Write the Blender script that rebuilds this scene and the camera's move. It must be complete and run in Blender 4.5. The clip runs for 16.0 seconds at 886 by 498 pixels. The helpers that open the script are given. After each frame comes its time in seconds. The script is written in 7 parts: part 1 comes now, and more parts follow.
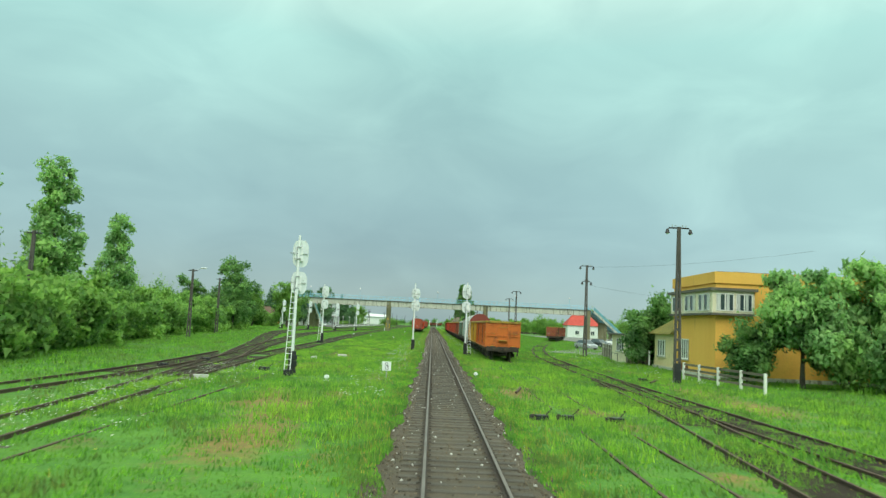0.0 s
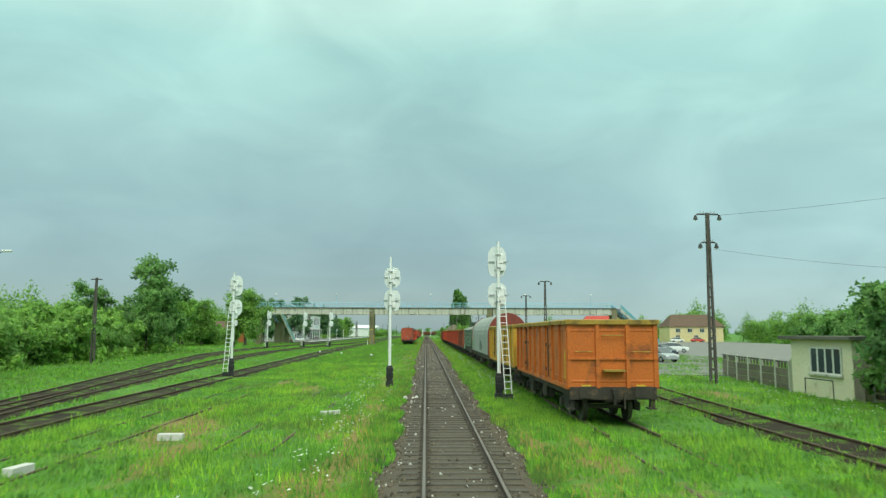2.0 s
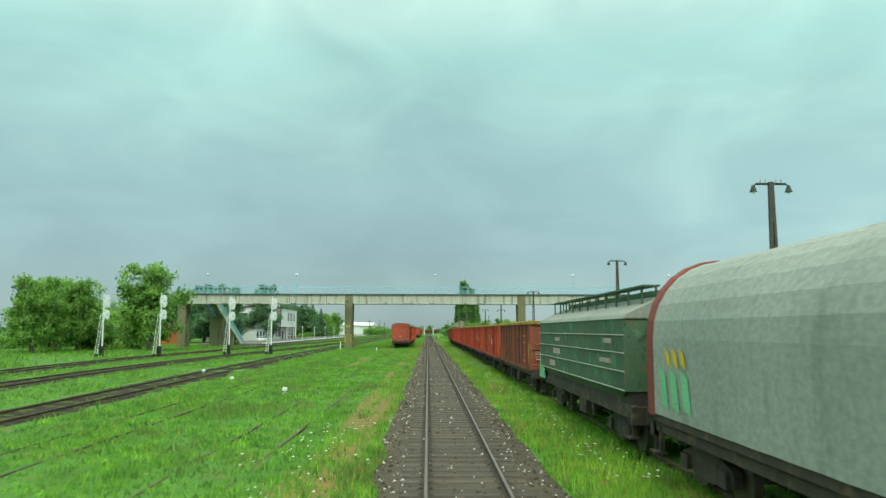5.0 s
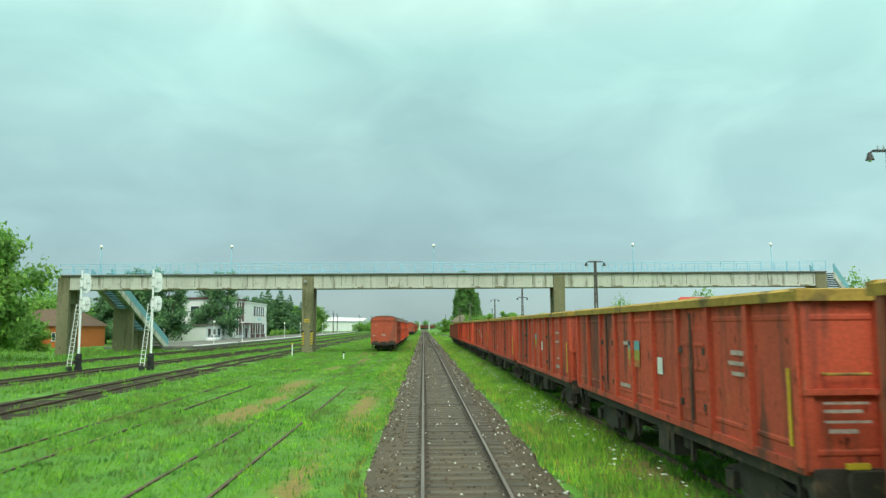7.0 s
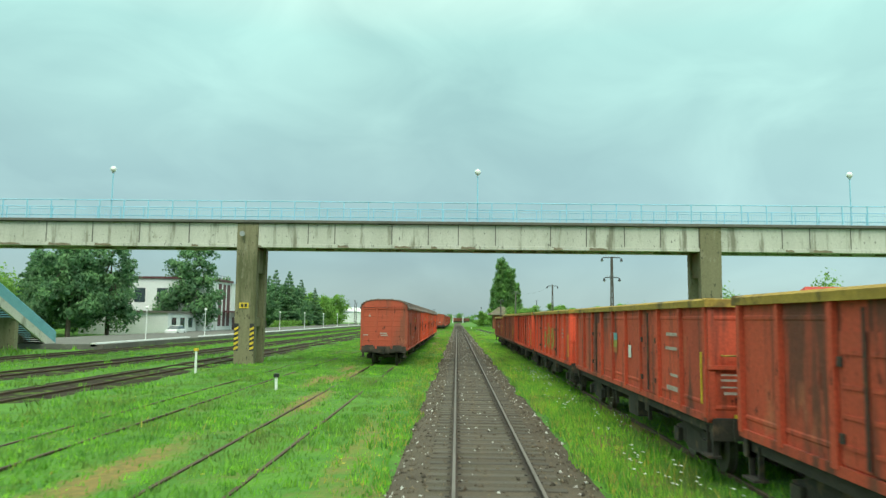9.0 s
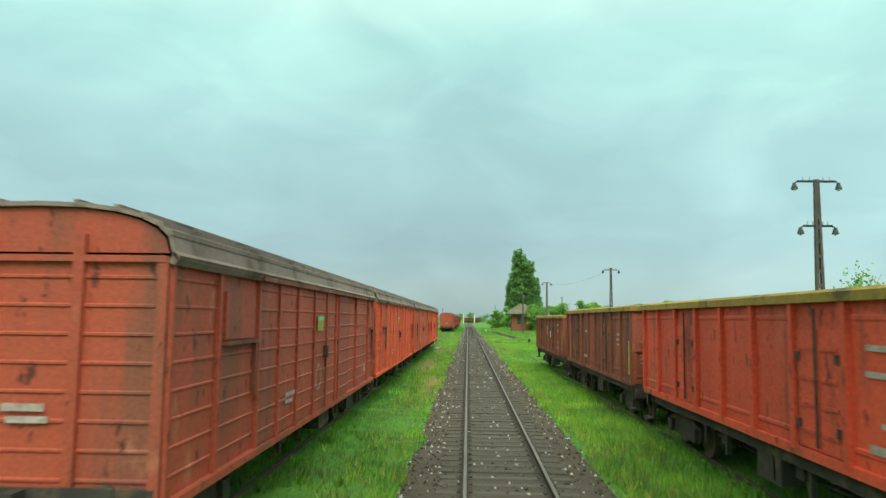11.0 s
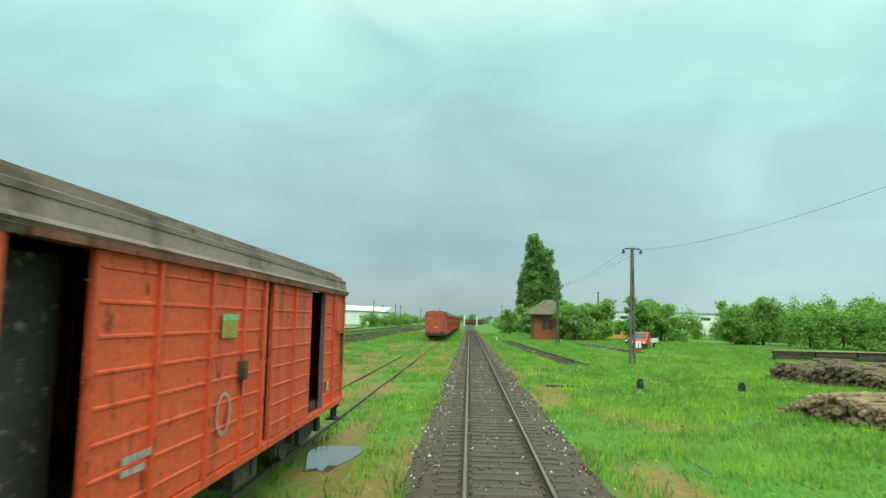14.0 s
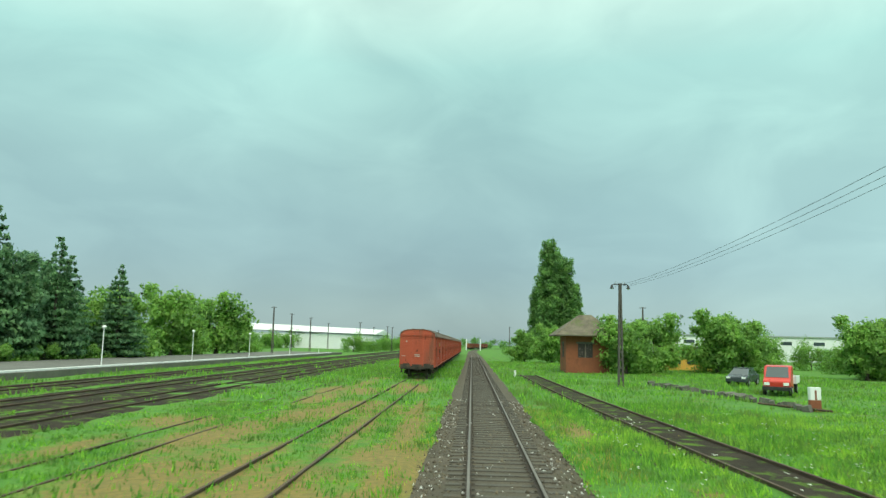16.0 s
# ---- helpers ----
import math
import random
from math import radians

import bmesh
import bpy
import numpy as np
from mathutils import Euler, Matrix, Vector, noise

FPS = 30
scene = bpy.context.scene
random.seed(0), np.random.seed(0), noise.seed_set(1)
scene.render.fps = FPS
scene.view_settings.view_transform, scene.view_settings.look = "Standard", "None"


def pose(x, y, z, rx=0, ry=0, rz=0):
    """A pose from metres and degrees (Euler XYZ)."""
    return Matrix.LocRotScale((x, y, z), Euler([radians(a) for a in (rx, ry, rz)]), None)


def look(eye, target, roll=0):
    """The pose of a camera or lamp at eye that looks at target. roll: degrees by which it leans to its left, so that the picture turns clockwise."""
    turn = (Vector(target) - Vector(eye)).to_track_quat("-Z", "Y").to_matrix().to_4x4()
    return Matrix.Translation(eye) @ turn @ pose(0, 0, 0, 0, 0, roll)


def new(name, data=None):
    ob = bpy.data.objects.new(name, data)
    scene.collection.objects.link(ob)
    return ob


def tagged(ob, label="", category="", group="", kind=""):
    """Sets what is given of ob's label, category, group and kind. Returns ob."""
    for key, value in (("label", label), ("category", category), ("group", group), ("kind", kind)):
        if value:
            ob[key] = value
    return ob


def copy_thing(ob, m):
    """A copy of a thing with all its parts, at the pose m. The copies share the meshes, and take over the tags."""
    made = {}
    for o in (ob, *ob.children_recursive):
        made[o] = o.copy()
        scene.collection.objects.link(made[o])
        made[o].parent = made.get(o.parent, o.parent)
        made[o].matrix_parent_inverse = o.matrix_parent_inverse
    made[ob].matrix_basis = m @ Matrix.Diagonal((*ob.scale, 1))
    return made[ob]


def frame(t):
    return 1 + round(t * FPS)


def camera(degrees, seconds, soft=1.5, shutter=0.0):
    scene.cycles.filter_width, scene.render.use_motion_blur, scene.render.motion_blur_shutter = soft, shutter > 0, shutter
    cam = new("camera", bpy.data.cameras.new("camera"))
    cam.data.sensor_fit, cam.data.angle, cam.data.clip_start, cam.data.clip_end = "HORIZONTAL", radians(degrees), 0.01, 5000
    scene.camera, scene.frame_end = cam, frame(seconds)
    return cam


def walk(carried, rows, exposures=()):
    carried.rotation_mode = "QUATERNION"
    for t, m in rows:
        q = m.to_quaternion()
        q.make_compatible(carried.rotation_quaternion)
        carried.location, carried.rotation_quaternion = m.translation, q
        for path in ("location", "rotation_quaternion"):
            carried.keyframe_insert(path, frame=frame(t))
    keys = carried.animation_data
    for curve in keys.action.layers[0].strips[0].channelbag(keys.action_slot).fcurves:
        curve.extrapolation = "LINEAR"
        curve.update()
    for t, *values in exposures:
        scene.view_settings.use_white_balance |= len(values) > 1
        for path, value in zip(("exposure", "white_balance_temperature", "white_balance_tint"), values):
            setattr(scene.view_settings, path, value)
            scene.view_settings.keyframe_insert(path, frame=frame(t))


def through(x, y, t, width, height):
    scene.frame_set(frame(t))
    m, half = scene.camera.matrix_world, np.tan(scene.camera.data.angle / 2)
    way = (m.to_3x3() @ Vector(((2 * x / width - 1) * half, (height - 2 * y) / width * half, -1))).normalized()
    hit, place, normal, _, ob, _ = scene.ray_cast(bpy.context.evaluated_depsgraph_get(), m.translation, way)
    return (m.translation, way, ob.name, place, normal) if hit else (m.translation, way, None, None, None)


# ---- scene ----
cam = camera(62.37, 16.0, soft=1.4, shutter=0.14)
# seconds, metres along the line, tilt, lean, heading
RIDE = [
    (0.0, 0.00, 5.82, -2.63, -0.83),
    (0.5, 9.68, 7.28, -1.29, -0.74),
    (1.0, 19.36, 7.08, -0.94, -1.55),
    (1.5, 29.05, 6.37, -0.68, -1.47),
    (2.0, 38.74, 6.50, -0.10, -1.33),
    (2.5, 48.40, 7.53, 0.70, -1.42),
    (3.0, 57.99, 8.13, 1.22, -1.92),
    (3.3, 63.75, 7.70, 0.86, -2.17),
    (3.5, 67.59, 7.45, 0.67, -1.67),
    (5.8, 111.73, 6.16, -0.17, -1.15),
    (6.0, 115.59, 6.90, -0.04, -0.98),
    (6.5, 125.26, 5.14, -0.08, -1.90),
    (7.0, 134.95, 5.97, 0.40, -1.52),
    (7.5, 144.64, 5.67, 0.99, -1.51),
    (8.0, 154.33, 5.00, 0.22, 0.02),
    (8.5, 164.00, 5.81, -0.27, 0.82),
    (8.7, 167.86, 5.83, -0.38, 0.96),
    (9.0, 173.65, 5.42, -0.69, 1.08),
    (9.2, 177.51, 5.43, -0.72, 1.26),
    (9.5, 183.31, 5.07, -0.75, 1.30),
    (10.0, 192.97, 5.45, -0.96, 1.51),
    (10.2, 196.84, 5.48, -0.98, 1.66),
    (12.3, 237.47, 5.22, -0.59, 2.04),
    (12.5, 241.34, 5.32, -0.60, 1.95),
    (13.0, 251.03, 5.74, -0.75, 1.85),
    (13.5, 260.72, 5.91, -1.38, 1.80),
    (14.0, 270.41, 5.51, -1.30, 2.05),
    (14.5, 280.10, 5.39, -1.15, 2.21),
    (15.0, 289.80, 5.62, -0.57, 2.34),
    (15.5, 299.52, 5.99, -0.81, 2.24),
    (16.0, 309.21, 7.36, -1.28, 2.24),
]
# the film camera opens up a little under the darker sky
EXPOSURES = [(0.0, 0.02), (1.0, -0.08), (2.5, 0.0), (3.5, -0.07), (6.0, 0.1), (7.0, 0.15), (8.5, 0.14), (9.5, 0.18), (10.2, 0.2), (12.4, 0.25), (13.0, 0.16), (14.0, 0.15), (15.0, 0.11), (16.0, 0.03)]
walk(cam, [(t, pose(-0.727, y, 2.863, 90 + p, r, w)) for t, y, p, r, w in RIDE], EXPOSURES)

# ---- world and light ----
SUN_ELEVATION, SUN_TURN = 48, 177
world = bpy.data.worlds.new("overcast")
scene.world = world
world.use_nodes = True
wn, wl = world.node_tree.nodes, world.node_tree.links
wn.clear()


def wnode(kind, **values):
    n = wn.new(kind)
    for key, v in values.items():
        n.inputs[key].default_value = v
    return n


def ramp(node, stops):
    r = node.color_ramp
    while len(r.elements) > 2:
        r.elements.remove(r.elements[-1])
    for i, (at, col) in enumerate(stops):
        e = r.elements[i] if i < 2 else r.elements.new(at)
        e.position, e.color = at, (*col, 1)
    return node


w_out = wn.new("ShaderNodeOutputWorld")
w_sky = wn.new("ShaderNodeTexSky")
w_sky.sky_type, w_sky.sun_disc = "NISHITA", False
w_sky.sun_elevation, w_sky.sun_rotation = radians(SUN_ELEVATION), radians(SUN_TURN)
w_blue = wnode("ShaderNodeBackground", Strength=0.02)
wl.new(w_sky.outputs[0], w_blue.inputs["Color"])
w_co = wn.new("ShaderNodeTexCoord")
w_xyz = wn.new("ShaderNodeSeparateXYZ")
wl.new(w_co.outputs["Generated"], w_xyz.inputs[0])
w_grad = ramp(wn.new("ShaderNodeValToRGB"), [(0, (0.262, 0.395, 0.405)), (0.1, (0.252, 0.405, 0.41)), (0.22, (0.3, 0.5, 0.473)),
                                            (0.36, (0.4, 0.705, 0.632)), (0.55, (0.82, 1.06, 0.897)), (1, (1.45, 1.65, 1.351))])
wl.new(w_xyz.outputs["Z"], w_grad.inputs[0])
# cloud deck: wide soft banks, flattened towards the horizon
w_map = wn.new("ShaderNodeMapping")
w_map.inputs["Scale"].default_value = (1.0, 1.0, 2.0)
wl.new(w_co.outputs["Generated"], w_map.inputs[0])
w_n1 = wnode("ShaderNodeTexNoise", Scale=1.9, Detail=4.0, Roughness=0.45, Distortion=0.5)
wl.new(w_map.outputs[0], w_n1.inputs["Vector"])
w_n2 = wnode("ShaderNodeTexNoise", Scale=5.5, Detail=5.0, Roughness=0.5, Distortion=0.6)
wl.new(w_map.outputs[0], w_n2.inputs["Vector"])
w_c1 = ramp(wn.new("ShaderNodeValToRGB"), [(0.36, (0.92, 0.925, 0.935)), (0.66, (1.12, 1.105, 1.09))])
wl.new(w_n1.outputs[0], w_c1.inputs[0])
w_c2 = ramp(wn.new("ShaderNodeValToRGB"), [(0.38, (0.95, 0.955, 0.96)), (0.72, (1.16, 1.14, 1.12))])
wl.new(w_n2.outputs[0], w_c2.inputs[0])


def wmix(a, b):
    m = wn.new("ShaderNodeMix")
    m.data_type, m.blend_type = "RGBA", "MULTIPLY"
    m.inputs[0].default_value = 1.0
    wl.new(a, m.inputs[6])
    wl.new(b, m.inputs[7])
    return m.outputs[2]


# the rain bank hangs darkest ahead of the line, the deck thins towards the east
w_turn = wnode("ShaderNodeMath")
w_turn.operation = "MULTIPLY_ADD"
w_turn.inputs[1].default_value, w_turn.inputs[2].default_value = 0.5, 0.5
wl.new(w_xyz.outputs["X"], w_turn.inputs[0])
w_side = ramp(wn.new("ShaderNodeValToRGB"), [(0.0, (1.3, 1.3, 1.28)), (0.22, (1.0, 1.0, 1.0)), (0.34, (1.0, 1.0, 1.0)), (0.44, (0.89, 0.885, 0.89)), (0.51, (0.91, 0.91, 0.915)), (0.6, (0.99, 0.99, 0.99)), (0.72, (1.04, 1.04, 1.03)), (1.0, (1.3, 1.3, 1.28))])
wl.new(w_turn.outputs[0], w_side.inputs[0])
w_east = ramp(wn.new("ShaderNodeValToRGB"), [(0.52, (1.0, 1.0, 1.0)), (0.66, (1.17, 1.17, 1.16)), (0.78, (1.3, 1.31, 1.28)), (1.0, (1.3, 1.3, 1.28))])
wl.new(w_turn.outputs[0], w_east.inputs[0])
w_low = wn.new("ShaderNodeMapRange")
w_low.interpolation_type = "SMOOTHSTEP"
for key_, v_ in (("From Min", 0.05), ("From Max", 0.34), ("To Min", 1.0), ("To Max", 0.0)):
    w_low.inputs[key_].default_value = v_
wl.new(w_xyz.outputs["Z"], w_low.inputs["Value"])
w_band = wn.new("ShaderNodeMix")
w_band.data_type = "RGBA"
w_band.inputs[6].default_value = (1, 1, 1, 1)
wl.new(w_low.outputs[0], w_band.inputs[0])
wl.new(w_east.outputs[0], w_band.inputs[7])
w_back = ramp(wn.new("ShaderNodeValToRGB"), [(0.0, (1.3, 1.29, 1.26)), (0.42, (1.12, 1.115, 1.1)), (0.6, (1.0, 1.0, 1.0))])
w_south = wn.new("ShaderNodeMath")
w_south.operation = "MULTIPLY_ADD"
w_south.inputs[1].default_value, w_south.inputs[2].default_value = 0.5, 0.5
wl.new(w_xyz.outputs["Y"], w_south.inputs[0])
wl.new(w_south.outputs[0], w_back.inputs[0])
w_cloud = wnode("ShaderNodeBackground", Strength=1.0)
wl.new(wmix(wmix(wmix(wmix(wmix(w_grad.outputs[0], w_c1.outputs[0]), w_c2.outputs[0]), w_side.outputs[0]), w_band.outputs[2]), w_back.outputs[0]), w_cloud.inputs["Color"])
w_add = wn.new("ShaderNodeAddShader")
wl.new(w_blue.outputs[0], w_add.inputs[0])
wl.new(w_cloud.outputs[0], w_add.inputs[1])
wl.new(w_add.outputs[0], w_out.inputs["Surface"])

sun_data = bpy.data.lights.new("sun", "SUN")
sun_data.energy, sun_data.angle, sun_data.color = 1.5, radians(35), (1.0, 0.97, 0.86)
sun = new("sun", sun_data)
sun.matrix_world = look((0, 0, 60), (-0.06, 0.99, 60 - 1.11))

# ---- materials ----


def surf(name, c1, c2, scale=1.0, rough=0.7, bump=0.2, fine=30.0, metal=0.0, stain=None, amount=0.5, vary=0.0, streak=False, stain_scale=0.8, island=False, grainy=1.0, fade=None, faded=0.4):
    """Two-scale painted or natural surface; stain: a third colour in patches of their own."""
    m = bpy.data.materials.new(name)
    m.use_nodes = True
    nt = m.node_tree
    n, l = nt.nodes, nt.links
    b = n["Principled BSDF"]
    b.inputs["Metallic"].default_value = metal
    co = n.new("ShaderNodeTexCoord")
    mp = n.new("ShaderNodeMapping")
    l.new(co.outputs["Object"], mp.inputs[0])
    if streak:
        mp.inputs["Scale"].default_value = (1, 1, 0.12)

    def noise_node(sc, detail=6.0, source=mp.outputs[0]):
        t = n.new("ShaderNodeTexNoise")
        t.inputs["Scale"].default_value, t.inputs["Detail"].default_value, t.inputs["Roughness"].default_value = sc, detail, 0.62
        l.new(source, t.inputs["Vector"])
        return t

    def mixed(f, a, bb, kind="MIX"):
        x = n.new("ShaderNodeMix")
        x.data_type, x.blend_type = "RGBA", kind
        for sock, v in ((x.inputs[0], f), (x.inputs[6], a), (x.inputs[7], bb)):
            if isinstance(v, (int, float)):
                sock.default_value = v
            elif isinstance(v, tuple):
                sock.default_value = (*v, 1)
            else:
                l.new(v, sock)
        return x.outputs[2]

    def steps(v, lo, hi):
        r = ramp(n.new("ShaderNodeValToRGB"), [(lo, (0, 0, 0)), (hi, (1, 1, 1))])
        l.new(v, r.inputs[0])
        return r.outputs[0]

    big, small = noise_node(scale), noise_node(fine, 4.0, co.outputs["Object"])
    col = mixed(steps(big.outputs[0], 0.34, 0.66), c1, c2)
    if stain:
        st = noise_node(stain_scale, 8.0)
        edge = 0.68 - 0.3 * amount
        col = mixed(steps(st.outputs[0], edge, edge + 0.1), col, stain)
    if fade:
        sc_ = n.new("ShaderNodeMapping")
        sc_.inputs["Location"].default_value, sc_.inputs["Scale"].default_value = (3.1, 7.7, 1.9), (1, 1, 0.45)
        l.new(co.outputs["Object"], sc_.inputs[0])
        wn_ = noise_node(1.7, 7.0, sc_.outputs[0])
        col = mixed(steps(wn_.outputs[0], 0.66 - 0.2 * faded, 0.82 - 0.2 * faded), col, fade)
        ch_ = noise_node(6.0, 8.0, sc_.outputs[0])
        col = mixed(steps(ch_.outputs[0], 0.61, 0.65), col, tuple(c * 0.35 for c in c2))
    grain = ramp(n.new("ShaderNodeValToRGB"), [(0.3, (1 - 0.22 * grainy,) * 3), (0.7, (1 + 0.18 * grainy,) * 3)])
    l.new(small.outputs[0], grain.inputs[0])
    col = mixed(1.0, col, grain.outputs[0], "MULTIPLY")
    if vary:
        rnd = n.new("ShaderNodeNewGeometry").outputs["Random Per Island"] if island else n.new("ShaderNodeObjectInfo").outputs["Random"]
        r = ramp(n.new("ShaderNodeValToRGB"), [(0.0, (1 - vary, 1 - vary, 1 - vary)), (1.0, (1 + vary, 1 + vary * 0.9, 1 + vary * 0.7))])
        l.new(rnd, r.inputs[0])
        col = mixed(1.0, col, r.outputs[0], "MULTIPLY")
    l.new(col, b.inputs["Base Color"])
    rr = n.new("ShaderNodeMapRange")
    rr.inputs["To Min"].default_value, rr.inputs["To Max"].default_value = max(rough - 0.12, 0.02), min(rough + 0.12, 1)
    l.new(big.outputs[0], rr.inputs[0])
    l.new(rr.outputs[0], b.inputs["Roughness"])
    if bump:
        bp = n.new("ShaderNodeBump")
        bp.inputs["Strength"].default_value, bp.inputs["Distance"].default_value = bump, 0.02
        l.new(small.outputs[0], bp.inputs["Height"])
        l.new(bp.outputs[0], b.inputs["Normal"])
    return m


def leafy(name, dark, light, through=0.25, worn=None, tussock=0.0):
    """Leaves and blades: each with its own shade, a little light passing through."""
    m = bpy.data.materials.new(name)
    m.use_nodes = True
    n, l = m.node_tree.nodes, m.node_tree.links
    b = n["Principled BSDF"]
    geo = n.new("ShaderNodeNewGeometry")
    r = ramp(n.new("ShaderNodeValToRGB"), [(0.0, dark), (1.0, light)])
    l.new(geo.outputs["Random Per Island"], r.inputs[0])
    co = n.new("ShaderNodeTexCoord")
    t = n.new("ShaderNodeTexNoise")
    t.inputs["Scale"].default_value, t.inputs["Detail"].default_value = 0.45, 4.0
    l.new(co.outputs["Object"], t.inputs["Vector"])
    g = ramp(n.new("ShaderNodeValToRGB"), [(0.35, (0.72, 0.74, 0.8)), (0.68, (1.25, 1.15, 0.95))])
    l.new(t.outputs[0], g.inputs[0])
    x = n.new("ShaderNodeMix")
    x.data_type, x.blend_type = "RGBA", "MULTIPLY"
    x.inputs[0].default_value = 1.0
    l.new(r.outputs[0], x.inputs[6])
    l.new(g.outputs[0], x.inputs[7])
    shade = x.outputs[2]
    if tussock:
        tt = n.new("ShaderNodeTexNoise")
        tt.inputs["Scale"].default_value, tt.inputs["Detail"].default_value, tt.inputs["Roughness"].default_value = 1.9, 5.0, 0.6
        l.new(co.outputs["Object"], tt.inputs["Vector"])
        gt = ramp(n.new("ShaderNodeValToRGB"), [(0.36, (1 - 1.3 * tussock, 1 - tussock, 1 - tussock)), (0.64, (1 + 1.1 * tussock, 1 + 0.55 * tussock, 1))])
        l.new(tt.outputs[0], gt.inputs[0])
        xt = n.new("ShaderNodeMix")
        xt.data_type, xt.blend_type = "RGBA", "MULTIPLY"
        xt.inputs[0].default_value = 1.0
        l.new(shade, xt.inputs[6])
        l.new(gt.outputs[0], xt.inputs[7])
        shade = xt.outputs[2]
    if worn:
        tw = n.new("ShaderNodeTexNoise")
        tw.inputs["Scale"].default_value, tw.inputs["Detail"].default_value, tw.inputs["Roughness"].default_value = 0.6, 7.0, 0.72
        mw = n.new("ShaderNodeMapping")
        mw.inputs["Scale"].default_value = (1.0, 0.3, 1.0)
        l.new(co.outputs["Object"], mw.inputs[0])
        l.new(mw.outputs[0], tw.inputs["Vector"])
        rw = ramp(n.new("ShaderNodeValToRGB"), [(0.47, (0, 0, 0)), (0.64, (0.85, 0.85, 0.85))])
        l.new(tw.outputs[0], rw.inputs[0])
        xw = n.new("ShaderNodeMix")
        xw.data_type = "RGBA"
        l.new(rw.outputs[0], xw.inputs[0])
        l.new(shade, xw.inputs[6])
        xw.inputs[7].default_value = (*worn, 1)
        shade = xw.outputs[2]
    l.new(shade, b.inputs["Base Color"])
    b.inputs["Roughness"].default_value = 0.55
    tr = n.new("ShaderNodeBsdfTranslucent")
    l.new(shade, tr.inputs["Color"])
    ms = n.new("ShaderNodeMixShader")
    ms.inputs[0].default_value = through
    l.new(b.outputs[0], ms.inputs[1])
    l.new(tr.outputs[0], ms.inputs[2])
    l.new(ms.outputs[0], n["Material Output"].inputs["Surface"])
    return m


def turf():
    """Short wet turf, its green darkened as painted shade between the blades; where the mesh's soil value is high,
    brown mossy earth shows through.
    """
    m = surf("turf", (0.045, 0.165, 0.01), (0.092, 0.24, 0.017), 0.8, 0.95, 0.6, 9, stain=(0.13, 0.15, 0.03), amount=0.36, stain_scale=0.5)
    n, l = m.node_tree.nodes, m.node_tree.links
    b = n["Principled BSDF"]
    green = b.inputs["Base Color"].links[0].from_socket
    at = n.new("ShaderNodeAttribute")
    at.attribute_name = "soil"
    co = n.new("ShaderNodeTexCoord")
    t = n.new("ShaderNodeTexNoise")
    t.inputs["Scale"].default_value, t.inputs["Detail"].default_value, t.inputs["Roughness"].default_value = 1.7, 8.0, 0.65
    l.new(co.outputs["Object"], t.inputs["Vector"])
    add = n.new("ShaderNodeMath")
    add.operation = "MULTIPLY_ADD"
    l.new(t.outputs[0], add.inputs[0])
    add.inputs[1].default_value = 1.5
    l.new(at.outputs["Fac"], add.inputs[2])
    sh = n.new("ShaderNodeMapRange")
    sh.inputs["From Min"].default_value, sh.inputs["From Max"].default_value = 0.95, 1.45
    l.new(add.outputs[0], sh.inputs[0])
    br = ramp(n.new("ShaderNodeValToRGB"), [(0.3, (0.13, 0.12, 0.028)), (0.7, (0.25, 0.175, 0.042))])
    t2 = n.new("ShaderNodeTexNoise")
    t2.inputs["Scale"].default_value, t2.inputs["Detail"].default_value = 5.0, 6.0
    l.new(co.outputs["Object"], t2.inputs["Vector"])
    l.new(t2.outputs[0], br.inputs[0])
    x = n.new("ShaderNodeMix")
    x.data_type = "RGBA"
    l.new(sh.outputs[0], x.inputs[0])
    l.new(green, x.inputs[6])
    l.new(br.outputs[0], x.inputs[7])
    l.new(x.outputs[2], b.inputs["Base Color"])
    return m


def glass(name, tint=(0.05, 0.07, 0.08), rough=0.08):
    m = bpy.data.materials.new(name)
    m.use_nodes = True
    b = m.node_tree.nodes["Principled BSDF"]
    b.inputs["Base Color"].default_value = (*tint, 1)
    b.inputs["Roughness"].default_value, b.inputs["Specular IOR Level"].default_value = rough, 0.8
    return m


M_GRASS = leafy("grass_blades", (0.072, 0.315, 0.011), (0.18, 0.52, 0.024), 0.35, worn=(0.118, 0.175, 0.028), tussock=0.5)
M_DRY = leafy("yellowing_grass", (0.26, 0.30, 0.03), (0.45, 0.42, 0.06), 0.3)
M_WEED = leafy("broad_weeds", (0.075, 0.29, 0.018), (0.19, 0.48, 0.035), 0.35, tussock=0.25)
M_FLOWER = surf("white_umbels", (0.75, 0.78, 0.7), (0.6, 0.66, 0.55), 3, 0.8, 0)
M_YELLOW_FLOWER = surf("yellow_petals", (0.6, 0.5, 0.02), (0.45, 0.42, 0.03), 3, 0.8, 0)
M_EARTH = turf()
M_BALLAST = surf("ballast", (0.064, 0.051, 0.034), (0.104, 0.083, 0.058), 0.7, 0.95, 1.0, 22, stain=(0.07, 0.06, 0.035), amount=0.5)
M_OLD_BALLAST = surf("dark_oily_ballast", (0.024, 0.019, 0.013), (0.05, 0.04, 0.028), 0.6, 0.95, 1.0, 16, stain=(0.085, 0.16, 0.02), amount=0.52, stain_scale=1.1)
M_OLD_BALLAST.node_tree.nodes["Principled BSDF"].inputs["Specular IOR Level"].default_value = 0.15
M_STONE = surf("ballast_stone", (0.07, 0.057, 0.04), (0.145, 0.12, 0.088), 4, 0.9, 0.3, 40, vary=0.55, island=True)
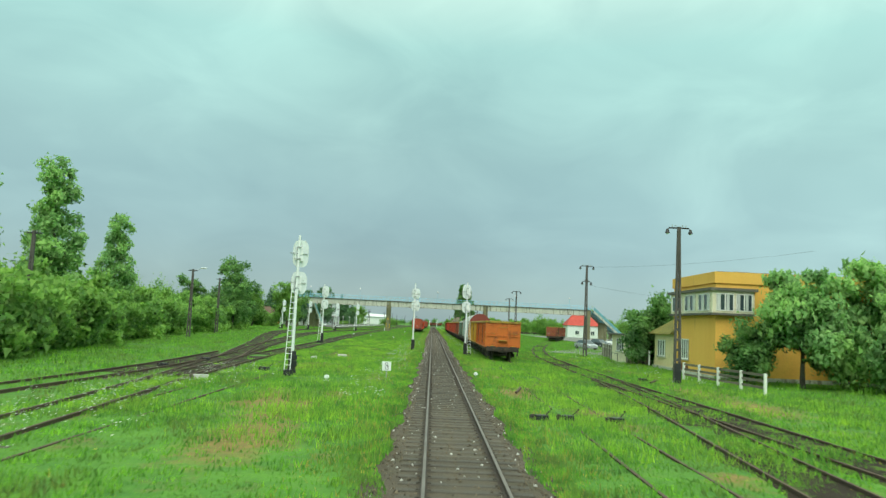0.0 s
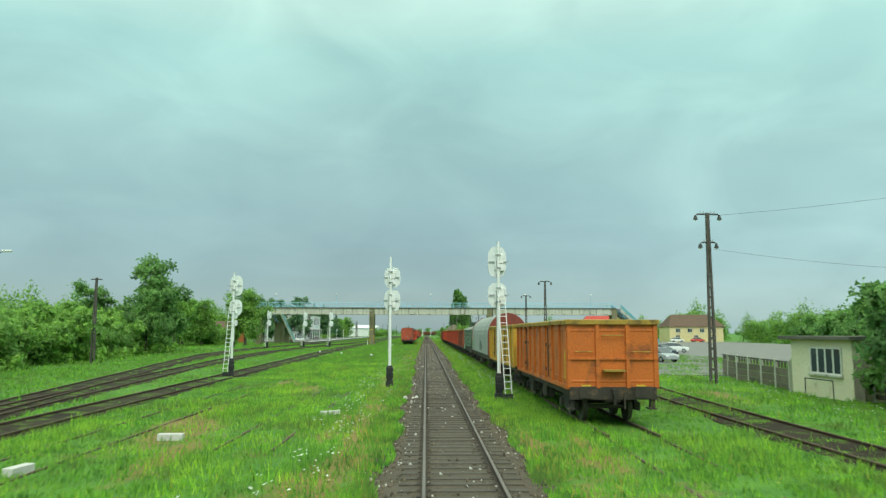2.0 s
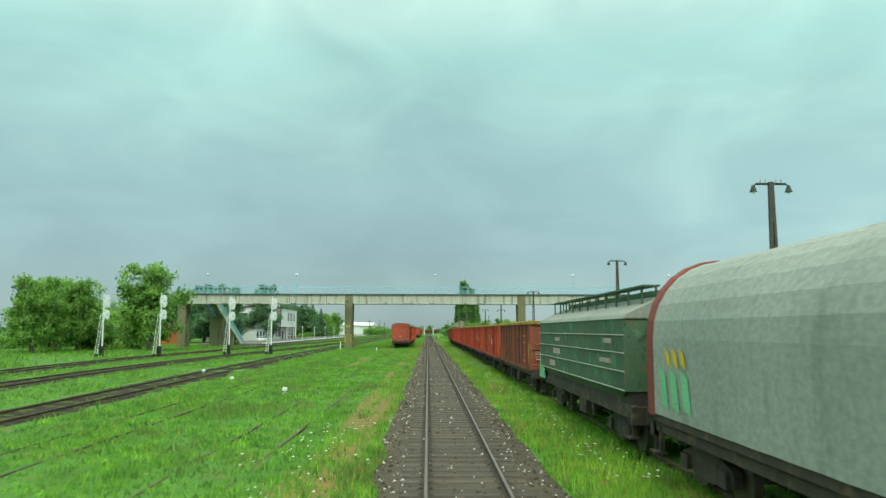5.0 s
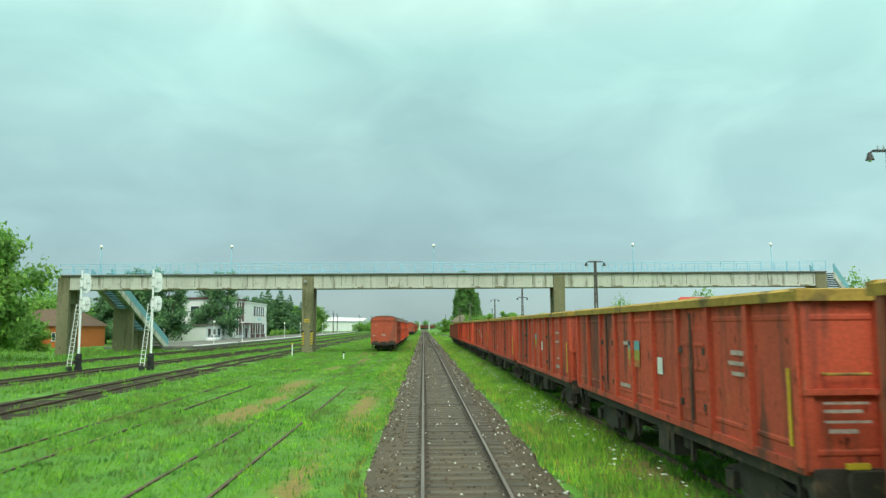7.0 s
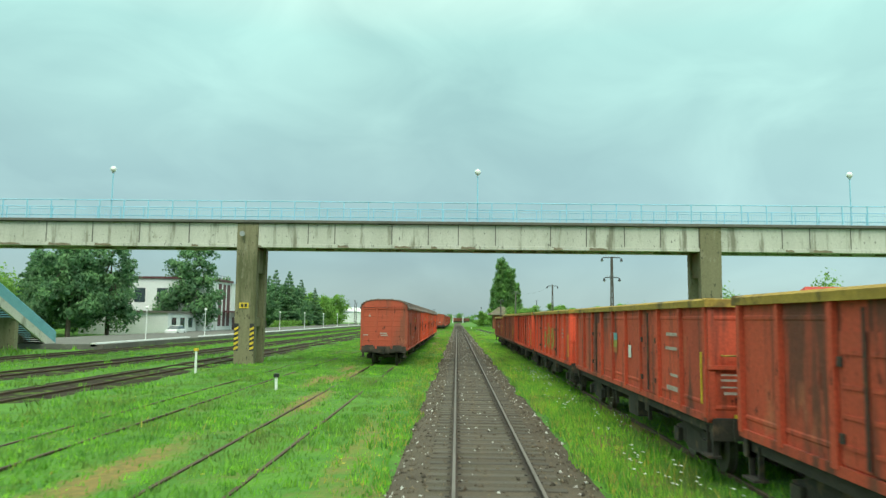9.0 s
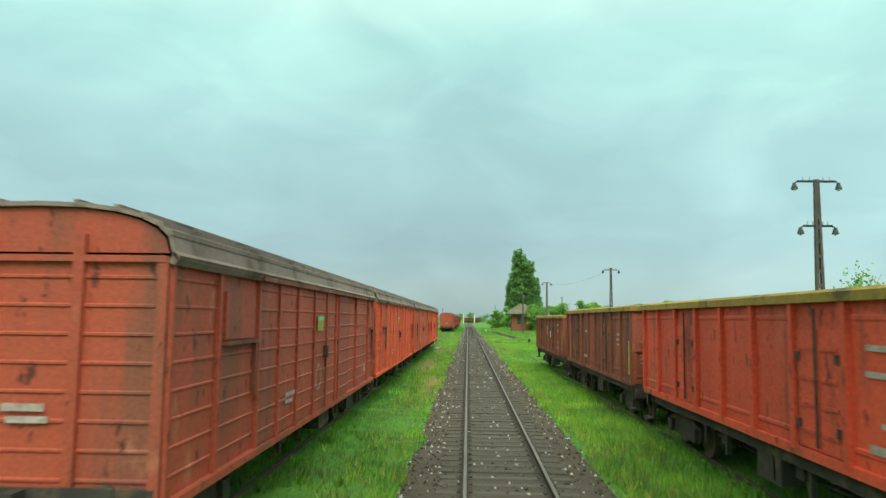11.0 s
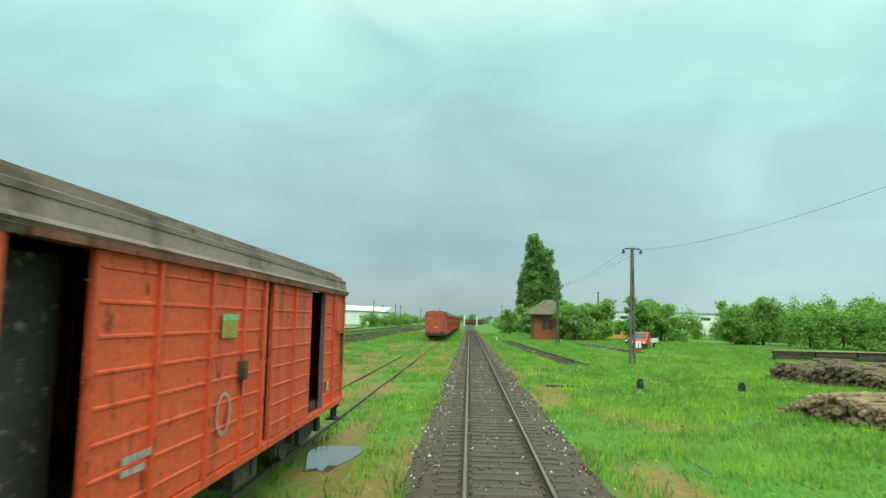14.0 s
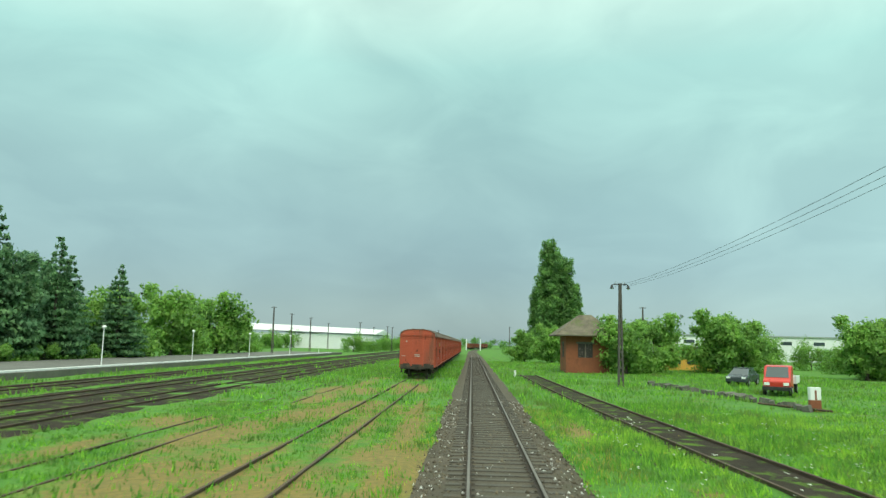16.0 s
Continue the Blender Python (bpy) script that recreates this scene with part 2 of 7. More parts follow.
M_PALE_STONE = surf("fresh_stone", (0.5, 0.5, 0.47), (0.62, 0.61, 0.58), 4, 0.85, 0.2, 40)
M_SLEEPER = surf("wet_weathered_sleeper", (0.056, 0.049, 0.037), (0.094, 0.083, 0.065), 2.5, 0.75, 0.5, 30, vary=0.25, stain=(0.09, 0.07, 0.045), amount=0.45, stain_scale=2.0)
M_WOOD_SLEEPER = surf("oily_timber", (0.045, 0.038, 0.028), (0.09, 0.075, 0.055), 2, 0.85, 0.5, 30)
M_RAIL_TOP = surf("worn_rail_head", (0.15, 0.125, 0.105), (0.24, 0.21, 0.185), 1, 0.5, 0.05, 60, metal=0.5)
M_RAIL = surf("rusty_rail", (0.045, 0.03, 0.022), (0.075, 0.05, 0.035), 1.5, 0.8, 0.3, 50)
M_OLD_RAIL = surf("rusted_rail", (0.07, 0.045, 0.03), (0.11, 0.07, 0.045), 1.5, 0.8, 0.3, 50)
M_WHITE = surf("white_enamel", (0.82, 0.84, 0.83), (0.74, 0.77, 0.77), 1.5, 0.5, 0.03, 25, stain=(0.66, 0.65, 0.6), amount=0.15, stain_scale=2.2, grainy=0.25)
M_PLATE = surf("pale_grey_enamel", (0.66, 0.71, 0.71), (0.73, 0.78, 0.78), 1.5, 0.45, 0.03, 25, stain=(0.48, 0.51, 0.5), amount=0.3, stain_scale=3.0, grainy=0.25)
M_BLACK = surf("black_paint", (0.012, 0.014, 0.015), (0.03, 0.03, 0.03), 2, 0.5, 0.2, 30)
M_GREY_METAL = surf("galvanised_steel", (0.42, 0.44, 0.44), (0.33, 0.35, 0.36), 2, 0.5, 0.1, 40, metal=0.5)
M_POLE_STEEL = surf("dull_bare_steel", (0.14, 0.15, 0.155), (0.2, 0.21, 0.215), 2, 0.6, 0.1, 40, metal=0.4)
M_POLE = surf("weathered_concrete_pole", (0.065, 0.058, 0.052), (0.11, 0.10, 0.088), 0.8, 0.9, 0.4, 25)
M_CONCRETE = surf("stained_concrete", (0.44, 0.445, 0.38), (0.56, 0.56, 0.49), 0.5, 0.9, 0.3, 14, stain=(0.22, 0.215, 0.16), amount=0.5, streak=True, stain_scale=1.3, grainy=0.6, fade=(0.30, 0.29, 0.22), faded=0.3)
M_PIER = surf("mossy_concrete", (0.165, 0.155, 0.085), (0.225, 0.21, 0.125), 0.5, 0.95, 0.5, 14, stain=(0.10, 0.105, 0.05), amount=0.5, streak=True, fade=(0.3, 0.29, 0.21), faded=0.3)
M_DARK_CONCRETE = surf("damp_concrete", (0.10, 0.10, 0.085), (0.15, 0.145, 0.12), 0.6, 0.95, 0.4, 16)
M_BLUE_RAIL = surf("pale_blue_paint", (0.24, 0.55, 0.72), (0.3, 0.6, 0.75), 1.5, 0.5, 0.1, 30)
M_TEAL = surf("teal_sheet", (0.12, 0.33, 0.38), (0.17, 0.4, 0.44), 0.8, 0.6, 0.2, 20)
M_OCHRE = surf("ochre_plaster", (0.76, 0.41, 0.075), (0.82, 0.47, 0.10), 0.5, 0.9, 0.12, 12, stain=(0.64, 0.34, 0.08), amount=0.35, streak=True, stain_scale=1.0, grainy=0.35)
M_CREAM = surf("cream_render", (0.66, 0.54, 0.28), (0.72, 0.62, 0.36), 0.6, 0.9, 0.3, 14, stain=(0.5, 0.4, 0.22), amount=0.3, stain_scale=1.2)
M_PALE_CREAM = surf("pale_cream_render", (0.72, 0.66, 0.46), (0.78, 0.72, 0.55), 0.6, 0.9, 0.3, 14, stain=(0.5, 0.44, 0.3), amount=0.25)
M_MOSS_ROOF = surf("mossy_roofing", (0.16, 0.15, 0.035), (0.24, 0.21, 0.05), 0.9, 0.95, 0.6, 12, stain=(0.09, 0.08, 0.03), amount=0.4)
M_FRAME = surf("white_window_frame", (0.72, 0.72, 0.66), (0.8, 0.8, 0.75), 2, 0.6, 0.1, 30)
M_CURTAIN = surf("net_curtain", (0.62, 0.64, 0.6), (0.5, 0.53, 0.5), 3, 0.9, 0.2, 14, streak=True)
M_GLASS = glass("window_glass")
M_WHITE_WALL = surf("white_render", (0.76, 0.78, 0.77), (0.70, 0.72, 0.71), 0.4, 0.85, 0.2, 10)
M_ASPHALT = surf("asphalt", (0.16, 0.165, 0.155), (0.21, 0.21, 0.19), 0.4, 0.85, 0.3, 20)
M_PAVING = surf("platform_asphalt", (0.11, 0.11, 0.10), (0.16, 0.16, 0.145), 0.5, 0.9, 0.3, 16, stain=(0.2, 0.2, 0.17), amount=0.3)
M_BRICK = surf("red_brickwork", (0.21, 0.07, 0.035), (0.29, 0.095, 0.045), 0.8, 0.9, 0.5, 20, stain=(0.2, 0.07, 0.035), amount=0.4)
M_TILE = surf("weathered_tiles", (0.10, 0.085, 0.06), (0.18, 0.155, 0.11), 1.0, 0.9, 0.6, 12, stain=(0.11, 0.12, 0.05), amount=0.45)
M_BROWN_ROOF = surf("brown_tiles", (0.10, 0.065, 0.045), (0.14, 0.09, 0.06), 0.8, 0.9, 0.4, 8)
M_RED_ROOF = surf("red_sheet_roof", (0.5, 0.06, 0.04), (0.42, 0.05, 0.035), 0.6, 0.7, 0.2, 8)
M_ORANGE_W = surf("orange_wagon_paint", (0.60, 0.155, 0.018), (0.52, 0.125, 0.018), 0.7, 0.62, 0.25, 18, stain=(0.30, 0.085, 0.02), amount=0.5, stain_scale=1.1, vary=0.05)
M_YELLOW_W = surf("yellow_wagon_paint", (0.62, 0.35, 0.035), (0.54, 0.30, 0.03), 0.7, 0.65, 0.3, 18, stain=(0.30, 0.17, 0.03), amount=0.58, streak=True, stain_scale=1.3, vary=0.05, fade=(0.40, 0.2, 0.05), faded=0.4)
M_RED_W = surf("red_oxide_paint", (0.56, 0.08, 0.035), (0.42, 0.066, 0.033), 0.6, 0.78, 0.35, 18, stain=(0.14, 0.042, 0.026), amount=0.58, streak=True, stain_scale=1.6, vary=0.14, fade=(0.46, 0.14, 0.07), faded=0.35)
M_RED_W2 = surf("rusty_red_paint", (0.74, 0.088, 0.036), (0.57, 0.072, 0.032), 0.6, 0.72, 0.35, 18, stain=(0.2, 0.05, 0.026), amount=0.5, streak=True, stain_scale=1.4, vary=0.12, fade=(0.5, 0.15, 0.08), faded=0.35)
M_BROWN_W = surf("rusted_brown_paint", (0.29, 0.075, 0.036), (0.21, 0.055, 0.03), 0.6, 0.75, 0.35, 18, stain=(0.09, 0.035, 0.022), amount=0.6, streak=True, stain_scale=1.2, vary=0.1, fade=(0.38, 0.16, 0.09), faded=0.5)
M_VAN = surf("vermilion_wagon_paint", (0.80, 0.105, 0.03), (0.62, 0.082, 0.028), 0.5, 0.7, 0.3, 18, stain=(0.38, 0.066, 0.027), amount=0.48, streak=True, stain_scale=1.2, vary=0.07, fade=(0.78, 0.21, 0.09), faded=0.3)
M_VAN2 = surf("faded_red_wagon_paint", (0.68, 0.095, 0.03), (0.52, 0.078, 0.03), 0.5, 0.7, 0.3, 18, stain=(0.18, 0.06, 0.032), amount=0.6, streak=True, stain_scale=1.6, vary=0.08, fade=(0.66, 0.24, 0.09), faded=0.45)
M_VAN3 = surf("dull_red_wagon_paint", (0.46, 0.08, 0.036), (0.34, 0.064, 0.034), 0.5, 0.7, 0.3, 18, stain=(0.24, 0.07, 0.04), amount=0.55, streak=True, stain_scale=1.4, vary=0.08, fade=(0.52, 0.2, 0.11), faded=0.35)
M_RIM = surf("mossy_yellow_rim", (0.43, 0.275, 0.045), (0.31, 0.20, 0.036), 1.2, 0.8, 0.3, 20, stain=(0.15, 0.10, 0.03), amount=0.55, stain_scale=1.6)
M_UNDER = surf("dusty_steel", (0.03, 0.026, 0.022), (0.06, 0.05, 0.04), 1.5, 0.85, 0.3, 30, stain=(0.11, 0.075, 0.045), amount=0.45, stain_scale=2.5)
M_WHEEL = surf("worn_wheel_steel", (0.10, 0.085, 0.075), (0.15, 0.13, 0.11), 2, 0.6, 0.2, 30, metal=0.4)
M_VAN_ROOF = surf("grey_brown_roofing", (0.215, 0.155, 0.13), (0.285, 0.21, 0.175), 0.6, 0.8, 0.25, 14, stain=(0.13, 0.085, 0.065), amount=0.5)
M_DOME = surf("dark_red_steel", (0.25, 0.05, 0.035), (0.19, 0.042, 0.03), 0.8, 0.7, 0.2, 16, stain=(0.13, 0.04, 0.03), amount=0.35)
M_TARP = surf("grey_tarpaulin", (0.28, 0.32, 0.29), (0.34, 0.37, 0.34), 0.5, 0.7, 0.25, 10, stain=(0.2, 0.23, 0.2), amount=0.35, streak=True)
M_GREEN_W = surf("dark_green_wagon_paint", (0.04, 0.095, 0.055), (0.075, 0.15, 0.08), 0.6, 0.75, 0.25, 16, stain=(0.07, 0.30, 0.16), amount=0.4, stain_scale=1.3, fade=(0.17, 0.12, 0.05), faded=0.45)
M_HOPPER_ROOF = surf("dusty_green_roof", (0.22, 0.25, 0.22), (0.3, 0.32, 0.28), 0.5, 0.8, 0.25, 12)
M_LIGHT_GREEN = surf("mint_steel", (0.16, 0.5, 0.26), (0.2, 0.55, 0.3), 1, 0.6, 0.1, 20)
M_BARK = surf("bark", (0.075, 0.06, 0.045), (0.12, 0.10, 0.08), 3, 0.95, 0.6, 20)
M_LEAF = leafy("leaves", (0.15, 0.37, 0.07), (0.34, 0.61, 0.14), 0.6)
M_LEAF_LIGHT = leafy("light_leaves", (0.235, 0.52, 0.155), (0.42, 0.72, 0.26), 0.6)
M_NEEDLE = leafy("needles", (0.095, 0.25, 0.115), (0.20, 0.40, 0.18), 0.5)
M_LEAF_DARK = leafy("dark_leaves", (0.115, 0.30, 0.08), (0.255, 0.50, 0.145), 0.58)
M_RED_CAR = surf("red_car_paint", (0.6, 0.05, 0.035), (0.58, 0.045, 0.035), 1, 0.3, 0, 20)
M_DARK_CAR = surf("dark_car_paint", (0.04, 0.05, 0.06), (0.05, 0.06, 0.07), 1, 0.25, 0, 20)
M_SILVER_CAR = surf("silver_car_paint", (0.45, 0.48, 0.5), (0.42, 0.45, 0.47), 1, 0.3, 0, 20, metal=0.3)
M_TYRE = surf("tyre", (0.02, 0.02, 0.02), (0.03, 0.03, 0.03), 3, 0.9, 0.1, 30)
M_LOG = surf("weathered_timber", (0.12, 0.088, 0.056), (0.27, 0.20, 0.13), 2, 0.9, 0.4, 20, vary=0.5)
M_YELLOW = surf("warning_yellow", (0.7, 0.5, 0.03), (0.62, 0.44, 0.03), 2, 0.6, 0.1, 30)
M_GLOBE = surf("opal_globe", (0.85, 0.86, 0.84), (0.82, 0.83, 0.8), 2, 0.3, 0, 20)
M_TIMBER = surf("grey_timber", (0.13, 0.11, 0.085), (0.19, 0.165, 0.13), 1.5, 0.9, 0.4, 22, vary=0.2)
M_WATER = glass("puddle_water", (0.10, 0.10, 0.08), 0.05)
# near-black with pale flecks: the shade inside rooms and vans, put into the colour
M_INTERIOR_SHADE = surf("painted_interior_shade", (0.03, 0.026, 0.025), (0.06, 0.05, 0.046), 2, 0.9, 0, 20, stain=(0.36, 0.29, 0.27), amount=0.3, stain_scale=8.0)

# ---- building helpers ----


class Shape:
    """Collects the faces of one mesh."""

    def __init__(self):
        self.v, self.f = [], []

    def add(self, verts, faces):
        k = len(self.v)
        self.v += [tuple(p) for p in verts]
        self.f += [tuple(i + k for i in q) for q in faces]
        return self

    def box(self, x0, x1, y0, y1, z0, z1, m=None):
        vs = [Vector(p) for p in ((x0, y0, z0), (x1, y0, z0), (x1, y1, z0), (x0, y1, z0), (x0, y0, z1), (x1, y0, z1), (x1, y1, z1), (x0, y1, z1))]
        if m:
            vs = [m @ p for p in vs]
        return self.add(vs, [(0, 3, 2, 1), (4, 5, 6, 7), (0, 1, 5, 4), (1, 2, 6, 5), (2, 3, 7, 6), (3, 0, 4, 7)])

    def rod(self, p0, p1, r0, r1=None, n=8, caps=True):
        p0, p1 = Vector(p0), Vector(p1)
        r1 = r0 if r1 is None else r1
        d = (p1 - p0).normalized()
        a = d.orthogonal().normalized()
        b = d.cross(a)
        ring = [(math.cos(2 * math.pi * i / n), math.sin(2 * math.pi * i / n)) for i in range(n)]
        vs = [p0 + (a * c + b * s) * r0 for c, s in ring] + [p1 + (a * c + b * s) * r1 for c, s in ring]
        fs = [(i, (i + 1) % n, n + (i + 1) % n, n + i) for i in range(n)]
        if caps:
            fs += [tuple(range(n - 1, -1, -1)), tuple(range(n, 2 * n))]
        return self.add(vs, fs)

    def prism(self, outline, a, b, axis="y"):
        """An outline of two coordinates, drawn out along an axis from a to b."""
        put = {"y": lambda u, w, t: (u, t, w), "x": lambda u, w, t: (t, u, w), "z": lambda u, w, t: (u, w, t)}[axis]
        n = len(outline)
        vs = [put(u, w, a) for u, w in outline] + [put(u, w, b) for u, w in outline]
        fs = [(i, (i + 1) % n, n + (i + 1) % n, n + i) for i in range(n)] + [tuple(range(n - 1, -1, -1)), tuple(range(n, 2 * n))]
        return self.add(vs, fs)

    def ball(self, c, r, n=10, k=6, squash=1.0):
        vs = [(c[0], c[1], c[2] + r * squash)]
        for j in range(1, k):
            a = math.pi * j / k
            vs += [(c[0] + r * math.sin(a) * math.cos(2 * math.pi * i / n), c[1] + r * math.sin(a) * math.sin(2 * math.pi * i / n), c[2] + r * squash * math.cos(a)) for i in range(n)]
        vs.append((c[0], c[1], c[2] - r * squash))
        fs = [(0, 1 + i, 1 + (i + 1) % n) for i in range(n)]
        for j in range(k - 2):
            fs += [(1 + j * n + i, 1 + (j + 1) * n + i, 1 + (j + 1) * n + (i + 1) % n, 1 + j * n + (i + 1) % n) for i in range(n)]
        e = len(vs) - 1
        fs += [(e, 1 + (k - 2) * n + (i + 1) % n, 1 + (k - 2) * n + i) for i in range(n)]
        return self.add(vs, fs)

    def mesh(self, name, material, smooth=False):
        me = bpy.data.meshes.new(name)
        me.from_pydata(self.v, [], self.f)
        me.materials.append(material)
        b = bmesh.new()
        b.from_mesh(me)
        bmesh.ops.recalc_face_normals(b, faces=b.faces)
        b.to_mesh(me)
        b.free()
        if smooth:
            me.shade_smooth()
        return me


def thing(name, at, label, category, group="", kind="", turn=0.0):
    ob = new(name)
    ob.matrix_basis = pose(*at, 0, 0, turn)
    ob.empty_display_size = 0.3
    return tagged(ob, label, category, group, kind)


def part(name, shape, material, parent, label="", smooth=False, edge=0.0):
    me = shape if isinstance(shape, bpy.types.Mesh) else shape.mesh(name, material, smooth)
    ob = new(name, me)
    ob.parent = parent
    if edge:
        bev = ob.modifiers.new("edges", "BEVEL")
        bev.width, bev.segments, bev.limit_method = edge, 2, "ANGLE"
    return tagged(ob, label)


def single(name, shape, material, label, category, group="", kind="", smooth=False, edge=0.0):
    ob = part(name, shape, material, None, label, smooth, edge)
    return tagged(ob, label, category, group, kind)


def arrays(name, verts, faces, material, normals=None):
    """A mesh from arrays of corners and of faces with equal numbers of corners."""
    me = bpy.data.meshes.new(name)
    k = faces.shape[1]
    me.vertices.add(len(verts))
    me.vertices.foreach_set("co", np.ascontiguousarray(verts, dtype=np.float32).ravel())
    me.loops.add(faces.size)
    me.loops.foreach_set("vertex_index", np.ascontiguousarray(faces, dtype=np.int32).ravel())
    me.polygons.add(len(faces))
    me.polygons.foreach_set("loop_start", np.arange(0, faces.size, k, dtype=np.int32))
    me.update(calc_edges=True)
    me.validate()
    me.materials.append(material)
    if normals is not None:
        me.polygons.foreach_set("use_smooth", np.ones(len(faces), dtype=bool))
        me.normals_split_custom_set_from_vertices(normals)
    return me


def glide(points, step=2.0):
    """A smooth line through plan points, as places about step metres apart."""
    p = np.array(points, float)
    t = np.concatenate([[0], np.cumsum(np.hypot(*np.diff(p, axis=0).T))])
    s = np.linspace(0, t[-1], max(int(t[-1] / step), 2) + 1)
    m = np.gradient(p, t, axis=0)
    k = np.clip(np.searchsorted(t, s, side="right") - 1, 0, len(t) - 2)
    h = (t[k + 1] - t[k])[:, None]
    u = ((s - t[k])[:, None]) / h
    return (2 * u**3 - 3 * u**2 + 1) * p[k] + (u**3 - 2 * u**2 + u) * h * m[k] + (3 * u**2 - 2 * u**3) * p[k + 1] + (u**3 - u**2) * h * m[k + 1]


def sweep(shape, line, outline, z, side=0.0, grow=None):
    """Draws an outline (across, up) along a plan line, side metres to its right; grow: widens it on the way."""
    d = np.gradient(line, axis=0)
    d /= np.linalg.norm(d, axis=1)[:, None]
    right = np.stack([d[:, 1], -d[:, 0]], 1)
    n, k = len(line), len(outline)
    vs = []
    for i in range(n):
        for a, b in outline:
            q = line[i] + right[i] * (side + (a if grow is None else a * grow[i]))
            vs.append((q[0], q[1], z + b))
    fs = [(i * k + j, i * k + (j + 1) % k, (i + 1) * k + (j + 1) % k, (i + 1) * k + j) for i in range(n - 1) for j in range(k)]
    fs += [tuple(range(k - 1, -1, -1)), tuple(range((n - 1) * k, n * k))]
    return shape.add(vs, fs)

# ---- ground and tracks ----
GROUND_Z = -0.16
rng = np.random.default_rng(7)


def waves(x, y, seed=0, size=6.0):
    """A smooth pseudo-random field between about -1 and 1."""
    r = np.random.default_rng(seed)
    out = np.zeros_like(x, dtype=float)
    for i in range(7):
        a, p, f = r.uniform(0, 6.28), r.uniform(0, 6.28), (0.6 + 0.45 * i) / size
        out += np.sin((x * np.cos(a) + y * np.sin(a)) * f * 6.28 / 2 + p + 1.3 * np.sin(y * f * 1.7 + p)) / (1 + 0.35 * i)
    return out / 3.0


PATCHES = []
rp = np.random.default_rng(41)
for x, y, a, b, n in ((-3.1, 60, 0.5, 5, 10), (3.0, 50, 0.6, 4, 8), (-7.4, 312, 1.2, 9, 12), (-2.9, 300, 0.6, 10, 14), (3.2, 300, 0.9, 6, 12), (-7.0, 180, 0.7, 7, 10), (-8, 70, 1.0, 5, 12), (3.0, 160, 0.5, 9, 14), (-12.5, 300, 0.8, 8, 8), (14.5, 55, 1.3, 7, 6), (3.2, 36, 0.7, 3, 5), (-6.3, 235, 0.6, 6, 6), (-4.5, 340, 1.0, 8, 8), (-9.5, 345, 1.4, 7, 8), (-3.4, 302, 1.3, 6, 14), (-7.8, 308, 1.6, 6, 12), (-5.3, 325, 1.8, 6, 12), (4.2, 300, 1.2, 4, 8), (3.6, 120, 0.6, 9, 12), (-2.9, 130, 0.5, 14, 14), (-5.5, 22, 1.2, 5, 8), (5.5, 24, 1.0, 2, 5)):
    for _ in range(n):
        PATCHES.append((x + rp.normal(0, a * 0.8), y + rp.normal(0, b * 3), a * rp.uniform(0.5, 1.1), b * rp.uniform(0.3, 0.8)))


def soil_at(x, y):
    """How bare the earth is, 0 to 1: soft worn patches."""
    out = np.zeros(x.shape)
    for px, py, a, b in PATCHES:
        near = np.abs(y - py) < b * 2.5
        out[near] = np.maximum(out[near], np.exp(-((x[near] - px) / a) ** 2 - ((y[near] - py) / b) ** 2))
    return out


xs = np.concatenate([[-3000, -900, -300, -120], np.arange(-60, -14, 1.5), np.arange(-14, -2.2, 0.45), [-2.1, 2.1], np.arange(2.3, 14, 0.45), np.arange(14.5, 50, 1.5), [120, 300, 900, 3000]])
ys = np.concatenate([[-400, -100, -40], np.arange(-20, 480, 1.0), [520, 600, 800, 1200, 2000, 3500]])
gx, gy = np.meshgrid(xs, ys)
gz = GROUND_Z + 0.05 * waves(gx, gy, 3, 5.0) * (np.abs(gx) > 2.5) * (np.abs(gx) < 100) - 0.1 * (np.abs(gx) <= 2.2)
idx = np.arange(gx.size).reshape(gx.shape)
quads = np.stack([idx[:-1, :-1], idx[:-1, 1:], idx[1:, 1:], idx[1:, :-1]], -1).reshape(-1, 4)
ground = tagged(new("ground", arrays("ground", np.stack([gx, gy, gz], -1).reshape(-1, 3), quads, M_EARTH)), "wet green turf with brown earth patches round the tracks", "ground", kind="structure")
soil = ground.data.attributes.new("soil", "FLOAT", "POINT")
soil.data.foreach_set("value", soil_at(gx, gy).astype(np.float32).ravel())

RAIL_OUTLINE = [(-0.036, 0.0), (0.036, 0.0), (0.036, -0.035), (0.012, -0.05), (0.012, -0.13), (0.07, -0.16), (0.07, -0.172), (-0.07, -0.172), (-0.07, -0.16), (-0.012, -0.13), (-0.012, -0.05), (-0.036, -0.035)]
HEAD_OUTLINE = [(-0.027, 0.003), (0.027, 0.003), (0.037, -0.008), (-0.037, -0.008)]
HALF_GAUGE = 0.7525

MAIN_LINE = glide([(0, -30), (0, 200), (0, 480), (0, 640), (6, 760), (30, 900)], 5.0)
bed = Shape()
sweep(bed, MAIN_LINE, [(-1.5, -0.175), (-0.9, -0.16), (0.9, -0.16), (1.5, -0.175), (2.15, -0.30), (-2.15, -0.30)], 0)
bed_ob = single("ballast_bed", bed, M_BALLAST, "grey-brown crushed stone ballast under the running track", "ballast", kind="structure")

main_track = thing("rail_track", (0, 0, 0), "running track with bright-worn rails on wet concrete sleepers", "rail track", kind="structure")
for side in (-HALF_GAUGE, HALF_GAUGE):
    rail = part("rail", sweep(Shape(), MAIN_LINE, RAIL_OUTLINE, 0.0, side), M_RAIL, main_track)
    part("rail_head", sweep(Shape(), MAIN_LINE, HEAD_OUTLINE, 0.0, side), M_RAIL_TOP, rail, "bright worn running surface")

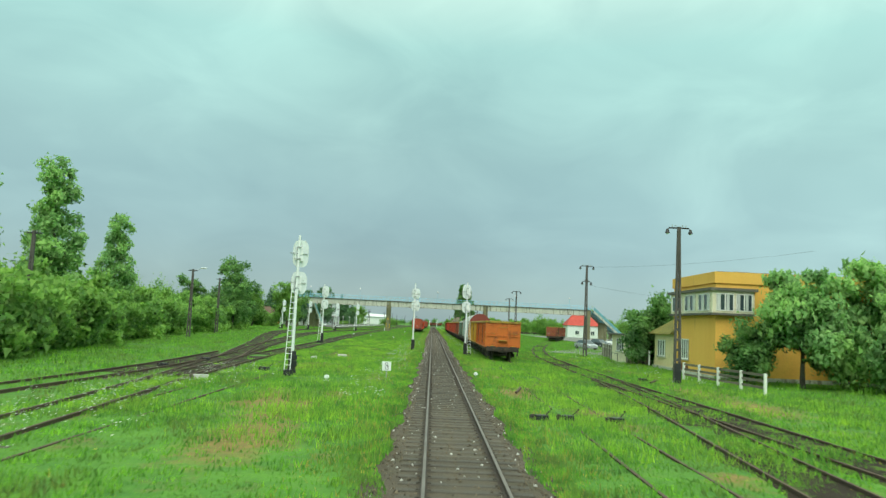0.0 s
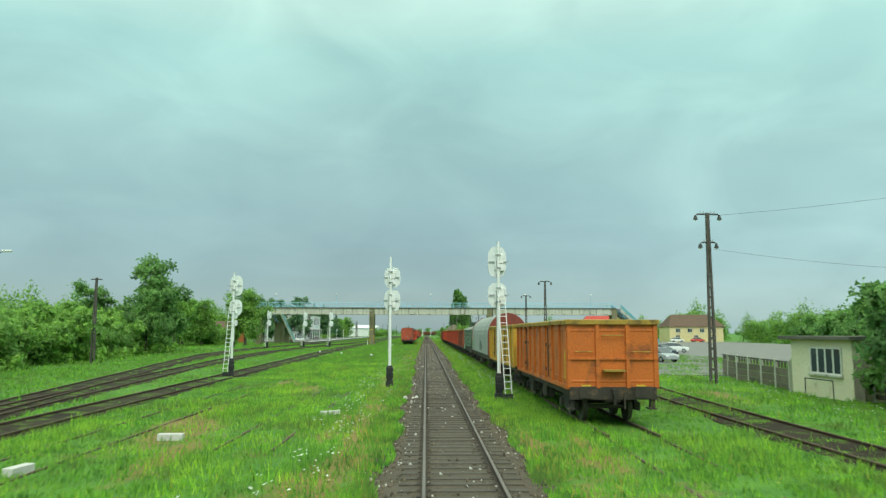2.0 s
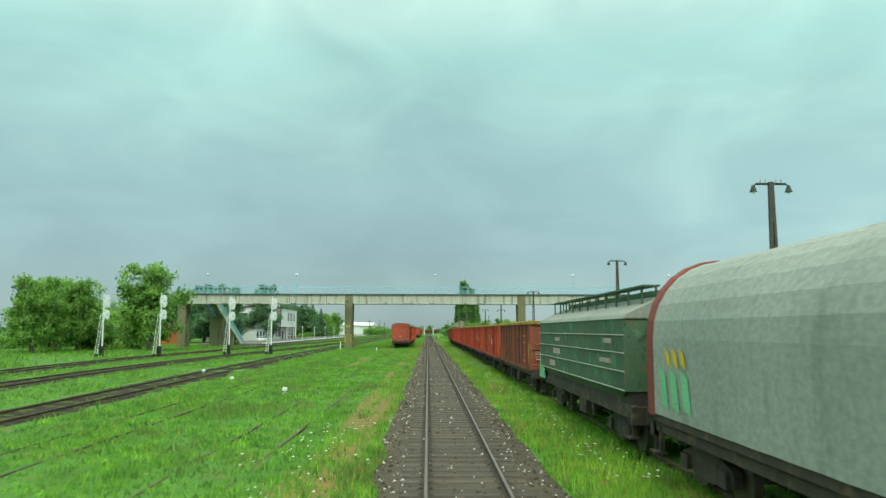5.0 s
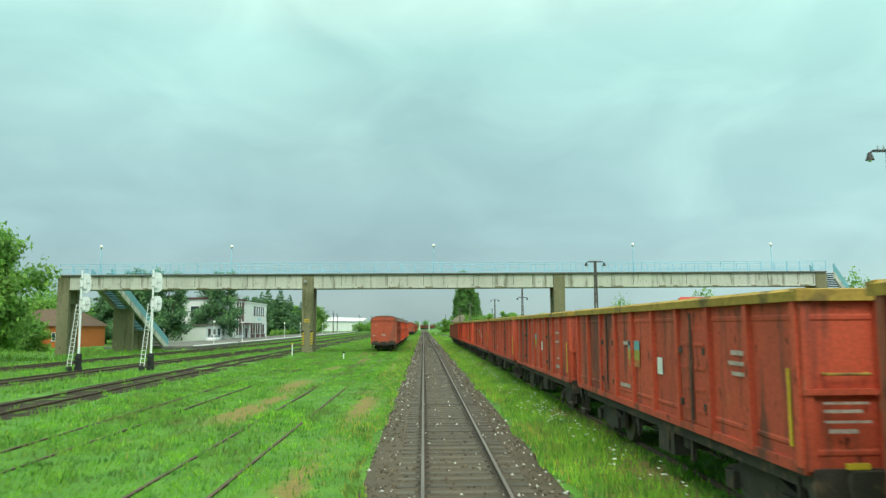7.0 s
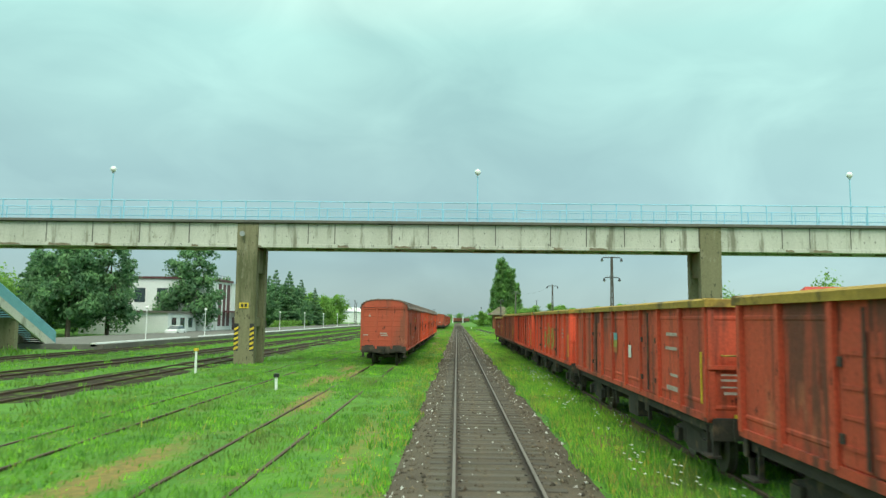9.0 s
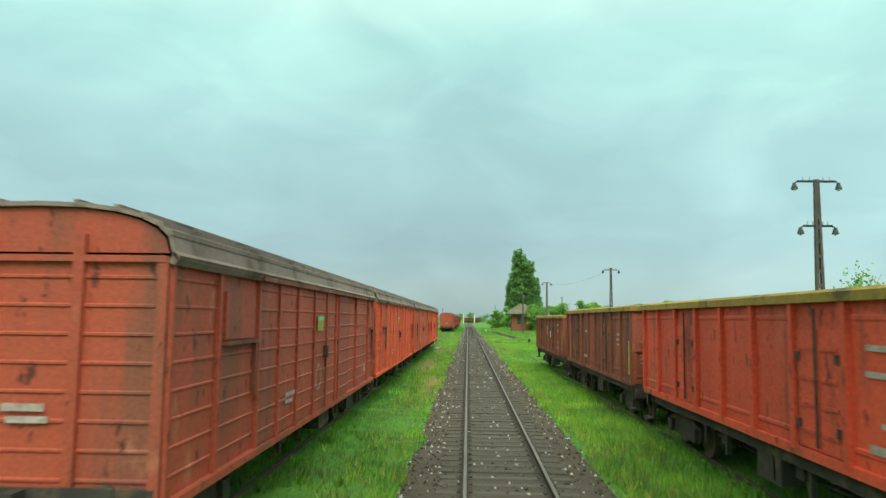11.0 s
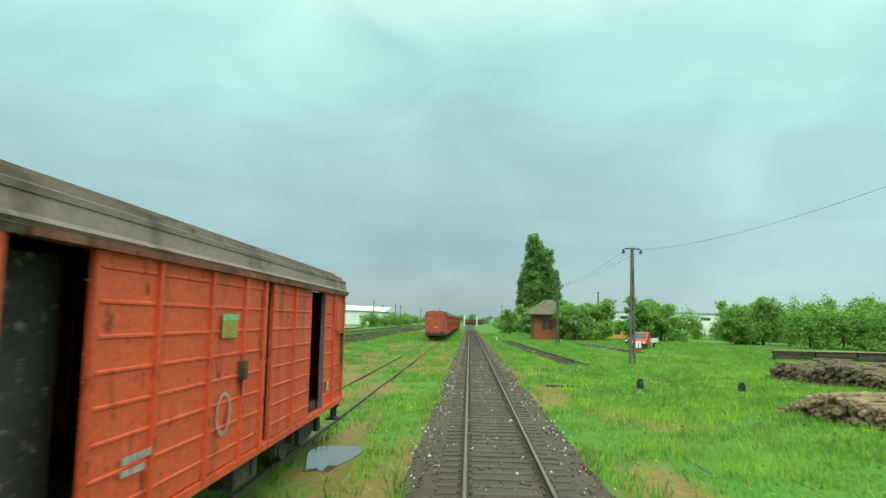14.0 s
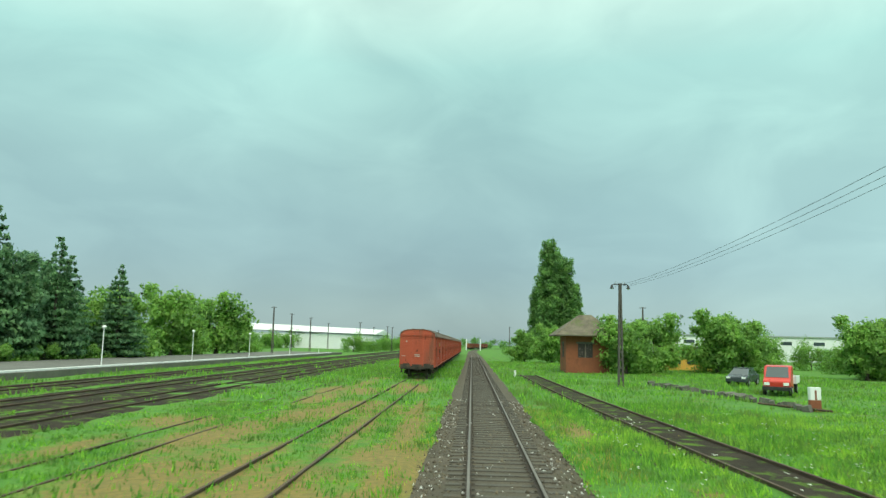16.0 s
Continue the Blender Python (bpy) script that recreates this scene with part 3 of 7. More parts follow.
# ladder of yard tracks: plan points of the centre line, sleepers seen, rails sunk in the turf
LEFT_LINE = [(-8.5, -30), (-10.2, 8), (-12.1, 30), (-14.3, 48), (-17.2, 66), (-21.8, 92), (-26, 115), (-30, 142), (-32, 170), (-31, 210), (-28.5, 250), (-26.6, 290), (-26, 340), (-26, 640)]
YARD = [
    ("left_line", LEFT_LINE, True, -0.03),
    ("left_branch", [(-14.3, 48), (-16.6, 66), (-18.6, 84), (-20.8, 104), (-23.2, 130), (-24.4, 158), (-23.8, 186), (-22, 222), (-21, 262), (-20.6, 320), (-20.6, 640)], True, -0.03),
    ("left_inner", [(-12.1, 30), (-13.2, 50), (-13.9, 78), (-14.6, 102), (-15.7, 140), (-16.5, 180), (-16.4, 260), (-16.2, 640)], True, -0.04),
    ("left_outer", [(-18.5, -30), (-17, 0), (-16, 22), (-15.6, 40), (-16.6, 58)], True, -0.03),
    ("second_siding", [(-9.6, 5), (-9.8, 40), (-10.2, 90), (-10.3, 200), (-10.2, 300), (-10.3, 420), (-11.5, 520)], False, -0.13),
    ("van_siding", [(-5.3, 214), (-5.3, 250), (-5.3, 300), (-5.3, 640)], False, -0.085),
    ("sunken_siding", [(-5.4, 58), (-5.3, 84), (-5.3, 112), (-5.3, 150), (-5.3, 180), (-5.3, 214)], False, -0.128),
    ("gondola_lead", [(4.4, 8), (4.6, 22), (4.8, 36), (5.0, 48), (5.25, 60)], False, -0.13),
    ("gondola_siding", [(5.25, 60), (5.3, 66), (5.3, 200), (5.15, 264)], False, -0.05),
    ("gondola_tail", [(5.15, 264), (5.0, 290), (4.9, 320), (4.9, 380), (4.4, 430), (3.4, 480)], False, -0.145),
    ("right_line", [(10.1, -30), (10.1, 20), (10.2, 55), (11.0, 76), (13.5, 98), (18, 125), (26, 165), (38, 220)], True, -0.04),
    ("right_crossover", [(6.2, 2), (7.6, 18), (9.0, 32), (10.1, 48)], True, -0.05),
    ("right_turnout", [(4.9, 384), (5.6, 352), (6.9, 322)], True, -0.03),
    ("right_yard_lead", [(6.9, 322), (8.2, 295), (9.6, 265), (10.4, 235), (10.6, 150)], False, -0.16),
]
YARD_LINES = {}
for order, (name, pts, dark, z) in enumerate(YARD):
    line = glide(pts, 2.5)
    YARD_LINES[name] = line
    tr = thing("rail_track", (0, 0, 0), "rusty yard track on dark oily ballast" if dark else "disused siding with rusty rails sunk in grass", "rail track", "yard tracks", "structure")
    for side in (-HALF_GAUGE, HALF_GAUGE):
        part("rail", sweep(Shape(), line, RAIL_OUTLINE, z, side), M_OLD_RAIL, tr)
    dense = glide(pts, 0.62)
    d = np.gradient(dense, axis=0)
    ang = np.arctan2(d[:, 1], d[:, 0]) - math.pi / 2
    sl = Shape()
    for (px, py), a in zip(dense, ang):
        if py < -8 or py > 470 or (not dark and rng.random() < 0.45):
            continue
        sl.box(-1.25, 1.25, -0.12, 0.12, -0.22, z - 0.165 + rng.uniform(-0.02, 0.025) + (0.012 if dark else 0.0), pose(px, py, 0, 0, 0, math.degrees(a) + rng.uniform(-2, 2)))
    if sl.v:
        tagged(part("sleepers", sl, M_WOOD_SLEEPER, tr), kind="stuff")
    if dark:
        b = 1.15
        body = line[line[:, 1] > 34] if name.startswith("left") else line
        wide_ = np.interp(body[:, 1], [90, 150, 400], [1.0, 1.75, 2.0]) if name.startswith("left") else np.interp(body[:, 1], [322, 336], [0.5, 1.0]) if name == "right_turnout" else None
        strip = sweep(Shape(), body, [(-b, -0.115), (-b * 0.75, -0.07), (b * 0.75, -0.07), (b, -0.115), (b, -0.25), (-b, -0.25)], z - (0.012 + 0.006 * order if name.startswith("left") else 0.015 + 0.006 * (order % 2)), grow=wide_)
        tagged(part("bed", strip, M_OLD_BALLAST, tr), kind="stuff")


def near_line(x, y, line, reach):
    """Which of the places lie within reach of a plan line."""
    px = np.interp(y, *zip(*sorted(zip(line[:, 1], line[:, 0]))))
    return (np.abs(x - px) < reach) & (y >= line[:, 1].min()) & (y <= line[:, 1].max())


# ---- footbridge ----
M_SPALL = surf("rust_stained_spall", (0.17, 0.14, 0.09), (0.25, 0.21, 0.14), 4, 0.95, 0.6, 30)
BY, BX0, BX1 = 219.3, -42.0, 46.4
bridge = thing("footbridge", (0, 0, 0), "weathered concrete footbridge with pale blue railings over the yard", "footbridge")
deck = Shape().box(BX0, BX1, BY - 0.25, BY + 2.75, 8.72, 8.9)
part("deck", deck, M_DARK_CONCRETE, bridge, "dark damp deck edge", edge=0.03)
PIERS = [-41.6, -13.95, 15.0, 45.8]
for yy in (BY, BY + 2.1):
    for a, b in zip(PIERS[:-1], PIERS[1:]):
        g = Shape().box(a + 0.66, b - 0.66, yy, yy + 0.4, 7.25, 8.70)
        g.box(a + 0.66, b - 0.66, yy - 0.05, yy + 0.45, 7.18, 7.40)
        gd = part("girder", g, M_CONCRETE, bridge, edge=0.015)
        x = a + 1.2
        while x < b - 2.5:
            x += rng.uniform(1.6, 3.6)
            part("joint", Shape().box(x, x + 0.06, yy - 0.012, yy + 0.1, 7.42, 8.68), M_DARK_CONCRETE, gd, "dark vertical joint")
            if rng.random() < 0.75:
                k = rng.uniform(0.4, 1.5)
                part("spall", Shape().prism([(x + 0.2, 7.2), (x + 0.2 + k, 7.2), (x + 0.15 + k, 7.29), (x + 0.2 + k * 0.6, 7.36), (x + 0.2 + k * 0.3, 7.31), (x + 0.25, 7.38)], yy - 0.056, yy - 0.045), M_SPALL, gd, "rusty broken concrete edge")
for px in PIERS:
    p = Shape()
    for yy in (BY - 0.1, BY + 2.0):
        p.prism([(px - 0.66, 8.7), (px + 0.66, 8.7), (px + 0.66, 7.1), (px + 0.62, -0.4), (px - 0.62, -0.4), (px - 0.66, 7.1)], yy, yy + 0.55)
    p.box(px - 0.5, px + 0.5, BY + 0.44, BY + 2.02, 5.6, 7.15).box(px - 0.45, px + 0.45, BY + 0.44, BY + 2.02, 2.2, 2.8)
    pier = part("pier", p, M_PIER, bridge, edge=0.04)
    if abs(px + 13.95) < 1:
        for s in (-0.62, 0.36):
            st = Shape()
            for k in range(5):
                st.add([(px + s, BY - 0.106, 0.75 + k * 0.3), (px + s + 0.26, BY - 0.106, 0.87 + k * 0.3), (px + s + 0.26, BY - 0.106, 1.02 + k * 0.3), (px + s, BY - 0.106, 0.90 + k * 0.3)], [(0, 1, 2, 3)])
            part("warning_stripes", st, M_YELLOW, pier, "yellow hazard stripes")
        part("backing", Shape().box(px - 0.63, px - 0.35, BY - 0.104, BY - 0.1, 0.7, 2.4).box(px + 0.35, px + 0.63, BY - 0.104, BY - 0.1, 0.7, 2.4), M_BLACK, pier)
        part("plate", Shape().box(px - 0.35, px + 0.22, BY - 0.13, BY - 0.1, 3.35, 3.7), M_YELLOW, pier, "small yellow plate")
        part("plate_marks", Shape().box(px - 0.25, px - 0.1, BY - 0.136, BY - 0.13, 3.42, 3.63).box(px - 0.02, px + 0.14, BY - 0.136, BY - 0.13, 3.42, 3.63), M_BLACK, pier)
        part("loudspeaker", Shape().rod((px - 0.25, BY - 0.12, 8.02), (px - 0.25, BY - 0.42, 8.0), 0.07, 0.17, 12), M_GREY_METAL, pier)
for yy in (BY - 0.2, BY + 2.7):
    rl = Shape()
    for zz, r in ((10.08, 0.03), (9.5, 0.018), (9.12, 0.022)):
        rl.rod((BX0, yy, zz), (BX1, yy, zz), r, n=6)
    part("handrail", rl, M_BLUE_RAIL, bridge, "pale blue tube handrail")
    bars = Shape()
    x = BX0
    while x < BX1:
        bars.box(x - 0.03, x + 0.03, yy - 0.03, yy + 0.03, 8.9, 10.08)
        for k in range(1, 10):
            bars.box(x + k * 0.155 - 0.007, x + k * 0.155 + 0.007, yy - 0.007, yy + 0.007, 9.12, 9.5)
        x += 1.55
    tagged(part("railing_infill", bars, M_BLUE_RAIL, bridge), kind="stuff")


def stair(top, foot, width, name="stair"):
    """A flight from the deck to the ground with stringers, treads and rails."""
    t, f = Vector(top), Vector(foot)
    run = Vector((f.x - t.x, f.y - t.y, 0))
    side = Vector((run.y, -run.x, 0)).normalized() * width / 2
    for s, mat in ((-1, M_CONCRETE), (1, M_CONCRETE)):
        a, b = t + side * s, f + side * s
        w = side.normalized() * 0.1
        part("stringer", Shape().add([a - w, a + w, b + w, b - w, a - w - Vector((0, 0, 0.75)), a + w - Vector((0, 0, 0.75)), b + w - Vector((0, 0, 0.75)), b - w - Vector((0, 0, 0.75))],
                                     [(0, 1, 2, 3), (7, 6, 5, 4), (0, 3, 7, 4), (1, 5, 6, 2), (0, 4, 5, 1), (3, 2, 6, 7)]), mat, bridge)
        h = Vector((0, 0, 1.05))
        panel = Shape().add([a + w, b + w, b + w + h * 0.92, a + w + h * 0.92, a - w * 0.2, b - w * 0.2, b - w * 0.2 + h * 0.92, a - w * 0.2 + h * 0.92], [(0, 1, 2, 3), (4, 7, 6, 5), (3, 2, 6, 7), (0, 4, 5, 1), (0, 3, 7, 4), (1, 5, 6, 2)])
        part("side_panel", panel, M_TEAL, bridge, "faded teal stair side panel")
        part("stair_rail", Shape().rod(a + h, b + h, 0.03), M_BLUE_RAIL, bridge)
    tr = Shape()
    n = 44
    for i in range(n):
        c = t.lerp(f, (i + 0.5) / n)
        u = run / n
        q = [c - u * 0.55 - side, c + u * 0.55 - side, c + u * 0.55 + side, c - u * 0.55 + side]
        tr.add(q + [v - Vector((0, 0, 0.12)) for v in q], [(0, 1, 2, 3), (7, 6, 5, 4), (0, 4, 5, 1), (1, 5, 6, 2), (2, 6, 7, 3), (3, 7, 4, 0)])
    tagged(part("treads", tr, M_DARK_CONCRETE, bridge), kind="stuff")
    for k in (0.36, 0.68):
        c = t.lerp(f, k)
        part("stair_post", Shape().box(c.x - side.length, c.x + side.length, c.y - 0.25, c.y + 0.25, -0.3, c.z - 0.5), M_PIER, bridge)


stair((-38.6, BY + 2.7, 8.8), (-37.2, BY + 18.5, 0.3), 2.4)
stair((46.6, BY + 1.2, 8.8), (60, BY + 14, 0.0), 2.6)


# lamps on the footbridge
def globe_lamp(x):
    lamp = thing("globe_lamp", (x, BY - 0.1, 8.9), "white globe lamp on a pale blue post on the footbridge", "lamp", "footbridge lamps")
    part("post", Shape().rod((0, 0, 0), (0, 0, 3.0), 0.045, 0.035), M_BLUE_RAIL, lamp)
    part("collar", Shape().rod((0, 0, 2.93), (0, 0, 3.02), 0.07), M_GREY_METAL, lamp)
    part("globe", Shape().ball((0, 0, 3.18), 0.19, 14, 9), M_GLOBE, lamp, "white opal globe", True)
    return lamp


first = globe_lamp(0.5)
for x in (-22.7, 23.7, -37.5, 40.0):
    copy_thing(first, pose(x, BY - 0.1, 8.9))


# ---- signals ----
def oval(cx, cz, w, h, n=24):
    """An outline of a plate with straight flanks and round ends."""
    pts = []
    for i in range(n):
        a = 2 * math.pi * i / n
        c, s = math.cos(a), math.sin(a)
        pts.append((cx + w / 2 * math.copysign(abs(c) ** 0.62, c), cz + h / 2 * math.copysign(abs(s) ** 0.75, s)))
    return pts


def signal(x, y, tall=7.0, ladder=True, turn=0.0, drop=1.1, pitch=1.38, wide=0.94, high=(1.16, 1.16), aside=0.05, base=1.2, side=1):
    s = thing("light_signal", (x, y, -0.2), "white railway light signal seen from behind with two oval backplates", "signal", "yard signals", turn=turn)
    tall += 0.2
    part("base", Shape().box(-0.16, 0.16, -0.16, 0.16, 0.0, base).box(-0.2, 0.2, -0.2, 0.2, 0.0, 0.35).box(-0.19, 0.21, -0.22, -0.14, 0.5, 0.8).box(-0.19, 0.21, -0.22, -0.14, 0.86, 1.1), M_BLACK, s, "black cast base box", edge=0.02)
    part("mast", Shape().rod((0, 0, base - 0.05), (0, 0, tall), 0.085, 0.06, 14).rod((0, 0, tall), (0, 0, tall + 0.05), 0.07), M_WHITE, s, smooth=False)
    for z, h in ((tall - drop, high[0]), (tall - drop - pitch, high[1])):
        o = oval(aside, z, wide, h)
        plate = part("backplate", Shape().prism(o, 0.20, 0.225), M_PLATE, s, "pale grey oval backplate")
        part("rim", Shape().prism(o, 0.225, 0.24), M_BLACK, plate)
        part("bracket", Shape().box(-0.42, 0.5, 0.13, 0.17, z - 0.02, z + 0.02).box(-0.04, 0.04, 0.08, 0.2, z + 0.28, z + 0.34).box(-0.04, 0.04, 0.08, 0.2, z - 0.34, z - 0.28), M_GREY_METAL, plate)
        lamps = Shape().box(0.02, 0.24, 0.03, 0.2, z - 0.08, z + 0.34).box(0.05, 0.27, 0.05, 0.2, z - 0.42, z - 0.1)
        lamps.rod((-0.13, 0.12, z - 0.36), (-0.13, 0.12, z + 0.02), 0.035)
        part("lamp_case", lamps, M_WHITE, plate, edge=0.03)
        hoods = Shape()
        for k in (0.3, -0.05, -0.38):
            hoods.rod((0.05, 0.24, z + k), (0.05, 0.5, z + k - 0.02), 0.12, 0.125, 12)
        part("hood", hoods, M_BLACK, plate, "black lens hoods")
        for k in (-0.3, 0.31):
            part("clamp", Shape().rod((0, 0, z + k - 0.03), (0, 0, z + k + 0.03), 0.11), M_GREY_METAL, plate)
    part("cable", Shape().rod((-0.1, 0.05, 2.0), (-0.09, 0.04, tall - 2.2), 0.015, n=6), M_GREY_METAL, s)
    if ladder:
        l = Shape()
        x0, top = 0.02, tall - drop - pitch
        for off in (0.0, 0.3):
            l.add([(0.20 + off, -0.55, 0.35), (0.235 + off, -0.55, 0.35), (0.235 + off, -0.52, 0.35), (0.20 + off, -0.52, 0.35), (-0.05 + off, -0.12, top), (-0.015 + off, -0.12, top), (-0.015 + off, -0.09, top), (-0.05 + off, -0.09, top)],
                  [(0, 3, 2, 1), (4, 5, 6, 7), (0, 1, 5, 4), (1, 2, 6, 5), (2, 3, 7, 6), (3, 0, 4, 7)])
        k = 0.6
        while k < top:
            u = (k - 0.35) / (top - 0.35)
            l.rod((0.21 - 0.25 * u, -0.535 + 0.43 * u, k), (0.52 - 0.25 * u, -0.535 + 0.43 * u, k), 0.017, n=6)
            k += 0.29
        l.v = [(side * p[0], p[1], p[2]) for p in l.v]
        part("ladder", l, M_WHITE, s, "white steel ladder")
        part("ladder_foot", Shape().box(*sorted((side * 0.16, side * 0.55)), -0.6, -0.5, 0.0, 0.36), M_BLACK, s)
    return s


signal(2.58, 72.1, 6.96, drop=0.86, pitch=1.53, wide=0.86, high=(1.42, 1.12), aside=-0.04, base=1.25)
signal(-7.92, 38.5, 7.1, drop=0.9, pitch=1.55, wide=0.86, high=(1.45, 1.2), aside=0.16, base=1.3, side=-1, turn=26)
tall_signal = signal(-14.15, 90.2, 6.96, drop=0.86, pitch=1.53, wide=0.86, high=(1.42, 1.12), aside=0.16, base=1.25, side=-1, turn=12)
short_signal = signal(-2.76, 80.6, 7.1, False, wide=0.92, pitch=1.32, high=(1.16, 1.22), aside=0.1)
for x, y, z in ((-37.30, 180.0, -0.2), (-30.90, 180.0, -0.2), (-25.40, 188.5, -0.2), (-20.10, 188.0, -0.2)):
    copy_thing(tall_signal, pose(x, y, z, 0, 0, -6))


# ---- wagons ----
def bogie(parent, y, base=0.9):
    """A two-axle bogie at y: side frames, springs, wheels."""
    fr = Shape()
    for s in (-1, 1):
        o = [(y - base - 0.28, 0.62), (y - base - 0.28, 0.36), (y - base + 0.25, 0.36), (y - 0.35, 0.26), (y + 0.35, 0.26), (y + base - 0.25, 0.36), (y + base + 0.28, 0.36), (y + base + 0.28, 0.62), (y + 0.4, 0.80), (y - 0.4, 0.80)]
        x0, x1 = sorted((s * 0.93, s * 1.07))
        fr.prism(o, x0, x1, "x")
        for k in (-1, 1):
            fr.box(*sorted((s * 1.07, s * 1.16)), y + k * base - 0.16, y + k * base + 0.16, 0.32, 0.6)
            fr.rod((s * 1.0, y + k * base * 0.55, 0.35), (s * 1.0, y + k * base * 0.55, 0.66), 0.09)
    fr.box(-1.0, 1.0, y - 0.25, y + 0.25, 0.5, 0.86)
    b = part("bogie", fr, M_UNDER, parent, "sooty cast bogie frame")
    for k in (-1, 1):
        w = Shape()
        for s in (-1, 1):
            w.rod((s * 0.70, y + k * base, 0.46), (s * 0.82, y + k * base, 0.46), 0.46, n=24).rod((s * 0.67, y + k * base, 0.46), (s * 0.70, y + k * base, 0.46), 0.49, n=24)
        w.rod((-0.7, y + k * base, 0.46), (0.7, y + k * base, 0.46), 0.08)
        part("wheelset", w, M_WHEEL, b)


def running_gear(w, length, low=1.0, chute=True):
    """Underframe, buffers, couplings, brake gear and two bogies; the body spans 0..length."""
    part("underframe", Shape().box(-1.33, -1.2, 0.02, length - 0.02, low - 0.12, low + 0.19).box(1.2, 1.33, 0.02, length - 0.02, low - 0.12, low + 0.19).box(-0.25, 0.25, 0, length, low - 0.3, low + 0.1)
         .box(-1.4, 1.4, -0.06, 0.1, low - 0.22, low + 0.18).box(-1.4, 1.4, length - 0.1, length + 0.06, low - 0.22, low + 0.18)
         .box(-1.2, 1.2, length * 0.36, length * 0.38, low - 0.35, low).box(-1.2, 1.2, length * 0.6, length * 0.62, low - 0.35, low), M_UNDER, w)
    g = Shape()
    g.rod((-0.6, length * 0.45, 0.72), (-0.6, length * 0.45 + 0.9, 0.72), 0.19, n=12).rod((0.5, length * 0.52, 0.68), (0.5, length * 0.52 + 1.1, 0.68), 0.22, n=12)
    g.rod((-0.9, length * 0.3, 0.62), (-0.9, length * 0.7, 0.62), 0.03).rod((0.9, length * 0.3, 0.62), (0.9, length * 0.7, 0.62), 0.03)
    g.box(-1.3, -0.95, length * 0.40, length * 0.47, 0.45, 0.88).box(0.95, 1.3, length * 0.53, length * 0.6, 0.45, 0.88)
    for yy in (length * 0.33, length * 0.42, length * 0.58, length * 0.67):
        for s in (-1, 1):
            g.box(*sorted((s * 1.22, s * 1.3)), yy - 0.04, yy + 0.04, 0.5, low)
    part("brake_gear", g, M_UNDER, w)
    for e, d in ((0.0, -1), (length, 1)):
        for s in (-0.88, 0.88):
            bf = part("buffer", Shape().rod((s, e, 1.04), (s, e + d * 0.36, 1.04), 0.13, n=14), M_UNDER, w)
            part("buffer_head", Shape().prism([(s - 0.26, 0.86), (s + 0.26, 0.86), (s + 0.28, 1.04), (s + 0.26, 1.22), (s - 0.26, 1.22), (s - 0.28, 1.04)], e + d * 0.36, e + d * 0.41), M_UNDER, bf, "oval buffer head")
        part("coupling", Shape().box(-0.07, 0.07, *sorted((e, e + d * 0.28)), 0.95, 1.12).rod((0, e + d * 0.25, 1.02), (0, e + d * 0.22, 0.62), 0.045).rod((0.35, e + d * 0.1, 0.98), (0.33, e + d * 0.16, 0.5), 0.03), M_UNDER, w)
        for s in (-1.32, 1.32):
            st = Shape().box(s - 0.04, s + 0.04, e - d * 0.45, e - d * 0.4, 0.5, low).box(s - 0.04, s + 0.04, e - d * 0.1, e - d * 0.05, 0.5, low) if d < 0 else Shape().box(s - 0.04, s + 0.04, e - 0.45, e - 0.4, 0.5, low).box(s - 0.04, s + 0.04, e - 0.1, e - 0.05, 0.5, low)
            st.box(s - 0.14, s + 0.1, e - 0.48 if d > 0 else e + 0.02, e - 0.02 if d > 0 else e + 0.48, 0.46, 0.5)
            part("step", st, M_UNDER, w)
    bogie(w, 2.1)
    bogie(w, length - 2.1)


def pressed(inner, face, proud, low, high, levels, half=0.045):
    """The cross-section of a steel sheet with pressed ribs at the given levels."""
    o = [(inner, high), (inner, low), (face, low)]
    for z in levels:
        o += [(face, z - half), (proud, z - half * 0.45), (proud, z + half * 0.45), (face, z + half)]
    return o + [(face, high)]


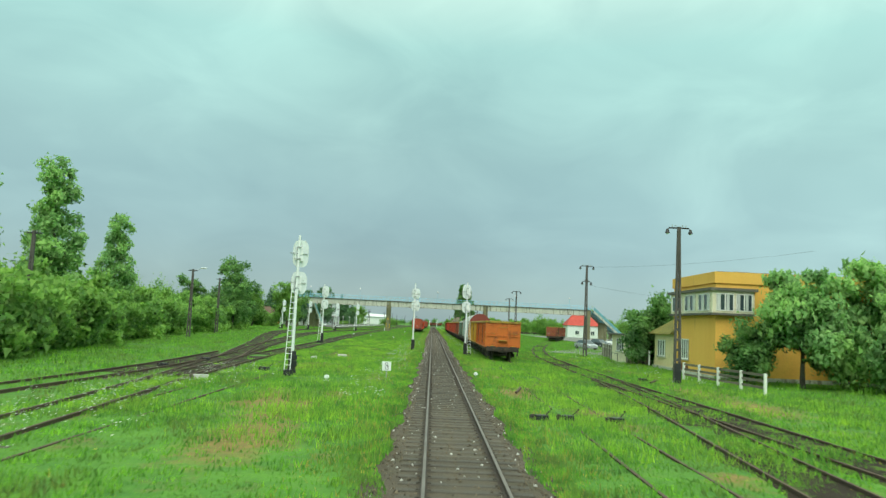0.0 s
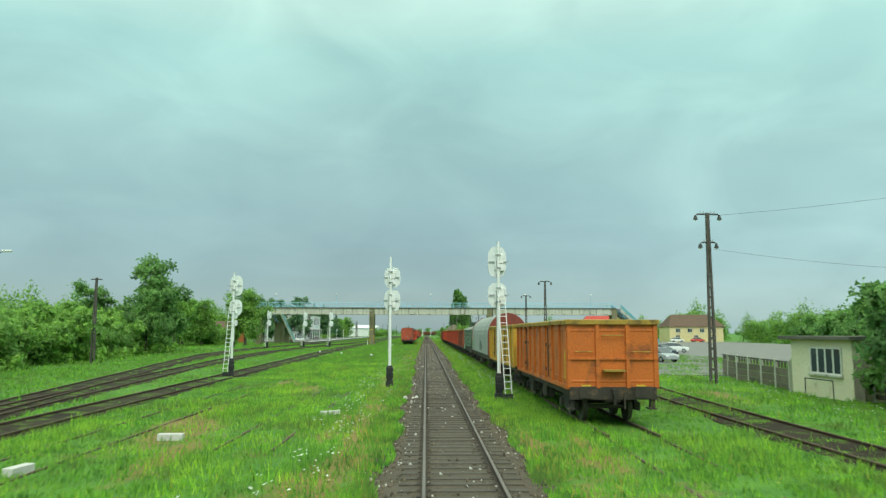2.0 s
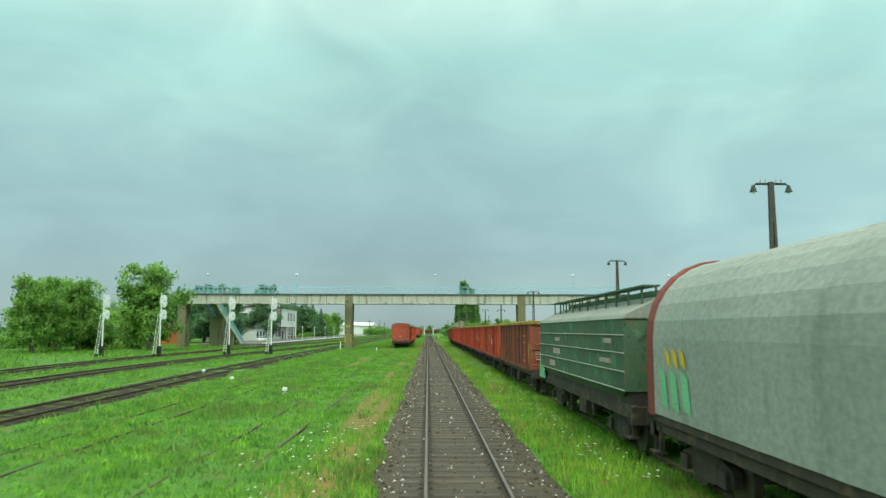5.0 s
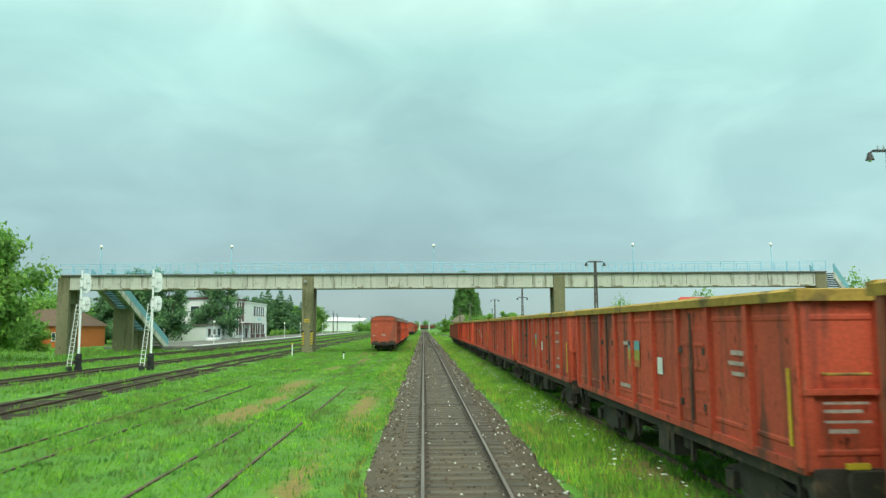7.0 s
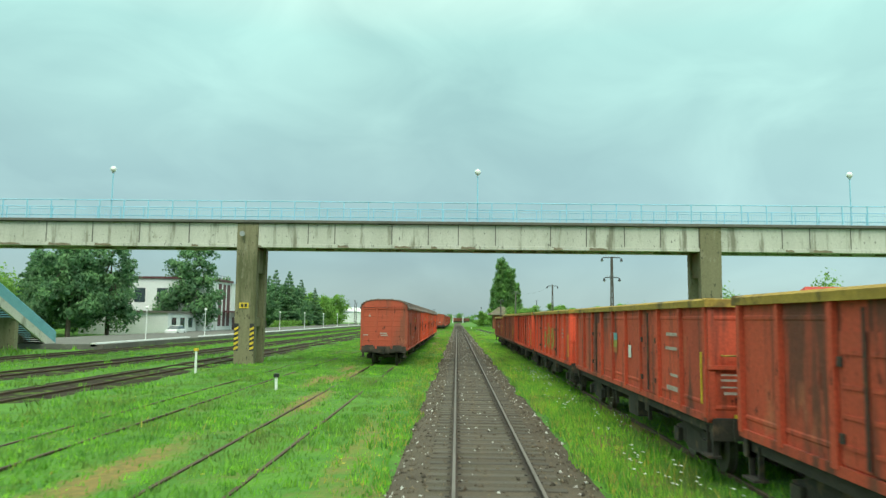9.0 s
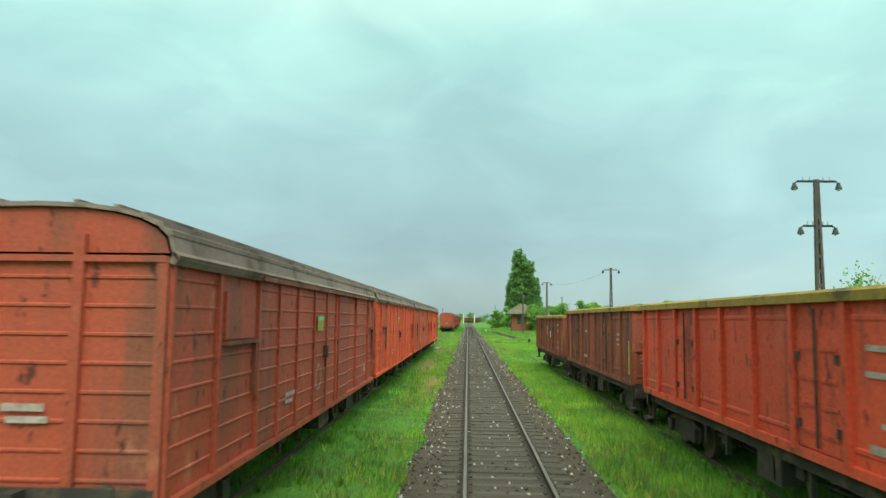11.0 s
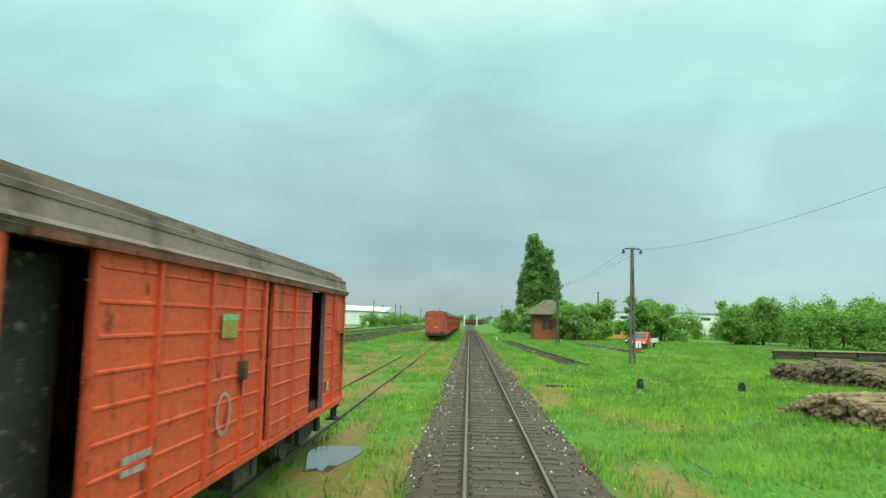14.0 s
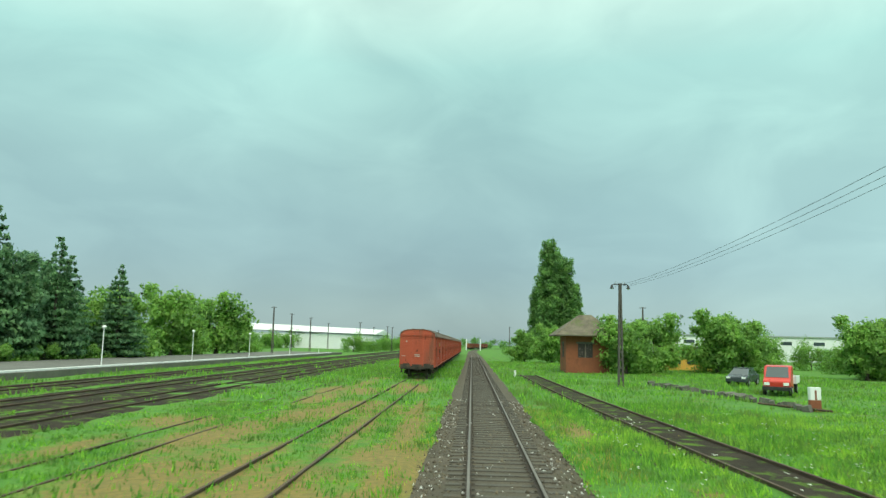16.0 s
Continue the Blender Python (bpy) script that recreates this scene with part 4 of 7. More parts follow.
def gondola(x, y0, length, paint, rim, label, group="gondola wagons", ribs=False, top=3.2):
    """An open steel wagon: panelled sides with posts, side doors, braced ends, a rim round the top."""
    w = thing("gondola_wagon", (x, y0, -0.05), label, "wagon", group)
    HW, z0, z1 = 1.42, 1.2, top
    running_gear(w, length)
    part("floor", Shape().box(-HW + 0.02, HW - 0.02, 0.03, length - 0.03, 1.15, 1.22), M_UNDER, w)
    n = 9
    pitch = length / n
    post = None
    for s in (-1, 1):
        for i in range(n):
            a, b = i * pitch + 0.001, (i + 1) * pitch - 0.001
            lv = () if i in (2, 6) else (1.55, 1.95, 2.35, 2.75) if ribs else (1.42, z1 - 0.22)
            part("side_wall", Shape().prism(pressed(s * (HW - 0.05), s * HW, s * (HW + 0.014), z0, z1, lv), a, b), paint, w)
        part("sill", Shape().box(*sorted((s * (HW - 0.04), s * (HW + 0.06))), 0, length, z0 - 0.1, z0 + 0.03), paint, w)
        for i in range(n + 1):
            yy = min(max(i * pitch, 0.08), length - 0.08)
            if post is None:
                post = Shape().prism([(-0.075, z0 - 0.02), (0.075, z0 - 0.02), (0.06, z1), (-0.06, z1)], 0, 0.08, "x").mesh("post", paint)
            p = part("post", post, paint, w)
            p.matrix_basis = pose(HW if s > 0 else -HW - 0.08, yy, 0)
        for i in (2, 6):
            a, b = i * pitch + 0.12, (i + 1) * pitch - 0.12
            m = (a + b) / 2
            for u, v in ((a, m - 0.015), (m + 0.015, b)):
                dr = Shape().box(*sorted((s * (HW + 0.004), s * (HW + 0.035))), u, v, z0 + 0.06, z0 + 1.62)
                d = part("side_door", dr, paint, w)
                for zz in (1.45, 1.8, 2.15, 2.55):
                    part("rib", Shape().box(*sorted((s * (HW + 0.034), s * (HW + 0.052))), u + 0.08, v - 0.08, zz, zz + 0.05), paint, d)
                for hz in (1.5, 2.4):
                    part("hinge", Shape().box(*sorted((s * (HW + 0.035), s * (HW + 0.075))), u + 0.02 if u == a else v - 0.1, u + 0.1 if u == a else v - 0.02, hz, hz + 0.12), M_UNDER, d)
            part("door_bar", Shape().rod((s * (HW + 0.07), m, z0 + 0.1), (s * (HW + 0.07), m, z0 + 1.9), 0.02), M_UNDER, w)
        part("top_rail", Shape().prism([(s * (HW - 0.09), z1 - 0.02), (s * (HW + 0.1), z1 - 0.02), (s * (HW + 0.11), z1 + 0.1), (s * (HW + 0.05), z1 + 0.14), (s * (HW - 0.09), z1 + 0.14)], -0.05, length + 0.05), rim, w, "mossy yellow top rim")
        part("grab_rail", Shape().rod((s * (HW + 0.06), 0.28, 1.4), (s * (HW + 0.06), 0.28, 2.35), 0.022), M_YELLOW, w)
    for e, d in ((0.0, -1), (length, 1)):
        end = part("end_wall", Shape().prism(pressed(e - d * 0.05, e, e + d * 0.014, z0 - 0.05, z1, (1.42, 1.62, 1.82, 2.28, 2.5, 2.72, 2.94) if ribs else (1.36, z1 - 0.22)), -HW, HW, "x"), paint, w)
        for xx, t in ((-0.49, 0.09), (0.49, 0.09), (-HW + 0.02, 0.05), (HW - 0.02, 0.05)):
            part("end_brace", Shape().box(xx - 0.06, xx + 0.06, *sorted((e, e + d * t)), z0 - 0.05, z1), paint, end)
        part("end_beam", Shape().box(-HW - 0.05, HW + 0.05, *sorted((e, e + d * 0.075)), 2.05, 2.12), paint, end)
        part("end_rail", Shape().prism([(e - d * 0.06, z1 - 0.02), (e + d * 0.11, z1 - 0.02), (e + d * 0.11, z1 + 0.12), (e - d * 0.06, z1 + 0.14)], -HW - 0.1, HW + 0.1, "x"), rim, end)
        for a, b, zz in ((-1.2, -0.68, 2.3), (0.68, 1.2, 2.3), (-0.32, 0.32, 2.82)):
            part("grab_rail", Shape().rod((a, e + d * 0.12, zz), (b, e + d * 0.12, zz), 0.018).rod((a, e, zz), (a, e + d * 0.12, zz), 0.018).rod((b, e, zz), (b, e + d * 0.12, zz), 0.018), M_RIM, end)
        part("end_step", Shape().box(-0.34, 0.36, *sorted((e + d * 0.02, e + d * 0.3)), 1.68, 1.74), M_RIM, end, "yellowed end step")
        for s in (-0.88, 0.88):
            part("lamp_bracket", Shape().box(s - 0.14, s + 0.14, *sorted((e + d * 0.06, e + d * 0.1)), z0 - 0.02, z0 + 0.05), M_YELLOW, end)
    return w


def marks(parent, x, items, material, label):
    """Plain plates and bars of faded writing on a wagon's side, as (y, z, wide, high)."""
    for y, z, a, b in items:
        part("stencil", Shape().box(*sorted((x, x - math.copysign(0.004, -x))), y, y + a, z, z + b), material, parent, label)


GX = 5.3
orange = gondola(GX, 62.5, 12.9, M_ORANGE_W, M_RIM, "orange open gondola wagon with a mossy yellow rim on the siding")
yellow = gondola(GX, 77.0, 14.2, M_YELLOW_W, M_RIM, "yellow open gondola wagon with streaked rusty sides", ribs=True)
M_CHALK = surf("faded_white_stencil", (0.5, 0.42, 0.38), (0.36, 0.26, 0.22), 8, 0.8, 0, 30)
M_FLAG = surf("yellow_patch", (0.45, 0.36, 0.06), (0.3, 0.27, 0.06), 5, 0.8, 0, 30)
M_FLAG_RED = surf("faded_orange_patch", (0.5, 0.2, 0.05), (0.42, 0.14, 0.05), 5, 0.8, 0, 30)
M_LABEL = surf("white_label", (0.75, 0.76, 0.72), (0.66, 0.68, 0.64), 5, 0.8, 0, 30)
GONDOLAS = [(129.2, 13.0, M_BROWN_W), (143.8, 12.9, M_RED_W), (158.0, 12.9, M_RED_W), (172.2, 13.5, M_RED_W), (187.2, 14.6, M_RED_W), (203.5, 13.6, M_RED_W2), (218.5, 13.1, M_RED_W2), (233.0, 13.3, M_BROWN_W), (247.7, 13.5, M_BROWN_W)]
for k, (y0, ln, paint) in enumerate(GONDOLAS):
    wag = gondola(GX, y0, ln, paint, M_RIM, "rust-red open gondola wagon with stained steel sides" if paint is not M_BROWN_W else "brown rusted open gondola wagon with streaked sides", top=3.0 if k == 8 else 3.2)
    bars = [(ln * 0.12, 2.6, 0.9, 0.07), (ln * 0.13, 2.3, 0.8, 0.07), (ln * 0.115, 1.75, 0.7, 0.06), (ln * 0.12, 1.45, 0.9, 0.1)]
    if k % 2:
        bars = [(ln * 0.12, 2.45, 0.5, 0.07), (ln * 0.12, 2.3, 0.6, 0.06), (ln * 0.12, 2.15, 0.5, 0.06), (ln * 0.57, 2.45, 0.6, 0.08), (ln * 0.58, 1.5, 0.8, 0.09)]
    marks(wag, -1.447, bars, M_CHALK, "faded white stencil bars")
    if k in (1, 2, 4, 8):
        for mat_, z_, h_ in ((M_TEAL, 2.36, 0.2), (M_FLAG, 2.15, 0.21), (M_FLAG_RED, 2.0, 0.15)):
            marks(wag, -1.447, [(ln * 0.52, z_, 0.85, h_)], mat_, "faded striped patch of paint")
        marks(wag, -1.447, [(ln * 0.405, 1.95, 0.3, 0.32)], M_LABEL, "white paper label")
    for e in (-0.054,):
        part("stencil", Shape().box(-1.25, -0.7, e - 0.03, e - 0.026, 1.94, 1.97).box(-1.25, -0.78, e - 0.03, e - 0.026, 1.84, 1.88).box(-1.25, -0.68, e - 0.03, e - 0.026, 1.72, 1.75).box(-1.2, -0.85, e - 0.03, e - 0.026, 1.6, 1.65), M_CHALK, wag, "faded white stencil bars")
# spray-painted letters without a reading on one wagon
SPRAY = surf("yellow_green_spray", (0.45, 0.40, 0.05), (0.25, 0.36, 0.08), 3, 0.8, 0, 30)
rs = random.Random(12)
for k in range(11):
    y, z = 4.2 + k * 0.4, 1.45 + rs.uniform(0, 0.25)
    h, b, lean = rs.uniform(0.5, 1.1), rs.uniform(0.16, 0.34), rs.uniform(-0.2, 0.25)
    o = [(y + lean * i / 8 + b * 0.5 * math.sin(i * 0.9 + k), z + h * i / 8) for i in range(9)]
    st = Shape().add([(-1.452, u, v) for u, v in o] + [(-1.452, u + b, v + 0.05) for u, v in o], [(i, i + 1, 10 + i, 9 + i) for i in range(8)])
    part("spray_stroke", st, SPRAY, bpy.data.objects["gondola_wagon.007"], "sprayed yellow-green stroke")


# covered wagon with a domed tarpaulin hood
def hood_outline(hw=1.42, low=1.25, spring=2.75, top=4.3, n=14):
    pts = [(-hw, low), (-hw, spring)]
    for i in range(1, n):
        a = math.pi - math.pi * i / n
        pts.append((hw * math.cos(a), spring + (top - spring) * math.sin(a)))
    return pts + [(hw, spring), (hw, low)]


hooded = thing("covered_wagon", (GX, 92.8, -0.05), "covered wagon with a grey tarpaulin hood and red domed ends", "wagon")
HL = 18.9
running_gear(hooded, HL)
part("floor", Shape().box(-1.4, 1.4, 0, HL, 1.1, 1.25), M_UNDER, hooded)
tarp = Shape()
ring = hood_outline()
cuts = np.linspace(0.35, HL - 0.35, 33)
for i, yy in enumerate(cuts):
    bulge = 1.0 + (0.0 if i % 2 else 0.012)
    tarp.v += [(u * bulge, yy, (v - 1.25) * (1 + (bulge - 1) * 0.4) + 1.25) for u, v in ring]
k = len(ring)
tarp.f += [(i * k + j, i * k + j + 1, (i + 1) * k + j + 1, (i + 1) * k + j) for i in range(len(cuts) - 1) for j in range(k - 1)]
part("tarpaulin", tarp, M_TARP, hooded, "grey ribbed tarpaulin")
for e, d in ((0.0, 1), (HL, -1)):
    head = part("end_dome", Shape().prism(hood_outline(1.46, 1.2, 2.78, 4.36), *sorted((e, e + d * 0.4))), M_DOME, hooded, "dark red domed end", edge=0.03)
    part("end_brace", Shape().box(-0.5, -0.42, *sorted((e - d * 0.06, e)), 1.2, 4.0).box(0.42, 0.5, *sorted((e - d * 0.06, e)), 1.2, 4.0).box(-1.4, 1.4, *sorted((e - d * 0.05, e)), 2.7, 2.78), M_DOME, head)
    part("grab_rail", Shape().rod((-1.2, e - d * 0.1, 1.4), (-1.2, e - d * 0.1, 2.6), 0.02).rod((-0.9, e - d * 0.1, 1.4), (-0.9, e - d * 0.1, 2.6), 0.02).rod((-1.2, e - d * 0.1, 2.6), (-0.9, e - d * 0.1, 2.6), 0.02), M_RIM, head)
# bands of paint on the hood
for y0, y1, z0, z1, mat in ((6.2, 7.0, 1.5, 2.1, M_BLACK), (7.4, 8.2, 1.4, 2.3, M_BLACK), (9.0, 9.6, 1.5, 2.0, M_BLACK), (16.4, 18.2, 1.4, 2.2, M_LIGHT_GREEN), (16.6, 17.8, 2.2, 2.6, M_YELLOW)):
    s = Shape()
    for q in range(3):
        u = y0 + (y1 - y0) * q / 3
        s.add([(-1.447, u, z0), (-1.447, u + (y1 - y0) * 0.22, z0 + 0.1), (-1.447, u + (y1 - y0) * 0.3, z1), (-1.447, u + (y1 - y0) * 0.08, z1 - 0.12)], [(0, 1, 2, 3)])
    part("paint_marks", s, mat, hooded, "sprayed paint marks")

# green hopper wagon
hop = thing("hopper_wagon", (GX, 113.2, -0.05), "dark green grain hopper wagon with a dusty roof and roof walkway", "wagon")
PL = 13.2
running_gear(hop, PL)
tub = Shape()
tub.prism([(-1.46, 1.5), (-1.46, 3.2), (1.46, 3.2), (1.46, 1.5)], 0.25, PL - 0.25)
part("tub", tub, M_GREEN_W, hop)
part("roof", Shape().prism([(-1.5, 3.18), (-1.42, 3.3), (-0.55, 3.72), (0.55, 3.72), (1.42, 3.3), (1.5, 3.18)], 0.2, PL - 0.2), M_HOPPER_ROOF, hop, "dusty pale hopper roof", edge=0.03)
for s in (-1, 1):
    rb = Shape()
    for zz in (2.8, 2.38, 1.95, 1.52):
        rb.prism([(s * 1.46, zz - 0.022), (s * 1.5, zz), (s * 1.46, zz + 0.022)], 0.25, PL - 0.25)
    part("rib", rb, M_HOPPER_ROOF, hop, "pale horizontal rib")
    part("lower_panel", Shape().add([(s * 1.46, 0.4, 1.52), (s * 1.46, PL - 0.4, 1.52), (s * 0.9, PL - 2.6, 0.75), (s * 0.9, 2.6, 0.75), (s * 1.40, 0.4, 1.5), (s * 1.40, PL - 0.4, 1.5), (s * 0.85, PL - 2.6, 0.75), (s * 0.85, 2.6, 0.75)], [(0, 1, 2, 3), (7, 6, 5, 4), (0, 4, 5, 1), (2, 6, 7, 3), (1, 5, 6, 2), (3, 7, 4, 0)]), M_GREEN_W, hop)
    part("corner_gusset", Shape().add([(s * 1.44, PL - 0.1, 2.2), (s * 1.44, PL - 0.5, 2.1), (s * 1.44, PL - 1.1, 1.05), (s * 1.44, PL + 0.25, 1.05), (s * 1.40, PL - 0.1, 2.2), (s * 1.40, PL - 0.5, 2.1), (s * 1.40, PL - 1.1, 1.05), (s * 1.40, PL + 0.25, 1.05)], [(0, 1, 2, 3), (7, 6, 5, 4), (0, 4, 5, 1), (1, 5, 6, 2), (2, 6, 7, 3), (3, 7, 4, 0)]), M_LIGHT_GREEN, hop, "mint green corner gusset")
    wk = Shape().box(*sorted((s * 0.55, s * 0.95)), 0.3, PL - 0.3, 3.95, 3.99)
    y_ = 0.5
    while y_ < PL:
        wk.box(*sorted((s * 0.56, s * 0.6)), y_, y_ + 0.05, 3.68, 3.97).box(*sorted((s * 0.9, s * 0.94)), y_, y_ + 0.05, 3.5, 3.97)
        y_ += 1.2
    part("walkway", wk, M_GREEN_W, hop, "roof walkway on stanchions")
part("hatch", Shape().box(-0.4, 0.4, 1.0, PL - 1.0, 3.72, 3.9), M_GREEN_W, hop)
part("floor", Shape().box(-1.3, 1.3, 0.3, PL - 0.3, 1.0, 1.5), M_UNDER, hop)
marks(hop, -1.467, [(1.5, 2.1, 1.2, 0.12), (1.4, 2.6, 0.8, 0.12), (8.5, 2.1, 1.4, 0.2), (8.6, 2.55, 0.9, 0.12), (9.5, 1.65, 1.2, 0.2)], M_CHALK, "faded stencil bars")


# ---- vans ----
def van_roof(hw=1.5, eave=3.42, top=4.1, n=12):
    pts = [(-hw - 0.05, eave - 0.03)]
    for i in range(n + 1):
        a = math.pi - math.pi * i / n
        pts.append((hw * math.copysign(abs(math.cos(a)) ** 0.8, math.cos(a)), eave + 0.06 + (top - eave - 0.06) * math.sin(a) ** 0.85))
    return pts + [(hw + 0.05, eave - 0.03)]


def arch(hw, eave, top, thick=0.05):
    """The cross-section of a thin curved roof sheet."""
    return van_roof(hw, eave, top) + van_roof(hw - 0.03, eave, top - thick)[::-1]


VAN_EDGES = (0.0, 1.55, 3.3, 4.35, 5.65, 7.1, 8.4, 9.5, 9.9, 11.4, 12.85, 14.25, 15.3, 16.5)
LEVELS = [1.2 + 0.3 * q for q in range(8)]


def van(x, y0, paint, label, kinds="psdddddddpdps", group="covered vans", VAN_EDGES=VAN_EDGES):
    """A bogie van: ribbed sides between posts, sliding door leaves (d), shutters (s), open doorways (o), a curved ribbed roof."""
    w = thing("covered_van", (x, y0, -0.05), label, "wagon", group)
    HW, z0, z1, length = 1.42, 0.98, 3.52, 16.5
    running_gear(w, length, 0.95)
    part("floor", Shape().box(-HW + 0.06, HW - 0.06, 0.06, length - 0.06, 1.0, 1.1), M_UNDER, w)
    post = Shape().box(0, 0.06, -0.042, 0.042, z0 - 0.04, z1).mesh("post", paint)
    for s in (-1, 1):
        for kind, a, b in zip(kinds, VAN_EDGES[:-1], VAN_EDGES[1:]):
            if kind == "o":
                continue
            o = 0.055 if kind in "df" else 0.0
            lv = LEVELS[:5] if kind == "s" else () if kind == "f" else LEVELS
            sheet = Shape().prism(pressed(s * (HW - 0.05 + o), s * (HW + o), s * (HW + o + 0.016), z0 + o * 0.4, z1 - o, lv, 0.024), a + 0.05, b - 0.05)
            sheet.box(*sorted((s * (HW - 0.05 + o), s * (HW + o))), a + 0.001, a + 0.05, z0 + o * 0.4, z1 - o).box(*sorted((s * (HW - 0.05 + o), s * (HW + o))), b - 0.05, b - 0.001, z0 + o * 0.4, z1 - o)
            panel = part("sliding_door" if kind in "df" else "side_panel", sheet, paint, w)
            if kind == "s":
                part("shutter", Shape().box(*sorted((s * HW, s * (HW + 0.045))), a + 0.25, b - 0.22, z1 - 0.92, z1 - 0.3), paint, panel, "hinged ventilation shutter")
                part("shutter_lip", Shape().box(*sorted((s * HW, s * (HW + 0.1))), a + 0.2, b - 0.14, z1 - 0.99, z1 - 0.94).box(*sorted((s * HW, s * (HW + 0.07))), b - 0.2, b - 0.14, z1 - 1.75, z1 - 0.94), M_BROWN_W, panel, "rusty shutter ledge")
        for i, e in enumerate(VAN_EDGES):
            k = kinds[min(i, len(kinds) - 1)] + kinds[max(i - 1, 0)]
            p = part("post", post, paint, w)
            p.matrix_basis = pose((HW if s > 0 else -HW - 0.06) + (s * 0.04 if k in ("dd", "fd", "df", "ff") else 0), min(max(e, 0.055), length - 0.055), 0)
        part("door_handle", Shape().box(*sorted((s * (HW + 0.06), s * (HW + 0.16))), 8.14, 8.27, 2.05, 2.3).rod((s * (HW + 0.1), 8.2, 1.85), (s * (HW + 0.1), 8.2, 2.3), 0.014), M_UNDER, w)
        part("door_track", Shape().box(*sorted((s * HW, s * (HW + 0.14))), 3.2, 14.3, z1 - 0.09, z1 - 0.02), M_BROWN_W, w)
        part("sill", Shape().box(*sorted((s * (HW - 0.04), s * (HW + 0.09))), 0, length, z0 - 0.1, z0), paint, w)
        part("eave", Shape().prism([(s * 1.44, 3.46), (s * 1.5, 3.43), (s * 1.57, 3.53), (s * 1.5, 3.58)], -0.05, length + 0.05), M_VAN_ROOF, w, "grey-brown eave sheet")
    # behind each open doorway an added solid block, coloured dark as the shade inside
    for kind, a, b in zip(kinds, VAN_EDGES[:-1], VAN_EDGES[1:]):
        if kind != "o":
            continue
        part("interior_lining", Shape().box(-HW + 0.06, HW - 0.4, a - 0.25, b + 0.25, 1.102, 3.38), M_INTERIOR_SHADE, w, "near-black block painted as the shade inside, with pale flecks")
        if a > 12:
            part("door_edge", Shape().box(HW - 0.02, HW + 0.06, b - 0.1, b - 0.065, z0, z1 - 0.1), M_POLE_STEEL, w, "bare metal door edge")
    for e, d in ((0.0, -1), (length, 1)):
        ro = van_roof(1.42, 3.5, 4.04)
        end = part("end_wall", Shape().prism(pressed(e - d * 0.05, e, e + d * 0.018, z0, 3.5, LEVELS, 0.026), -HW, HW, "x"), paint, w)
        part("end_gable", Shape().prism(ro[1:-1], *sorted((e, e - d * 0.05))), paint, end)
        for u0, u1, t, top in ((-0.55, -0.43, 0.07, 3.75), (0.43, 0.55, 0.07, 3.75), (-HW - 0.02, -HW + 0.1, 0.05, z1), (HW - 0.1, HW + 0.02, 0.05, z1)):
            part("end_post", Shape().box(u0, u1, *sorted((e, e + d * t)), z0, top), paint, end)
        part("end_beam", Shape().box(-HW, HW, *sorted((e, e + d * 0.06)), 3.46, 3.53), paint, end)
        part("end_sill", Shape().box(-HW, HW, *sorted((e, e + d * 0.05)), z0 - 0.18, z0), M_BROWN_W, end)
        part("marks", Shape().add([(-1.0, e + d * 0.041, 2.98), (-0.82, e + d * 0.041, 2.98), (-0.91, e + d * 0.041, 3.14)], [(0, 1, 2)]).box(-0.25, 0.2, *sorted((e + d * 0.04, e + d * 0.044)), 1.9, 1.98).box(-0.2, 0.25, *sorted((e + d * 0.04, e + d * 0.044)), 1.78, 1.85).box(-1.3, -1.0, *sorted((e + d * 0.04, e + d * 0.044)), 1.8, 1.86), M_CHALK, end, "small faded marks")
    rf = part("roof", Shape().prism(arch(1.5, 3.52, 4.1), -0.05, length + 0.05), M_VAN_ROOF, w, "curved grey-brown sheet roof")
    for a in (18, 30, 44, 60, 78, 102, 120, 136, 150, 162):
        c, s_ = math.cos(radians(a)), math.sin(radians(a))
        u, v = 1.5 * math.copysign(abs(c) ** 0.8, c), 3.58 + 0.52 * s_ ** 0.85
        part("roof_rib", Shape().box(u - 0.03, u + 0.03, -0.06, length + 0.06, v - 0.03, v + 0.028), M_VAN_ROOF, rf)
    # faded plates and lettering bars on the side that faces the running line
    part("plate", Shape().box(HW + 0.09, HW + 0.094, 7.35, 7.95, 2.62, 2.92), M_FLAG, w, "faded yellow-green plate")
    part("plate_band", Shape().box(HW + 0.094, HW + 0.097, 7.35, 7.95, 2.84, 2.92), M_LIGHT_GREEN, w)
    part("ring_mark", ring_mark(7.55, 1.68, 0.27, HW + 0.094), M_CHALK, w, "faded white chalk ring")
    part("stencil", Shape().box(HW + 0.09, HW + 0.094, 4.85, 5.5, 1.55, 1.62).box(HW + 0.09, HW + 0.094, 4.85, 5.35, 1.44, 1.5), M_CHALK, w)
    part("stencil", Shape().box(HW + 0.036, HW + 0.04, 14.5, 14.8, 1.3, 1.5), M_CHALK, w)
    return w


def ring_mark(y, z, r, x):
    s = Shape()
    n = 20
    s.add([(x, y + k * math.cos(2 * math.pi * i / n), z + k * math.sin(2 * math.pi * i / n)) for k in (r, r - 0.045) for i in range(n)], [(i, (i + 1) % n, n + (i + 1) % n, n + i) for i in range(n)])
    return s


